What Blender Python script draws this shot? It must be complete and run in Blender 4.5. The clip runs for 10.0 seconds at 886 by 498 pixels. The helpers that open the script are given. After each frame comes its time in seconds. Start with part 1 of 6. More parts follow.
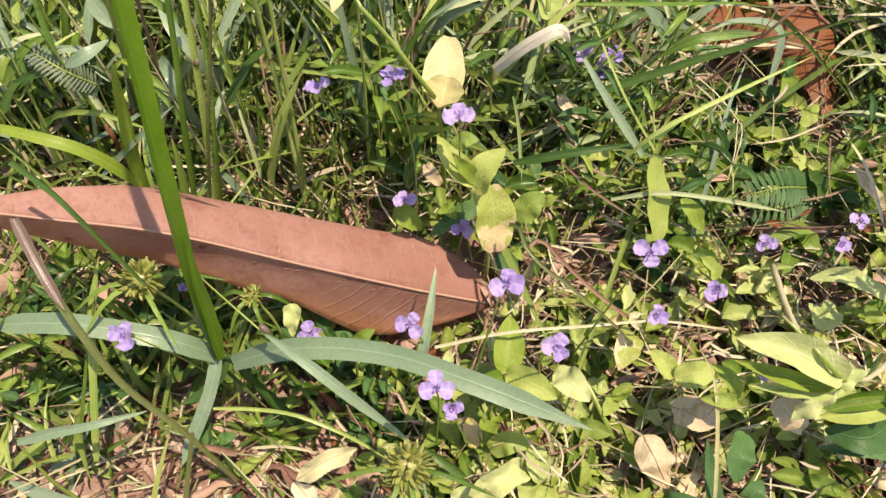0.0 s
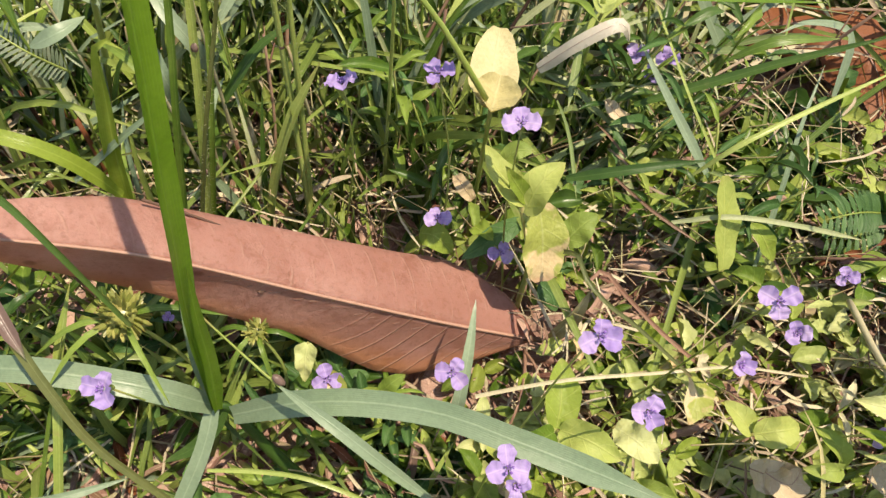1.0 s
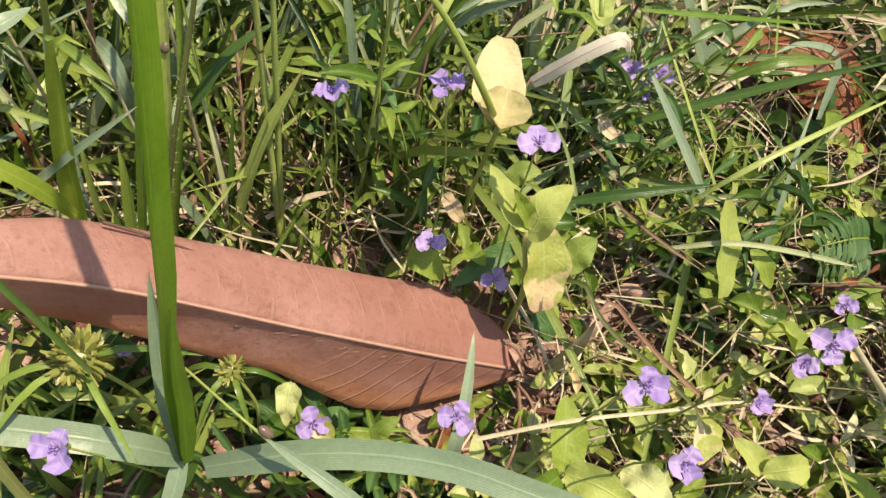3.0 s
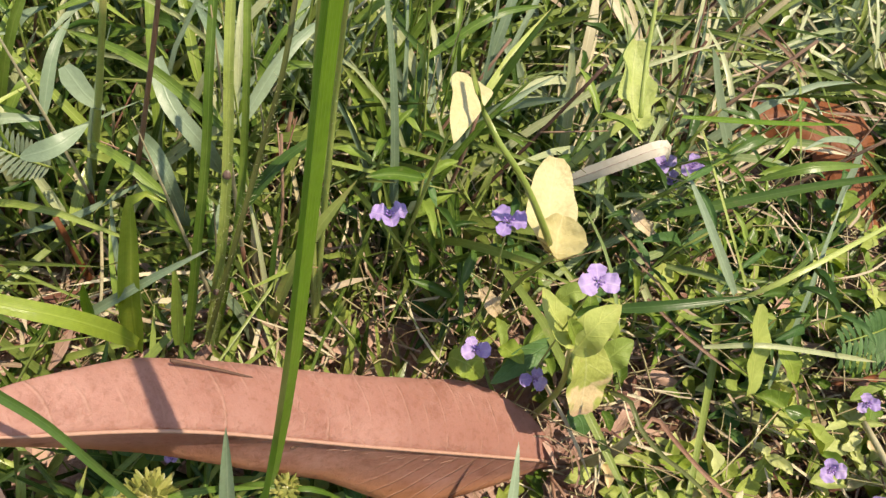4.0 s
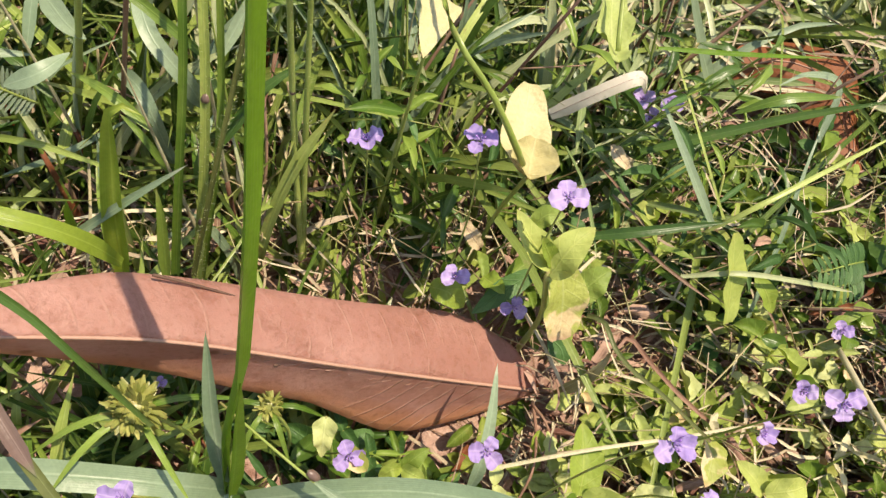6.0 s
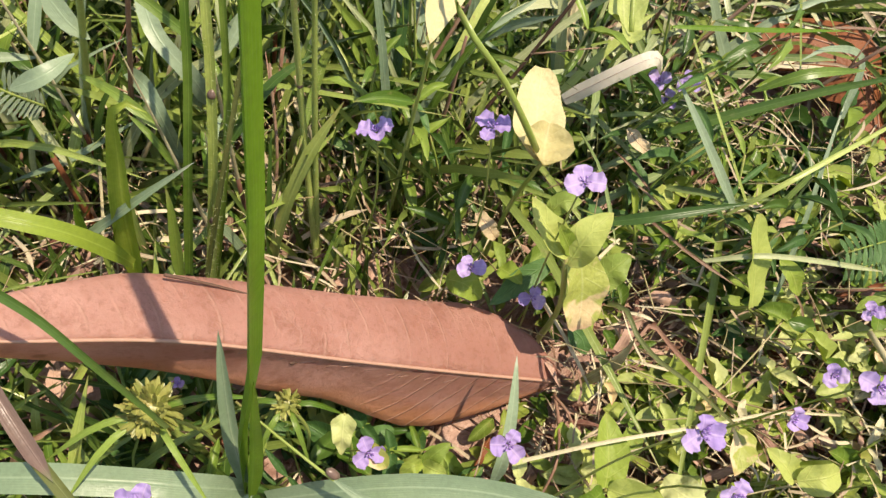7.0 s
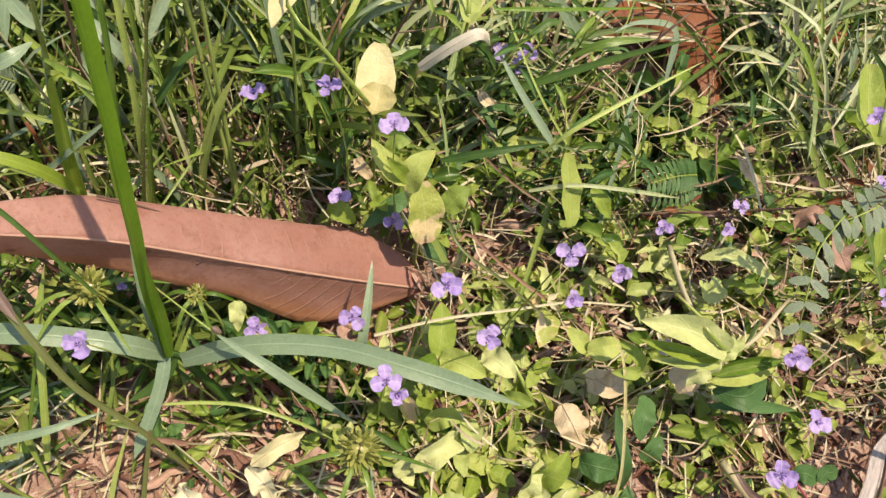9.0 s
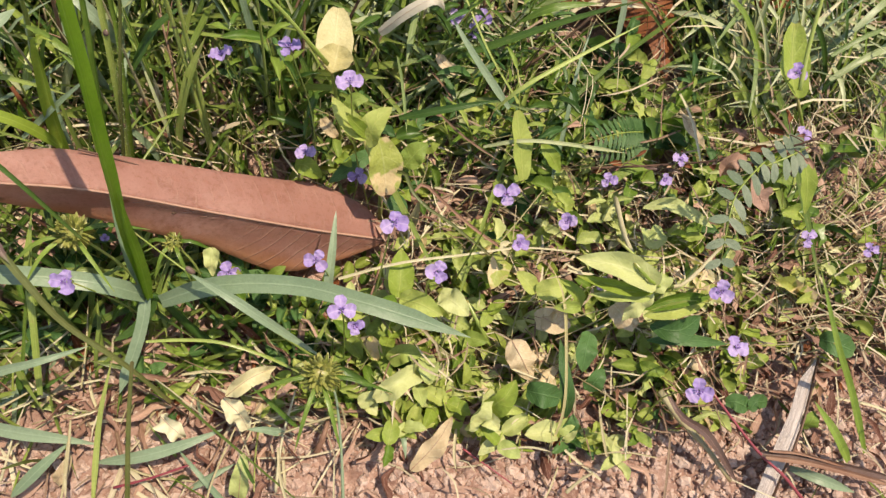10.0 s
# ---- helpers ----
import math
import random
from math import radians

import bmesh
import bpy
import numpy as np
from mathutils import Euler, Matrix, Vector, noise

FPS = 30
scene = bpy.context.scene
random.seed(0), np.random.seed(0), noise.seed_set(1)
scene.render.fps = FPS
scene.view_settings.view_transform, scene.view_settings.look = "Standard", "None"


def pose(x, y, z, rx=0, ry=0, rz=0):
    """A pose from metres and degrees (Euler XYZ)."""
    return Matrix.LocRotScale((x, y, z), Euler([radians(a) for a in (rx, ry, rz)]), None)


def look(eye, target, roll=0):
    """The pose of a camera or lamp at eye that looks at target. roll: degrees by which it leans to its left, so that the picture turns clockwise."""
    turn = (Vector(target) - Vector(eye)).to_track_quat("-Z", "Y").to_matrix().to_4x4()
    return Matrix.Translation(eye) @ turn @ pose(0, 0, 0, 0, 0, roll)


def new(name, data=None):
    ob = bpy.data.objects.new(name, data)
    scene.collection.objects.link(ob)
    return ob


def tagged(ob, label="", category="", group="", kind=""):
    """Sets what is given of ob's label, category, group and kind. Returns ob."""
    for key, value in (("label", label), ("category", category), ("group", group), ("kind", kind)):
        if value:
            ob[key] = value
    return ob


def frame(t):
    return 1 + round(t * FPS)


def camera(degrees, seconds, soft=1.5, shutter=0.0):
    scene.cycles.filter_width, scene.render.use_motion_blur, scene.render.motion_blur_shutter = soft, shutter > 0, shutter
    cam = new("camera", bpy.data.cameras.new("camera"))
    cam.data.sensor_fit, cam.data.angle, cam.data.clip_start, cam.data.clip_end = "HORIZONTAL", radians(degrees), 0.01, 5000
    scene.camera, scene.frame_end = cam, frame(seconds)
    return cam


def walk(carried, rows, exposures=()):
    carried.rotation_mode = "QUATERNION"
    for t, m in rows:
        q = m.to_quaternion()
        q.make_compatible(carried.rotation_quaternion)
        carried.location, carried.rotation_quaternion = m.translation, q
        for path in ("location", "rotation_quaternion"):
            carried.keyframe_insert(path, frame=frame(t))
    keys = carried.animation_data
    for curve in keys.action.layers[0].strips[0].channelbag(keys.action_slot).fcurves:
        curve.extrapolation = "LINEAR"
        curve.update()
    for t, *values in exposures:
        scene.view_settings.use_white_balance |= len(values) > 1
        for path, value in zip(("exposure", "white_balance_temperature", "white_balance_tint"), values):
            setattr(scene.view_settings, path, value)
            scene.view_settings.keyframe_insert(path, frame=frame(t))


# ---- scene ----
cam = camera(65.0, 10.0, soft=1.4)
PATH = [
    (0, (0.006, 0.005, 0.256), (-0.008, 1.072, -1.436), 0.1),
    (0.5, (-0.007, 0.022, 0.23), (0.032, 1.081, -1.466), 2.6),
    (1, (-0.017, 0.032, 0.228), (0.069, 1.101, -1.461), 5.8),
    (1.5, (-0.026, 0.034, 0.228), (0.1, 1.107, -1.455), 8.6),
    (2, (-0.024, 0.036, 0.225), (0.136, 1.112, -1.453), 10.8),
    (2.2, (-0.025, 0.035, 0.222), (0.149, 1.112, -1.454), 11.3),
    (3.3, (-0.041, 0.054, 0.214), (0.257, 1.14, -1.438), 15.1),
    (3.5, (-0.048, 0.06, 0.216), (0.257, 1.147, -1.434), 15.6),
    (4, (-0.054, 0.074, 0.232), (0.283, 1.127, -1.435), 18.3),
    (4.5, (-0.058, 0.073, 0.238), (0.268, 1.116, -1.437), 17.8),
    (5, (-0.047, 0.058, 0.233), (0.298, 1.062, -1.461), 19.1),
    (5.5, (-0.047, 0.058, 0.23), (0.291, 1.054, -1.471), 18.6),
    (6.8, (-0.048, 0.061, 0.229), (0.242, 1.073, -1.472), 15.4),
    (7, (-0.046, 0.06, 0.226), (0.236, 1.05, -1.488), 14.2),
    (7.5, (-0.019, 0.041, 0.254), (0.298, 0.978, -1.484), 15.6),
    (8, (0.002, 0.017, 0.278), (0.313, 0.95, -1.464), 15.0),
    (8.5, (0.002, 0.012, 0.279), (0.238, 1.02, -1.432), 11.0),
    (9, (-0.005, 0.008, 0.279), (0.251, 0.952, -1.466), 12.3),
    (9.5, (-0.001, -0.003, 0.285), (0.214, 0.926, -1.473), 10.1),
    (10, (0.006, -0.015, 0.294), (0.278, 0.88, -1.473), 13.1),
]
walk(cam, [(t, look(eye, target, roll)) for t, eye, target, roll in PATH], exposures=((0.0, 0.33, 7600.0, 13.2), (1.0, 0.27, 7600.0, 13.2), (3.5, 0.29, 7600.0, 13.2), (5.5, 0.37, 7600.0, 13.2), (8.5, 0.26, 7600.0, 13.2), (10.0, 0.09, 7600.0, 13.2)))

# ---------------------------------------------------------------- world, sun
SUN_TO = Vector((0.30, -0.07, 1.0)).normalized()
world = bpy.data.worlds.new("sky")
scene.world = world
world.use_nodes = True
wn = world.node_tree
sky = wn.nodes.new("ShaderNodeTexSky")
sky.sky_type, sky.sun_disc = "NISHITA", False
sky.sun_elevation = math.asin(SUN_TO.z)
sky.sun_rotation = math.atan2(SUN_TO.x, SUN_TO.y)
wn.links.new(sky.outputs[0], wn.nodes["Background"].inputs[0])
wn.nodes["Background"].inputs[1].default_value = 0.15
sun_data = bpy.data.lights.new("sun", "SUN")
sun_data.energy, sun_data.angle, sun_data.color = 4.05, radians(0.53), (1.0, 0.93, 0.82)
sun = new("sun", sun_data)
sun.matrix_world = look(SUN_TO * 3, (0, 0, 0))

# ---------------------------------------------------------------- materials


def nodes_of(name):
    m = bpy.data.materials.new(name)
    m.use_nodes = True
    t = m.node_tree
    t.nodes.clear()
    return m, t


def add(t, kind, **inputs):
    n = t.nodes.new(kind)
    for k, v in inputs.items():
        key = int(k[1:]) if k[0] == "i" and k[1:].isdigit() else k.replace("_", " ")
        if isinstance(v, bpy.types.NodeSocket):
            t.links.new(v, n.inputs[key])
        else:
            n.inputs[key].default_value = v
    return n


def sums(t, op, a, b=0.0, c=0.0):
    n = t.nodes.new("ShaderNodeMath")
    n.operation = op
    for i, v in enumerate((a, b, c)):
        if isinstance(v, bpy.types.NodeSocket):
            t.links.new(v, n.inputs[i])
        else:
            n.inputs[i].default_value = v
    return n.outputs[0]


def blend(t, f, a, b, mode="MIX"):
    n = t.nodes.new("ShaderNodeMix")
    n.data_type, n.blend_type = "RGBA", mode
    for i, v in ((0, f), (6, a), (7, b)):
        if isinstance(v, bpy.types.NodeSocket):
            t.links.new(v, n.inputs[i])
        else:
            n.inputs[i].default_value = v if i == 0 or len(v) == 4 else (*v, 1)
    return n.outputs[2]


def ramp(t, f, a, b):
    n = t.nodes.new("ShaderNodeMapRange")
    n.interpolation_type = "SMOOTHSTEP"
    t.links.new(f, n.inputs[0])
    n.inputs[1].default_value, n.inputs[2].default_value = a, b
    return n.outputs[0]


def noise_of(t, vec, scale, detail=3.0, rough=0.55):
    n = add(t, "ShaderNodeTexNoise", Vector=vec, Scale=scale, Detail=detail, Roughness=rough)
    return n.outputs[0]


def leafy(name, dark, light, spot, thin=0.35, rough=0.32, veins=9.0, vary=0.5, island=False, style="blade", dry=0.15, crumple=0.9, vein=0.30, patch=None):
    """Plant tissue: two tones by plant, mottling at two scales, veins along the blade or feathered from a midrib."""
    m, t = nodes_of(name)
    tc = t.nodes.new("ShaderNodeTexCoord")
    uv, ob = tc.outputs["UV"], tc.outputs["Object"]
    sep = add(t, "ShaderNodeSeparateXYZ", Vector=uv)
    u, v = sep.outputs[0], sep.outputs[1]
    if island:
        rnd = t.nodes.new("ShaderNodeNewGeometry").outputs["Random Per Island"]
    else:
        rnd = t.nodes.new("ShaderNodeObjectInfo").outputs["Random"]
    coarse = noise_of(t, ob, 90.0)
    fine = noise_of(t, ob, 900.0, 2.0)
    tone = sums(t, "ADD", sums(t, "MULTIPLY", rnd, vary), sums(t, "MULTIPLY", coarse, 1.0 - vary))
    col = blend(t, ramp(t, tone, 0.15, 0.85), dark, light)
    if style == "blade":
        across = sums(t, "SINE", sums(t, "MULTIPLY", u, veins * 6.283))
        mid = ramp(t, sums(t, "ABSOLUTE", sums(t, "SUBTRACT", u, 0.5)), 0.07, 0.0)
        line = sums(t, "MAXIMUM", sums(t, "MULTIPLY", sums(t, "MULTIPLY", ramp(t, across, 0.3, 1.0), 0.30), ramp(t, noise_of(t, ob, 130.0), 0.35, 0.65)), sums(t, "MULTIPLY", mid, 0.8))
    else:
        side = sums(t, "ABSOLUTE", sums(t, "SUBTRACT", u, 0.5))
        run = sums(t, "SUBTRACT", v, sums(t, "MULTIPLY", side, 0.45))
        wob = sums(t, "ADD", run, sums(t, "MULTIPLY", noise_of(t, ob, 160.0), 0.02))
        rib = sums(t, "ABSOLUTE", sums(t, "SUBTRACT", sums(t, "FRACT", sums(t, "MULTIPLY", wob, veins)), 0.5))
        mid = ramp(t, side, 0.045, 0.0)
        line = sums(t, "MAXIMUM", sums(t, "MULTIPLY", ramp(t, rib, 0.08, 0.0), 0.6), mid)
    if patch:
        col = blend(t, ramp(t, noise_of(t, ob, 62.0, 3.0, 0.55), 0.47, 0.52), col, patch)
    col = blend(t, sums(t, "MULTIPLY", line, vein), col, tuple(min(1, c * 1.5 + 0.06) for c in light))
    worn = sums(t, "MULTIPLY", ramp(t, noise_of(t, ob, 260.0, 4.0, 0.7), 0.60, 0.74), dry * 4)
    tip = sums(t, "MULTIPLY", ramp(t, sums(t, "ADD", v, sums(t, "MULTIPLY", coarse, 0.3)), 1.02, 1.18), min(1.0, dry * 5))
    col = blend(t, sums(t, "MAXIMUM", sums(t, "MINIMUM", worn, 0.85), tip), col, spot)
    col = blend(t, 0.35, col, blend(t, fine, (0.25, 0.25, 0.25), (0.75, 0.75, 0.75)), "OVERLAY")
    relief = sums(t, "ADD", sums(t, "MULTIPLY", line, 2.3 * vein), sums(t, "MULTIPLY", fine, 0.6))
    if style == "leaf":
        relief = sums(t, "ADD", relief, sums(t, "MULTIPLY", noise_of(t, ob, 260.0, 2.0), crumple))
    bump = add(t, "ShaderNodeBump", Strength=0.35 if style == "blade" else 0.55, Distance=0.0004 if style == "blade" else 0.0006, Height=relief)
    skin = add(t, "ShaderNodeBsdfPrincipled", Base_Color=col, Roughness=rough if style == "blade" else max(0.5, rough), Normal=bump.outputs[0])
    skin.inputs["Specular IOR Level"].default_value = 0.52 if style == "blade" else 0.4
    back = add(t, "ShaderNodeBsdfTranslucent", Color=blend(t, 0.5, col, blend(t, 1.0, col, (1.0, 0.95, 0.35), "MULTIPLY")))
    mix = add(t, "ShaderNodeMixShader", i0=thin, i1=skin.outputs[0], i2=back.outputs[0])
    out = t.nodes.new("ShaderNodeOutputMaterial")
    t.links.new(mix.outputs[0], out.inputs[0])
    return m


M_BRIGHT = leafy("bright_grass", (0.17, 0.33, 0.020), (0.27, 0.46, 0.045), (0.45, 0.40, 0.12), thin=0.5, veins=11, vary=0.3, dry=0.02)
M_LIMEBLADE = leafy("lime_grass", (0.38, 0.50, 0.06), (0.54, 0.66, 0.13), (0.45, 0.40, 0.12), thin=0.55, veins=11, vary=0.3, dry=0.03)
M_GRASS = leafy("green_grass", (0.095, 0.20, 0.022), (0.33, 0.46, 0.085), (0.50, 0.42, 0.20), veins=7, dry=0.10)
M_PALEGRASS = leafy("sunbleached_grass", (0.42, 0.49, 0.22), (0.70, 0.73, 0.44), (0.66, 0.56, 0.34), veins=7, dry=0.08)
M_OLIVE = leafy("olive_stem", (0.10, 0.12, 0.03), (0.18, 0.20, 0.06), (0.20, 0.12, 0.06), thin=0.12, veins=5, dry=0.1)
M_DEEP = leafy("deep_green_blade", (0.045, 0.115, 0.018), (0.115, 0.215, 0.04), (0.35, 0.30, 0.14), veins=7, dry=0.04)
M_GLAUC = leafy("glaucous_blade", (0.23, 0.33, 0.19), (0.35, 0.45, 0.28), (0.42, 0.40, 0.22), thin=0.25, rough=0.38, veins=13, vary=0.4, dry=0.02)
M_PALETIP = leafy("pale_tipped_blade", (0.23, 0.33, 0.19), (0.35, 0.45, 0.28), (0.80, 0.77, 0.62), thin=0.25, rough=0.4, veins=9, vary=0.4, dry=0.10)
M_STEM = leafy("grass_stem", (0.23, 0.32, 0.05), (0.46, 0.54, 0.15), (0.42, 0.28, 0.12), thin=0.15, veins=5, dry=0.12)
M_HERB = leafy("herb_leaf", (0.17, 0.30, 0.035), (0.52, 0.62, 0.16), (0.55, 0.42, 0.16), thin=0.42, veins=5, style="leaf", dry=0.07, vein=0.2, crumple=1.6, vary=0.65)
M_LIME = leafy("lime_leaf", (0.35, 0.47, 0.07), (0.62, 0.69, 0.21), (0.62, 0.50, 0.18), thin=0.42, veins=4, style="leaf", dry=0.06, vein=0.18, crumple=1.6, vary=0.65)
M_PALE = leafy("pale_lime_leaf", (0.46, 0.55, 0.16), (0.70, 0.73, 0.34), (0.66, 0.56, 0.24), thin=0.28, crumple=2.4, veins=5, style="leaf", dry=0.06, vein=0.16)
M_DGREEN = leafy("dark_leaf", (0.05, 0.13, 0.03), (0.13, 0.26, 0.075), (0.25, 0.22, 0.10), thin=0.25, veins=6, style="leaf", dry=0.03)
M_YELLOW = leafy("yellow_leaf", (0.60, 0.53, 0.24), (0.73, 0.66, 0.36), (0.62, 0.42, 0.16), thin=0.22, veins=6, style="leaf", dry=0.03, vein=0.13, crumple=2.4)
M_VARIEG = leafy("fading_leaf", (0.74, 0.58, 0.30), (0.86, 0.70, 0.46), (0.68, 0.40, 0.26), thin=0.2, veins=5, style="leaf", dry=0.14, vein=0.08, crumple=1.8, patch=(0.40, 0.44, 0.10))
M_IVORY = leafy("ivory_leaf", (0.70, 0.64, 0.36), (0.84, 0.79, 0.54), (0.50, 0.46, 0.20), thin=0.2, veins=6, style="leaf", dry=0.06, vein=0.06, crumple=2.4)
M_BLEACH = leafy("bleached_blade", (0.58, 0.54, 0.40), (0.80, 0.72, 0.58), (0.34, 0.38, 0.22), thin=0.15, rough=0.55, veins=8, dry=0.14)
M_STRAW = leafy("straw", (0.42, 0.35, 0.18), (0.70, 0.64, 0.41), (0.32, 0.21, 0.10), thin=0.15, rough=0.6, veins=8, dry=0.12)
M_CREAM = leafy("cream_dead_leaf", (0.62, 0.47, 0.27), (0.78, 0.64, 0.42), (0.42, 0.25, 0.12), thin=0.15, crumple=2.6, rough=0.6, veins=6, style="leaf", dry=0.12)
M_RUST = leafy("rust_dead_leaf", (0.20, 0.065, 0.025), (0.33, 0.115, 0.045), (0.34, 0.17, 0.10), thin=0.25, rough=0.55, veins=9, style="leaf", dry=0.05, vein=0.07, crumple=1.8)
M_DUSK = leafy("purple_grey_sheath", (0.14, 0.08, 0.07), (0.22, 0.15, 0.11), (0.16, 0.22, 0.08), thin=0.12, veins=6, dry=0.12)
M_CRIMSON = leafy("crimson_stem", (0.30, 0.05, 0.07), (0.42, 0.10, 0.11), (0.40, 0.22, 0.14), thin=0.1, veins=4, dry=0.05)
M_MIMOSA = leafy("leaflet", (0.18, 0.25, 0.15), (0.30, 0.36, 0.24), (0.30, 0.30, 0.18), thin=0.3, veins=3, style="leaf", dry=0.02)
M_PETAL = leafy("lilac_petal", (0.52, 0.38, 0.80), (0.68, 0.54, 0.90), (0.46, 0.30, 0.72), thin=0.4, rough=0.5, veins=7, style="blade", dry=0.01)
M_ANTHER = leafy("anther", (0.30, 0.16, 0.50), (0.46, 0.30, 0.66), (0.60, 0.56, 0.50), thin=0.05, veins=2, dry=0.05)
M_SPIKE = leafy("sedge_spikelet", (0.20, 0.24, 0.05), (0.52, 0.52, 0.16), (0.34, 0.22, 0.07), thin=0.25, veins=2, dry=0.08)
M_FILL = leafy("lawn_grass", (0.06, 0.13, 0.015), (0.37, 0.47, 0.11), (0.48, 0.40, 0.19), veins=5, island=True, vary=0.8, dry=0.10)
M_FILLSTRAW = leafy("litter_straw", (0.22, 0.12, 0.07), (0.68, 0.60, 0.39), (0.22, 0.13, 0.07), thin=0.12, rough=0.6, veins=4, island=True, vary=0.85, dry=0.1)
M_FILLPALE = leafy("pale_lawn_grass", (0.26, 0.36, 0.12), (0.66, 0.71, 0.42), (0.62, 0.54, 0.32), veins=5, island=True, vary=0.85, dry=0.06)
M_STALKS = leafy("thin_stalk", (0.24, 0.17, 0.08), (0.56, 0.50, 0.26), (0.36, 0.20, 0.10), thin=0.12, rough=0.5, veins=3, island=True, vary=0.85, dry=0.12)
M_FILLHERB = leafy("small_herb_leaf", (0.10, 0.20, 0.022), (0.42, 0.50, 0.10), (0.55, 0.42, 0.16), thin=0.42, veins=4, island=True, vary=0.8, style="leaf", dry=0.06)
M_FLAKE1 = leafy("brown_sheath", (0.20, 0.085, 0.05), (0.46, 0.29, 0.19), (0.14, 0.08, 0.05), thin=0.12, rough=0.65, veins=4, dry=0.12)
M_FLAKE = leafy("leaf_flake", (0.17, 0.066, 0.042), (0.58, 0.37, 0.27), (0.14, 0.08, 0.05), thin=0.12, rough=0.65, veins=4, island=True, vary=0.85, style="leaf", dry=0.12)


def brown_leaf_material():
    """Underside of a dead leaf: pinkish brown, feathered raised veins, a fine net between them, dark pinpricks."""
    m, t = nodes_of("pinkish_brown_leaf")
    tc = t.nodes.new("ShaderNodeTexCoord")
    uv, ob = tc.outputs["UV"], tc.outputs["Object"]
    sep = add(t, "ShaderNodeSeparateXYZ", Vector=uv)
    u, v = sep.outputs[0], sep.outputs[1]
    side = sums(t, "ABSOLUTE", sums(t, "SUBTRACT", u, 0.5))
    bow = sums(t, "MULTIPLY", sums(t, "POWER", side, 1.6), sums(t, "ADD", 0.09, sums(t, "MULTIPLY", ramp(t, u, 0.49, 0.53), 0.13)))
    run = sums(t, "ADD", sums(t, "ADD", v, bow), sums(t, "MULTIPLY", noise_of(t, ob, 60.0), 0.012))
    rib = sums(t, "ABSOLUTE", sums(t, "SUBTRACT", sums(t, "FRACT", sums(t, "MULTIPLY", run, 26.0)), 0.5))
    nearside = ramp(t, u, 0.49, 0.53)
    worn = ramp(t, noise_of(t, ob, 95.0, 3.0), 0.42, 0.60)
    belly = ramp(t, v, 0.58, 0.74)
    short = ramp(t, u, 0.60, 0.55)
    reach = sums(t, "MAXIMUM", sums(t, "MULTIPLY", belly, 0.9), sums(t, "MULTIPLY", short, ramp(t, noise_of(t, ob, 170.0, 1.0), 0.50, 0.58)))
    strength = sums(t, "ADD", sums(t, "MULTIPLY", sums(t, "MULTIPLY", worn, sums(t, "SUBTRACT", 1.0, nearside)), 0.46), sums(t, "MULTIPLY", nearside, reach))
    line = sums(t, "MINIMUM", sums(t, "MULTIPLY", ramp(t, rib, 0.075, 0.0), strength), 1.0)
    fold1 = sums(t, "ABSOLUTE", sums(t, "SUBTRACT", noise_of(t, ob, 120.0, 3.0, 0.6), 0.5))
    fold2 = sums(t, "ABSOLUTE", sums(t, "SUBTRACT", noise_of(t, ob, 310.0, 2.0, 0.6), 0.5))
    ridges = sums(t, "MAXIMUM", ramp(t, fold1, 0.035, 0.0), sums(t, "MULTIPLY", ramp(t, fold2, 0.05, 0.0), 0.6))
    crease = sums(t, "MULTIPLY", sums(t, "MULTIPLY", ridges, ramp(t, noise_of(t, ob, 48.0, 3.0), 0.38, 0.62)), sums(t, "SUBTRACT", 1.0, sums(t, "MULTIPLY", nearside, 0.85)))
    cells = t.nodes.new("ShaderNodeTexVoronoi")
    cells.feature = "DISTANCE_TO_EDGE"
    cells.inputs["Scale"].default_value = 900.0
    t.links.new(ob, cells.inputs["Vector"])
    net = ramp(t, cells.outputs["Distance"], 0.10, 0.0)
    broad = noise_of(t, ob, 28.0, 4.0)
    fine = noise_of(t, ob, 420.0, 4.0, 0.7)
    col = blend(t, ramp(t, broad, 0.3, 0.72), (0.47, 0.235, 0.178), (0.66, 0.385, 0.312))
    blotch = ramp(t, noise_of(t, ob, 95.0, 6.0, 0.72), 0.50, 0.66)
    col = blend(t, sums(t, "MULTIPLY", blotch, 0.5), col, (0.31, 0.130, 0.092))
    col = blend(t, sums(t, "MULTIPLY", ramp(t, fine, 0.45, 0.75), 0.35), col, (0.36, 0.155, 0.09))
    # Near half tinted orange, standing for light shining through the leaf.
    warm = ramp(t, sums(t, "SUBTRACT", u, sums(t, "MULTIPLY", broad, 0.3)), 0.62, 0.85)
    col = blend(t, sums(t, "MULTIPLY", warm, 0.6), col, (0.56, 0.25, 0.09))
    # Pale veins; the tint also paints in glints on the raised short ones.
    col = blend(t, sums(t, "MULTIPLY", line, 0.68), col, (0.70, 0.45, 0.33))
    col = blend(t, sums(t, "MULTIPLY", net, 0.03), col, (0.60, 0.36, 0.25))
    # Wrinkle ridges lightened, with their highlights put into the colour.
    col = blend(t, sums(t, "MULTIPLY", crease, 0.30), col, (0.66, 0.41, 0.31))
    scurf = ramp(t, noise_of(t, ob, 620.0, 3.0, 0.7), 0.52, 0.70)
    col = blend(t, sums(t, "MULTIPLY", scurf, 0.38), col, (0.25, 0.105, 0.07))
    pins = t.nodes.new("ShaderNodeTexVoronoi")
    pins.inputs["Scale"].default_value = 75.0
    t.links.new(ob, pins.inputs["Vector"])
    keep = add(t, "ShaderNodeSeparateColor", Color=pins.outputs["Color"])
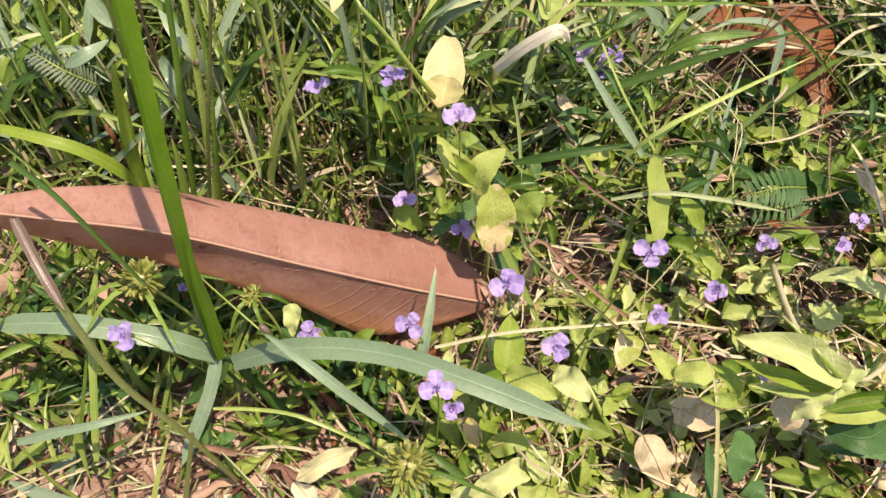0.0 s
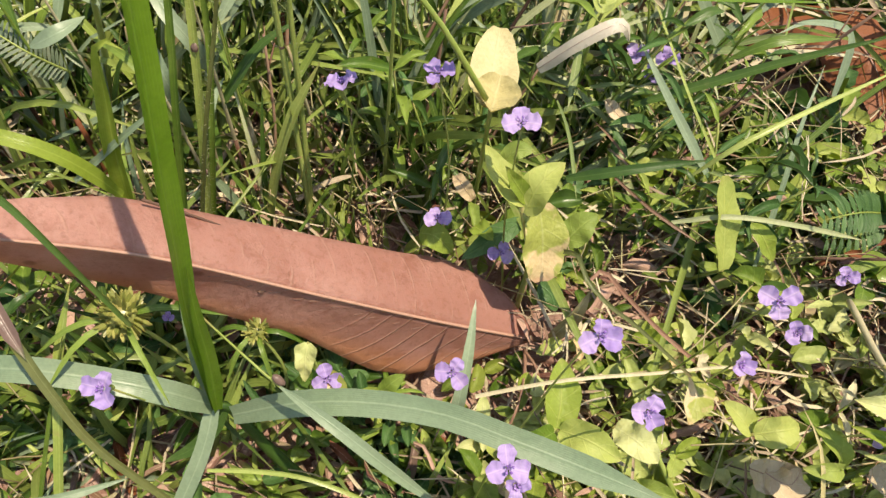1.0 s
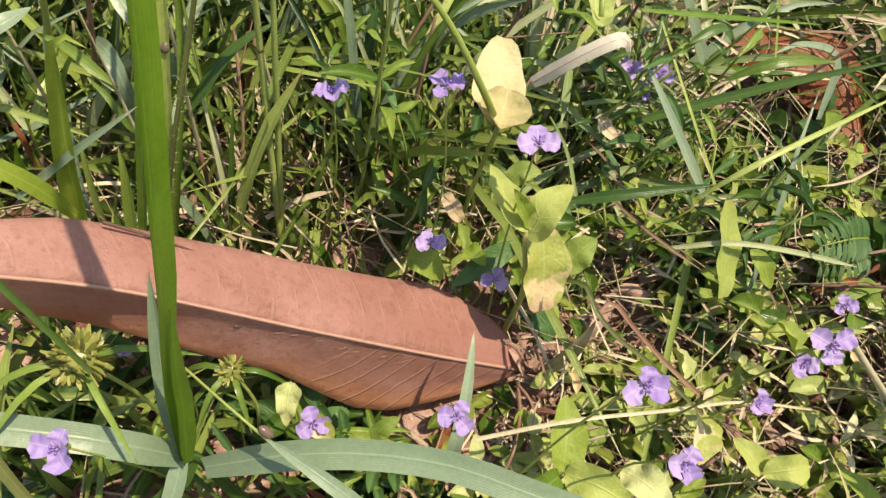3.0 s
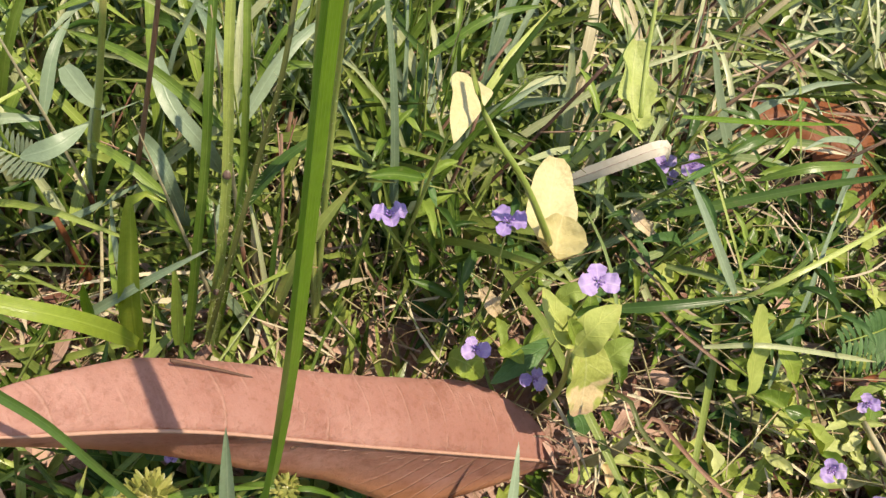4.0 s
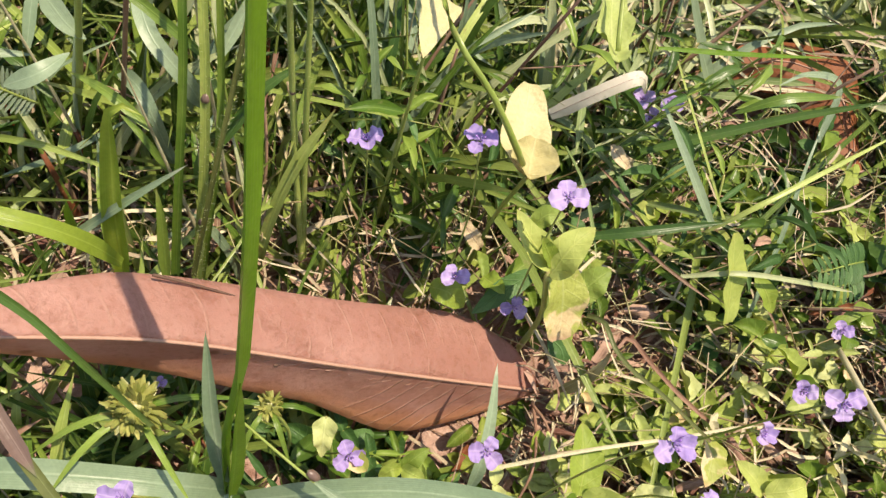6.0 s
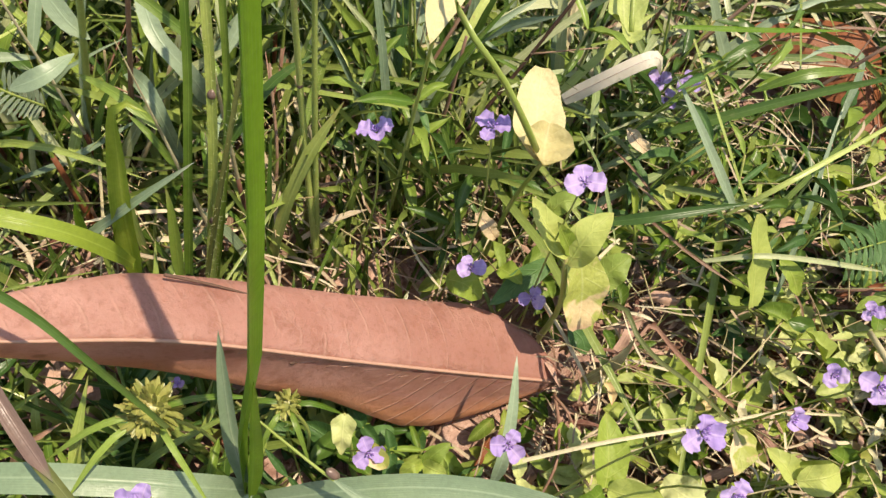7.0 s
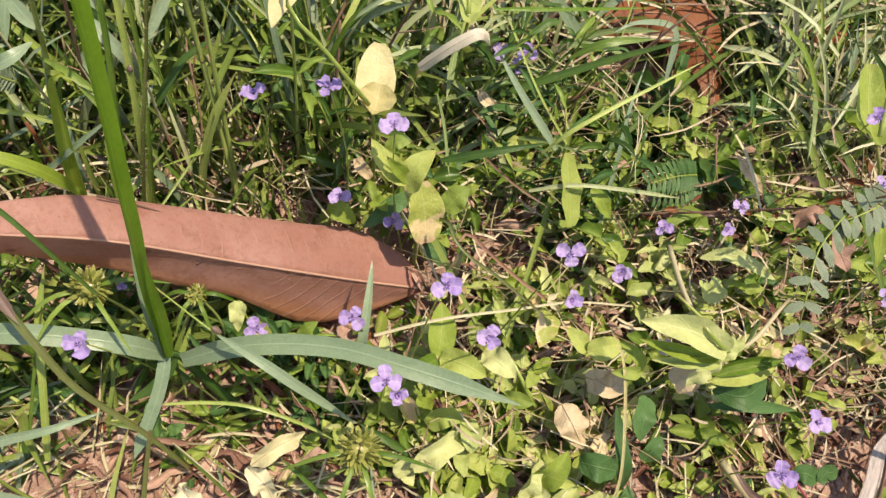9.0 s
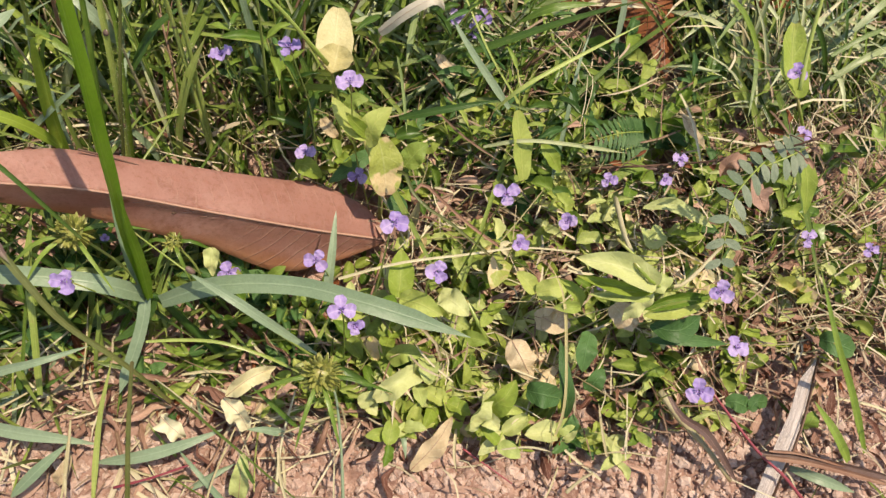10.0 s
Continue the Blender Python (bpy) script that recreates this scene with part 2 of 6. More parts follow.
    dots = sums(t, "MULTIPLY", ramp(t, pins.outputs["Distance"], 0.15, 0.07), ramp(t, keep.outputs[0], 0.60, 0.66))
    col = blend(t, sums(t, "MULTIPLY", dots, 0.75), col, (0.12, 0.05, 0.03))
    relief = sums(t, "ADD", sums(t, "ADD", sums(t, "MULTIPLY", line, 0.9), sums(t, "MULTIPLY", crease, 0.35)), sums(t, "ADD", sums(t, "MULTIPLY", net, 0.05), sums(t, "MULTIPLY", fine, 1.1)))
    bump = add(t, "ShaderNodeBump", Strength=0.75, Distance=0.0005, Height=relief)
    skin = add(t, "ShaderNodeBsdfPrincipled", Base_Color=col, Roughness=0.55, Normal=bump.outputs[0])
    skin.inputs["Specular IOR Level"].default_value = 0.35
    back = add(t, "ShaderNodeBsdfTranslucent", Color=(0.78, 0.34, 0.10, 1))
    mix = add(t, "ShaderNodeMixShader", i0=0.36, i1=skin.outputs[0], i2=back.outputs[0])
    out = t.nodes.new("ShaderNodeOutputMaterial")
    t.links.new(mix.outputs[0], out.inputs[0])
    return m


def earth_material(name, a, b, c, coarse=55.0, island=False, turf=False):
    m, t = nodes_of(name)
    tc = t.nodes.new("ShaderNodeTexCoord")
    ob = tc.outputs["Object"]
    n1, n2, n3 = noise_of(t, ob, coarse, 5.0, 0.65), noise_of(t, ob, 420.0, 4.0, 0.7), noise_of(t, ob, 9.0, 3.0)
    col = blend(t, ramp(t, n1, 0.3, 0.7), a, b)
    col = blend(t, sums(t, "MULTIPLY", ramp(t, n2, 0.45, 0.75), 0.6), col, c)
    col = blend(t, sums(t, "MULTIPLY", ramp(t, n3, 0.4, 0.7), 0.3), col, a)
    if island:
        rnd = t.nodes.new("ShaderNodeNewGeometry").outputs["Random Per Island"]
        col = blend(t, sums(t, "MULTIPLY", rnd, 0.7), col, c)
    if turf:
        apart = add(t, "ShaderNodeVectorMath", i0=ob, i1=(0.07, 0.20, 0.0))
        apart.operation = "DISTANCE"
        far = ramp(t, sums(t, "ADD", apart.outputs["Value"], sums(t, "MULTIPLY", n3, 0.5)), 0.58, 0.92)
        sward = blend(t, ramp(t, noise_of(t, ob, 30.0, 5.0, 0.7), 0.3, 0.7), (0.030, 0.060, 0.010), (0.105, 0.145, 0.036))
        sward = blend(t, ramp(t, noise_of(t, ob, 0.8, 4.0, 0.6), 0.45, 0.7), sward, (0.125, 0.135, 0.048))
        col = blend(t, far, col, sward)
    bump = add(t, "ShaderNodeBump", Strength=0.9, Distance=0.0018, Height=sums(t, "ADD", n1, sums(t, "MULTIPLY", n2, 0.9)))
    skin = add(t, "ShaderNodeBsdfPrincipled", Base_Color=col, Roughness=0.9, Normal=bump.outputs[0])
    skin.inputs["Specular IOR Level"].default_value = 0.2
    out = t.nodes.new("ShaderNodeOutputMaterial")
    t.links.new(skin.outputs[0], out.inputs[0])
    return m


M_LEAF = brown_leaf_material()
M_SOIL = earth_material("dry_soil", (0.25, 0.135, 0.10), (0.52, 0.34, 0.265), (0.76, 0.56, 0.455), 110.0, turf=True)
M_CLOD = earth_material("soil_crumb", (0.34, 0.20, 0.15), (0.60, 0.41, 0.325), (0.82, 0.64, 0.53), 120.0, True)


def wood_material():
    """Weathered split wood: grey-white fibres along the grain with dark cracks."""
    m, t = nodes_of("weathered_wood")
    tc = t.nodes.new("ShaderNodeTexCoord")
    grain = add(t, "ShaderNodeMapping", Vector=tc.outputs["UV"], Scale=(26.0, 3.0, 1.0))
    n1 = noise_of(t, grain.outputs[0], 1.0, 5.0, 0.7)
    n2 = noise_of(t, tc.outputs["Object"], 160.0, 4.0, 0.7)
    col = blend(t, ramp(t, n1, 0.3, 0.7), (0.54, 0.44, 0.38), (0.88, 0.79, 0.72))
    col = blend(t, sums(t, "MULTIPLY", ramp(t, n2, 0.55, 0.75), 0.5), col, (0.42, 0.29, 0.22))
    col = blend(t, ramp(t, n1, 0.36, 0.28), col, (0.09, 0.055, 0.04))
    bump = add(t, "ShaderNodeBump", Strength=0.9, Distance=0.0012, Height=n1)
    skin = add(t, "ShaderNodeBsdfPrincipled", Base_Color=col, Roughness=0.85, Normal=bump.outputs[0])
    out = t.nodes.new("ShaderNodeOutputMaterial")
    t.links.new(skin.outputs[0], out.inputs[0])
    return m


M_WOOD = wood_material()

# ---------------------------------------------------------------- shapes
RNG = random.Random(7)
SHAPES = {
    "grass": lambda s: min(1.0, 0.55 + 2.2 * s) * max(0.0, 1.0 - s ** 2.6) ** 0.8,
    "strap": lambda s: min(1.0, 0.75 + 2.0 * s) * min(1.0, (1.0 - s) * 5.0 + 0.04),
    "stem": lambda s: 1.0 - 0.35 * s,
    "lance": lambda s: max(0.02, math.sin(math.pi * min(1.0, s ** 0.85 * 0.97 + 0.02))) ** 0.8,
    "ovate": lambda s: 2.45 * (s + 0.012) ** 0.52 * max(0.0006, 1.0 - s) ** 0.82,
    "oblong": lambda s: max(0.03, math.sin(math.pi * min(1.0, s * 0.94 + 0.04))) ** 0.45,
    "spade": lambda s: min(1.0, 0.30 + 4.5 * s) * max(0.0, 1.0 - s ** 1.4) ** 0.8,
    "petal": lambda s: max(0.06, math.sin(math.pi * min(1.0, s ** 1.25 * 0.86 + 0.06))) ** 0.55,
}


def spline(pts, n):
    """n + 1 points on a smooth curve through the given ones, at even steps of its length."""
    p = [Vector(q) for q in pts]
    if len(p) == 2:
        return [p[0].lerp(p[1], i / n) for i in range(n + 1)]
    p = [2 * p[0] - p[1], *p, 2 * p[-1] - p[-2]]
    fine = []
    for i in range(1, len(p) - 2):
        a, b, c, d = p[i - 1:i + 3]
        for k in range(12):
            s = k / 12
            fine.append(0.5 * (2 * b + (c - a) * s + (2 * a - 5 * b + 4 * c - d) * s * s + (3 * b - a - 3 * c + d) * s ** 3))
    fine.append(p[-2])
    run = [0.0]
    for a, b in zip(fine, fine[1:]):
        run.append(run[-1] + (b - a).length)
    out, k = [], 0
    for i in range(n + 1):
        d = run[-1] * i / n
        while k < len(run) - 2 and run[k + 1] < d:
            k += 1
        span = run[k + 1] - run[k]
        out.append(fine[k].lerp(fine[k + 1], (d - run[k]) / span if span else 0.0))
    return out


def ribbon(pts, width, shape="grass", face=(0, -0.5, 0.85), fold=0.12, n=10, cols=5, thick=0.00016, twist=0.0, wave=0.0, seed=0, ragged=0.0):
    """A blade or leaf along a curve, with a fold along its midrib and a closed thickness."""
    line, prof = spline(pts, n), SHAPES[shape]
    face, rr = Vector(face), random.Random(seed)
    ph1, ph2 = rr.uniform(0, 6.3), rr.uniform(0, 6.3)
    verts, uvs, faces = [], [], []
    for i, p in enumerate(line):
        tan = (line[min(n, i + 1)] - line[max(0, i - 1)]).normalized()
        side = tan.cross(face)
        side = side.normalized() if side.length > 1e-6 else tan.orthogonal().normalized()
        nor = side.cross(tan).normalized()
        a = twist * (i / n - 0.3)
        side, nor = side * math.cos(a) + nor * math.sin(a), nor * math.cos(a) - side * math.sin(a)
        w = width * prof(i / n) * (1 + 0.018 * math.sin(ph2 + i * 0.9))
        left, right = 1 + ragged * rr.uniform(-1, 1), 1 + ragged * rr.uniform(-1, 1)
        for c in range(cols):
            q = 2 * c / (cols - 1) - 1
            q *= left if q < 0 else right
            lift = fold * w * abs(q) ** 1.3 + wave * w * abs(q) * math.sin(ph1 + i * 14.0 / n + (1.7 if q > 0 else 0))
            verts.append(p + side * (q * w / 2) + nor * lift)
            uvs.append(((q + 1) / 2, i / n))
        for c in range(cols):
            q = 2 * c / (cols - 1) - 1
            verts.append(verts[i * 2 * cols + c] - nor * thick * (0.05 if abs(q) > 0.99 else 1.6 if abs(q) < 0.1 else 1.0))
            uvs.append(((q + 1) / 2, i / n))
    per = 2 * cols
    for i in range(n):
        for c in range(cols - 1):
            a, b = i * per + c, (i + 1) * per + c
            faces.append((a, a + 1, b + 1, b))
            faces.append((a + cols, b + cols, b + cols + 1, a + cols + 1))
    return verts, faces, uvs


def tube(pts, radius, n=10, ring=6, end=0.6, knots=0.0, seed=0):
    """A round stalk along a curve, tapering to end times its radius."""
    line, rr = spline(pts, n), random.Random(seed)
    verts, uvs, faces = [], [], []
    for i, p in enumerate(line):
        tan = (line[min(n, i + 1)] - line[max(0, i - 1)]).normalized()
        x = tan.orthogonal().normalized() if abs(tan.y) > 0.95 else tan.cross(Vector((0, 1, 0))).normalized()
        y = tan.cross(x)
        r = radius * (1 + (end - 1) * i / n) * (1 + knots * rr.uniform(-1, 1))
        for k in range(ring):
            a = 2 * math.pi * k / ring
            verts.append(p + x * (r * math.cos(a)) + y * (r * math.sin(a)))
            uvs.append((k / ring, i / n))
    for i in range(n):
        for k in range(ring):
            j = (k + 1) % ring
            faces.append((i * ring + k, i * ring + j, (i + 1) * ring + j, (i + 1) * ring + k))
    faces.append(tuple(range(ring))[::-1])
    faces.append(tuple(n * ring + k for k in range(ring)))
    return verts, faces, uvs


def lump(centre, size, rings=5, ring=7, rough=0.2, seed=0, axis=(0, 0, 1)):
    """A rounded uneven body, such as a bud, a crumb or an anther."""
    rr, q = random.Random(seed), Vector(axis).normalized().to_track_quat("Z", "Y")
    verts, uvs, faces, c = [], [], [], Vector(centre)
    for i in range(rings + 1):
        th = math.pi * (0.04 + 0.92 * i / rings)
        for k in range(ring):
            a = 2 * math.pi * k / ring
            g = 1 + rr.uniform(-rough, rough)
            d = Vector((size[0] * math.sin(th) * math.cos(a), size[1] * math.sin(th) * math.sin(a), -size[2] * math.cos(th))) * g
            verts.append(c + q @ d)
            uvs.append((k / ring, i / rings))
    for i in range(rings):
        for k in range(ring):
            j = (k + 1) % ring
            faces.append((i * ring + k, i * ring + j, (i + 1) * ring + j, (i + 1) * ring + k))
    faces.append(tuple(range(ring))[::-1])
    faces.append(tuple(rings * ring + k for k in range(ring)))
    return verts, faces, uvs


def joined(shapes):
    verts, faces, uvs = [], [], []
    for v, f, q in shapes:
        k = len(verts)
        verts += v
        uvs += q
        faces += [tuple(i + k for i in g) for g in f]
    return verts, faces, uvs


HOME = {}


def mesh_of(name, shape, material, home=Vector((0, 0, 0)), smooth=True):
    verts, faces, uvs = shape
    me = bpy.data.meshes.new(name)
    me.from_pydata([tuple(v - home) for v in verts], [], faces)
    layer = me.uv_layers.new(name="UVMap")
    idx = np.zeros(len(me.loops), dtype=np.int32)
    me.loops.foreach_get("vertex_index", idx)
    layer.data.foreach_set("uv", np.array(uvs, dtype=np.float32)[idx].ravel())
    if smooth:
        me.polygons.foreach_set("use_smooth", [True] * len(me.polygons))
    me.materials.append(material)
    return me


def thing(name, base, label, category, group="", kind=""):
    ob = new(name)
    ob.location = base
    ob.empty_display_size = 0.01
    HOME[ob.name] = Vector(base)
    return tagged(ob, label, category, group, kind)


def part(name, shape, material, parent, label="", smooth=True):
    home = HOME[parent.name]
    ob = new(name, mesh_of(name, shape, material, home, smooth))
    ob.parent = parent
    HOME[ob.name] = home
    if label:
        tagged(ob, label)
    return ob


def single(name, shape, material, base, label, category, group="", kind="", smooth=True):
    ob = new(name, mesh_of(name, shape, material, Vector(base), smooth))
    ob.location = base
    return tagged(ob, label, category, group, kind)


def ground_z(x, y):
    return 0.006 * (noise.noise(Vector((x * 14, y * 14, 3.1))) + 0.5 * noise.noise(Vector((x * 45, y * 45, 7.7)))) - 0.004


# ---------------------------------------------------------------- ground
def build_ground():
    """One sheet: fine where the camera looks, coarser outwards to the horizon."""
    def axis(lo, hi, step):
        mid = list(np.arange(lo, hi + 1e-6, step))
        grow, out, d = step * 2, [], 0.0
        while d < 400:
            d += grow
            grow *= 1.6
            out.append(d)
        return [lo - d for d in out[::-1]] + mid + [hi + d for d in out]
    xs, ys = axis(-0.32, 0.44, 0.0025), axis(-0.08, 0.56, 0.0025)
    verts, uvs, faces = [], [], []
    for y in ys:
        for x in xs:
            near = -0.32 <= x <= 0.44 and -0.08 <= y <= 0.56
            z = ground_z(x, y) + (0.0030 * noise.noise(Vector((x * 150, y * 150, 1))) + 0.0010 * noise.noise(Vector((x * 400, y * 400, 5))) if near else 0)
            verts.append(Vector((x, y, z)))
            uvs.append((x, y))
    w = len(xs)
    for j in range(len(ys) - 1):
        for i in range(w - 1):
            faces.append((j * w + i, j * w + i + 1, (j + 1) * w + i + 1, (j + 1) * w + i))
    single("ground", (verts, faces, uvs), M_SOIL, (0, 0, 0), "dry pinkish brown crumbly soil under a green lawn", "soil", kind="structure")


build_ground()


# ---------------------------------------------------------------- the large fallen leaf
def build_fallen_leaf():
    """Curled along its length, convex side up, sagging from the grass on one side down to its stalk."""
    rib = spline([(-0.128, 0.110, 0.107), (-0.1075, 0.1146, 0.0955), (-0.080, 0.1212, 0.0785), (-0.0416, 0.1263, 0.0515), (-0.0059, 0.1309, 0.0275), (0.0255, 0.1330, 0.0125)], 46)
    up = Vector((0.50, -0.42, 0.76)).normalized()
    n, cols = 46, 17
    verts, uvs, faces = [], [], []
    for i, p in enumerate(rib):
        s = i / n
        tan = (rib[min(n, i + 1)] - rib[max(0, i - 1)]).normalized()
        side = tan.cross(up).normalized()
        nor = side.cross(tan).normalized()
        far, nearw = LEAF_FAR(s), LEAF_NEAR(s)
        roll = 0.10 * math.sin(5.0 * s + 0.6)
        for c in range(cols):
            q = 2 * c / (cols - 1) - 1
            w = far if q < 0 else nearw
            tilt, bend = (0.05 + roll, 0.75) if q < 0 else (float(np.interp(s, (0, 0.3, 0.5, 0.68, 1), (1.44, 1.25, 1.08, 0.95, 0.88))) + roll * 0.3, -0.30)
            run = abs(q)
            a = tilt + bend * run * 0.5
            out = -1 if q < 0 else 1
            ripple = 0.0011 * run ** 2 * math.sin(15 * s + (2 if q > 0 else 0)) + 0.0006 * noise.noise(Vector((s * 11, q * 2, 4)))
            verts.append(p + side * (out * w * run * math.cos(a)) - nor * (w * run * math.sin(a)) + nor * ripple)
            uvs.append(((q + 1) / 2, s))
    top = len(verts)
    for k in range(top):
        i = k // cols
        tan = (rib[min(n, i + 1)] - rib[max(0, i - 1)]).normalized()
        nor = tan.cross(up).normalized().cross(tan).normalized()
        verts.append(verts[k] - nor * 0.00035)
        uvs.append(uvs[k])
    for i in range(n):
        for c in range(cols - 1):
            q = (i * cols + c, i * cols + c + 1, (i + 1) * cols + c + 1, (i + 1) * cols + c)
            faces += [q, tuple(top + k for k in q[::-1])]
        for c in (0, cols - 1):
            a, b = i * cols + c, (i + 1) * cols + c
            faces.append((a, b, top + b, top + a) if c == 0 else (b, a, top + a, top + b))
    for i in (0, n):
        for c in range(cols - 1):
            a, b = i * cols + c, i * cols + c + 1
            faces.append((b, a, top + a, top + b) if i == 0 else (a, b, top + b, top + a))
    leaf = thing("fallen_leaf", rib[-1], "large dead pinkish brown leaf with pale midrib lying on grass", "leaf")
    skin = part("leaf_blade", (verts, faces, uvs), M_LEAF, leaf)
    part("midrib", tube([p + up * 0.00002 for p in rib], 0.00040, 46, 7, 1.5), M_RIB, leaf, "raised pale tan midrib")
    part("leaf_stalk", tube([rib[-2] - up * 0.0003, (0.0285, 0.1334, 0.0108), (0.033, 0.1340, 0.009), (0.040, 0.1350, 0.007)], 0.0011, 10, 8, 0.55, 0.08), M_STALK, leaf, "short dark brown dried stalk")
    rr = random.Random(5)
    for i in (15, 17, 19, 20, 22, 24, 25, 27, 29, 30, 32, 34):
        c = cols // 2
        a, b = verts[i * cols + c + 2], verts[(i + 1) * cols + c + 1]
        shift = (verts[(i + 1) * cols + c + 1] - verts[i * cols + c + 1]) * rr.uniform(0, 0.8)
        part("vein", tube([a.lerp(b, rr.uniform(0.0, 0.35)) + shift, a.lerp(b, rr.uniform(0.6, 0.95)) + shift], 0.00017, 3, 5, 0.7), M_RIB, skin, "short raised pale vein")
    k = int(0.49 * n) * cols + cols // 2 + 2
    part("pit", lump(verts[k], (0.0011, 0.0009, 0.00016), 4, 9, 0.25, 3, (0.35, -0.75, 0.4)), M_STALK, skin, "small dark brown pit")


M_RIB = leafy("midrib_tan", (0.42, 0.225, 0.15), (0.52, 0.30, 0.21), (0.38, 0.19, 0.12), thin=0.05, rough=0.55, veins=3, dry=0.1)
M_STALK = leafy("stalk_brown", (0.10, 0.05, 0.03), (0.20, 0.11, 0.07), (0.07, 0.04, 0.03), thin=0.02, rough=0.7, veins=5, dry=0.1)


def LEAF_FAR(s):
    return float(np.interp(s, (0, 0.03, 0.08, 0.14, 0.25, 0.57, 0.72, 0.79, 0.86, 0.94, 0.98, 1), (0.001, 0.003, 0.0066, 0.0112, 0.0160, 0.0188, 0.0208, 0.0222, 0.0206, 0.0142, 0.0065, 0.001)))


def LEAF_NEAR(s):
    return float(np.interp(s, (0, 0.03, 0.08, 0.25, 0.45, 0.58, 0.66, 0.74, 0.80, 0.91, 0.97, 1), (0.001, 0.004, 0.0118, 0.0182, 0.0190, 0.0186, 0.0222, 0.0262, 0.0252, 0.0130, 0.005, 0.001)))


build_fallen_leaf()


# ---------------------------------------------------------------- wildflowers
def flower(head, turn, size=1.0, lean=(0.0, -0.55, 0.83), foot=None, side=False, sway=0.28):
    """Three round lilac petals round dark stamens, on a thin green stalk."""
    h = Vector(head)
    rr = random.Random(int(abs(h.x * 7e4) + h.y * 3e4))
    foot = Vector(foot) if foot else Vector((h.x + rr.uniform(-0.012, 0.012), h.y + rr.uniform(0.002, 0.014), 0.0))
    foot.z = ground_z(foot.x, foot.y)
    look_to = (Vector(lean) + Vector((rr.uniform(-1, 1), rr.uniform(-0.8, 1.0), 0)) * sway).normalized()
    ob = thing("wildflower", foot, "small lilac three-petalled wildflower on a thin green stalk" if not side else "lilac wildflower half closed on a thin green stalk", "flower", "lilac flowers in the grass")
    mid = foot.lerp(h, 0.55) + Vector((rr.uniform(-0.004, 0.004), rr.uniform(-0.002, 0.005), 0.004))
    neck = h - look_to * 0.0022 * size
    part("stalk", tube([foot, mid, neck], 0.00042, 8, 5, 0.6), M_STEM, ob)
    x = Vector((1, 0, 0)) - look_to * look_to.x
    x.normalize()
    y = look_to.cross(x)
    for k in range(3):
        a = radians(90 + turn + (0, 112, 248)[k] + rr.uniform(-10, 10))
        d = x * math.cos(a) + y * math.sin(a)
        ln = 0.0049 * size * rr.uniform(0.90, 1.06) * (0.88 if k == 0 else 1.0)
        up = 0.45 if side else rr.uniform(-0.10, 0.34)
        pts = [h + d * 0.0004, h + d * ln * 0.55 + look_to * ln * up * 0.8, h + d * ln + look_to * ln * up * 0.9]
        part("petal", ribbon(pts, 0.0054 * size * rr.uniform(0.85, 1.05) * (0.86 if k == 0 else 1.0), "petal", look_to, rr.uniform(0.05, 0.34), 9, 7, 0.00012, wave=0.13, seed=rr.randint(0, 999), ragged=0.035), M_PETAL, ob)
    for k in range(5):
        a = 6.283 * k / 5 + rr.uniform(-0.4, 0.4)
        d = (x * math.cos(a) + y * math.sin(a)) * rr.uniform(0.0006, 0.0012) + look_to * 0.0015
        fil = part("stamen", tube([h, h + d * size], 0.00017, 2, 4, 0.8), M_PETAL, ob)
        part("anther", lump(h + d * size, (0.00036, 0.0003, 0.00045), 3, 5, 0.15, k, d), M_ANTHER, fil, "dark violet anther")
    calyx = part("calyx", lump(neck - look_to * 0.0006, (0.0008, 0.0008, 0.0014), 4, 6, 0.1, 2, look_to), M_STEM, ob, "small green calyx")
    for k in range(2):
        a = radians(90 + turn + 60 + 180 * k)
        d = x * math.cos(a) + y * math.sin(a)
        part("sepal", ribbon([neck, h - look_to * 0.0008 + d * 0.0017, h - look_to * 0.0004 + d * 0.0031], 0.0016, "lance", look_to, 0.2, 4, 3), M_STEM, calyx)
    return ob


for head, turn, size in (
    ((-0.0381, 0.1735, 0.0883), 180, 1.0), ((-0.0120, 0.1641, 0.1027), 150, 0.95), ((0.0089, 0.1508, 0.1002), 0, 1.0),
    ((-0.0099, 0.1539, 0.0526), 10, 0.9), ((0.0113, 0.1512, 0.0387), -15, 0.9), ((0.0208, 0.0917, 0.1029), 5, 0.9),
    ((-0.0058, 0.1019, 0.0575), -25, 1.0), ((-0.0395, 0.1041, 0.0454), 20, 0.95), ((-0.0856, 0.0887, 0.0749), -30, 1.0),
    ((0.0355, 0.0837, 0.0827), -35, 0.95), ((0.0035, 0.0697, 0.0870), 0, 1.0), ((0.0569, 0.0983, 0.1077), 180, 0.9),
    ((0.1446, 0.0784, 0.0664), -20, 1.0), ((0.1418, 0.0555, 0.0696), 10, 0.95), ((0.1213, 0.0394, 0.0748), 0, 1.0),
    ((0.1228, 0.1450, 0.0408), 20, 0.8), ((0.1538, 0.1489, 0.0503), 180, 0.8), 
    ((0.1820, 0.1550, 0.1000), 0, 0.85), ((0.1870, 0.1360, 0.0850), 30, 0.95), ((0.1930, 0.1030, 0.0600), 50, 0.8), ((0.2230, 0.0990, 0.0550), 15, 0.75),
):
    flower(head, turn, size, (0.0, 0.22, 0.93) if head[1] > 0.175 else (0.0, 0.12, 0.98) if head[1] > 0.16 else (0.0, -0.45, 0.88))
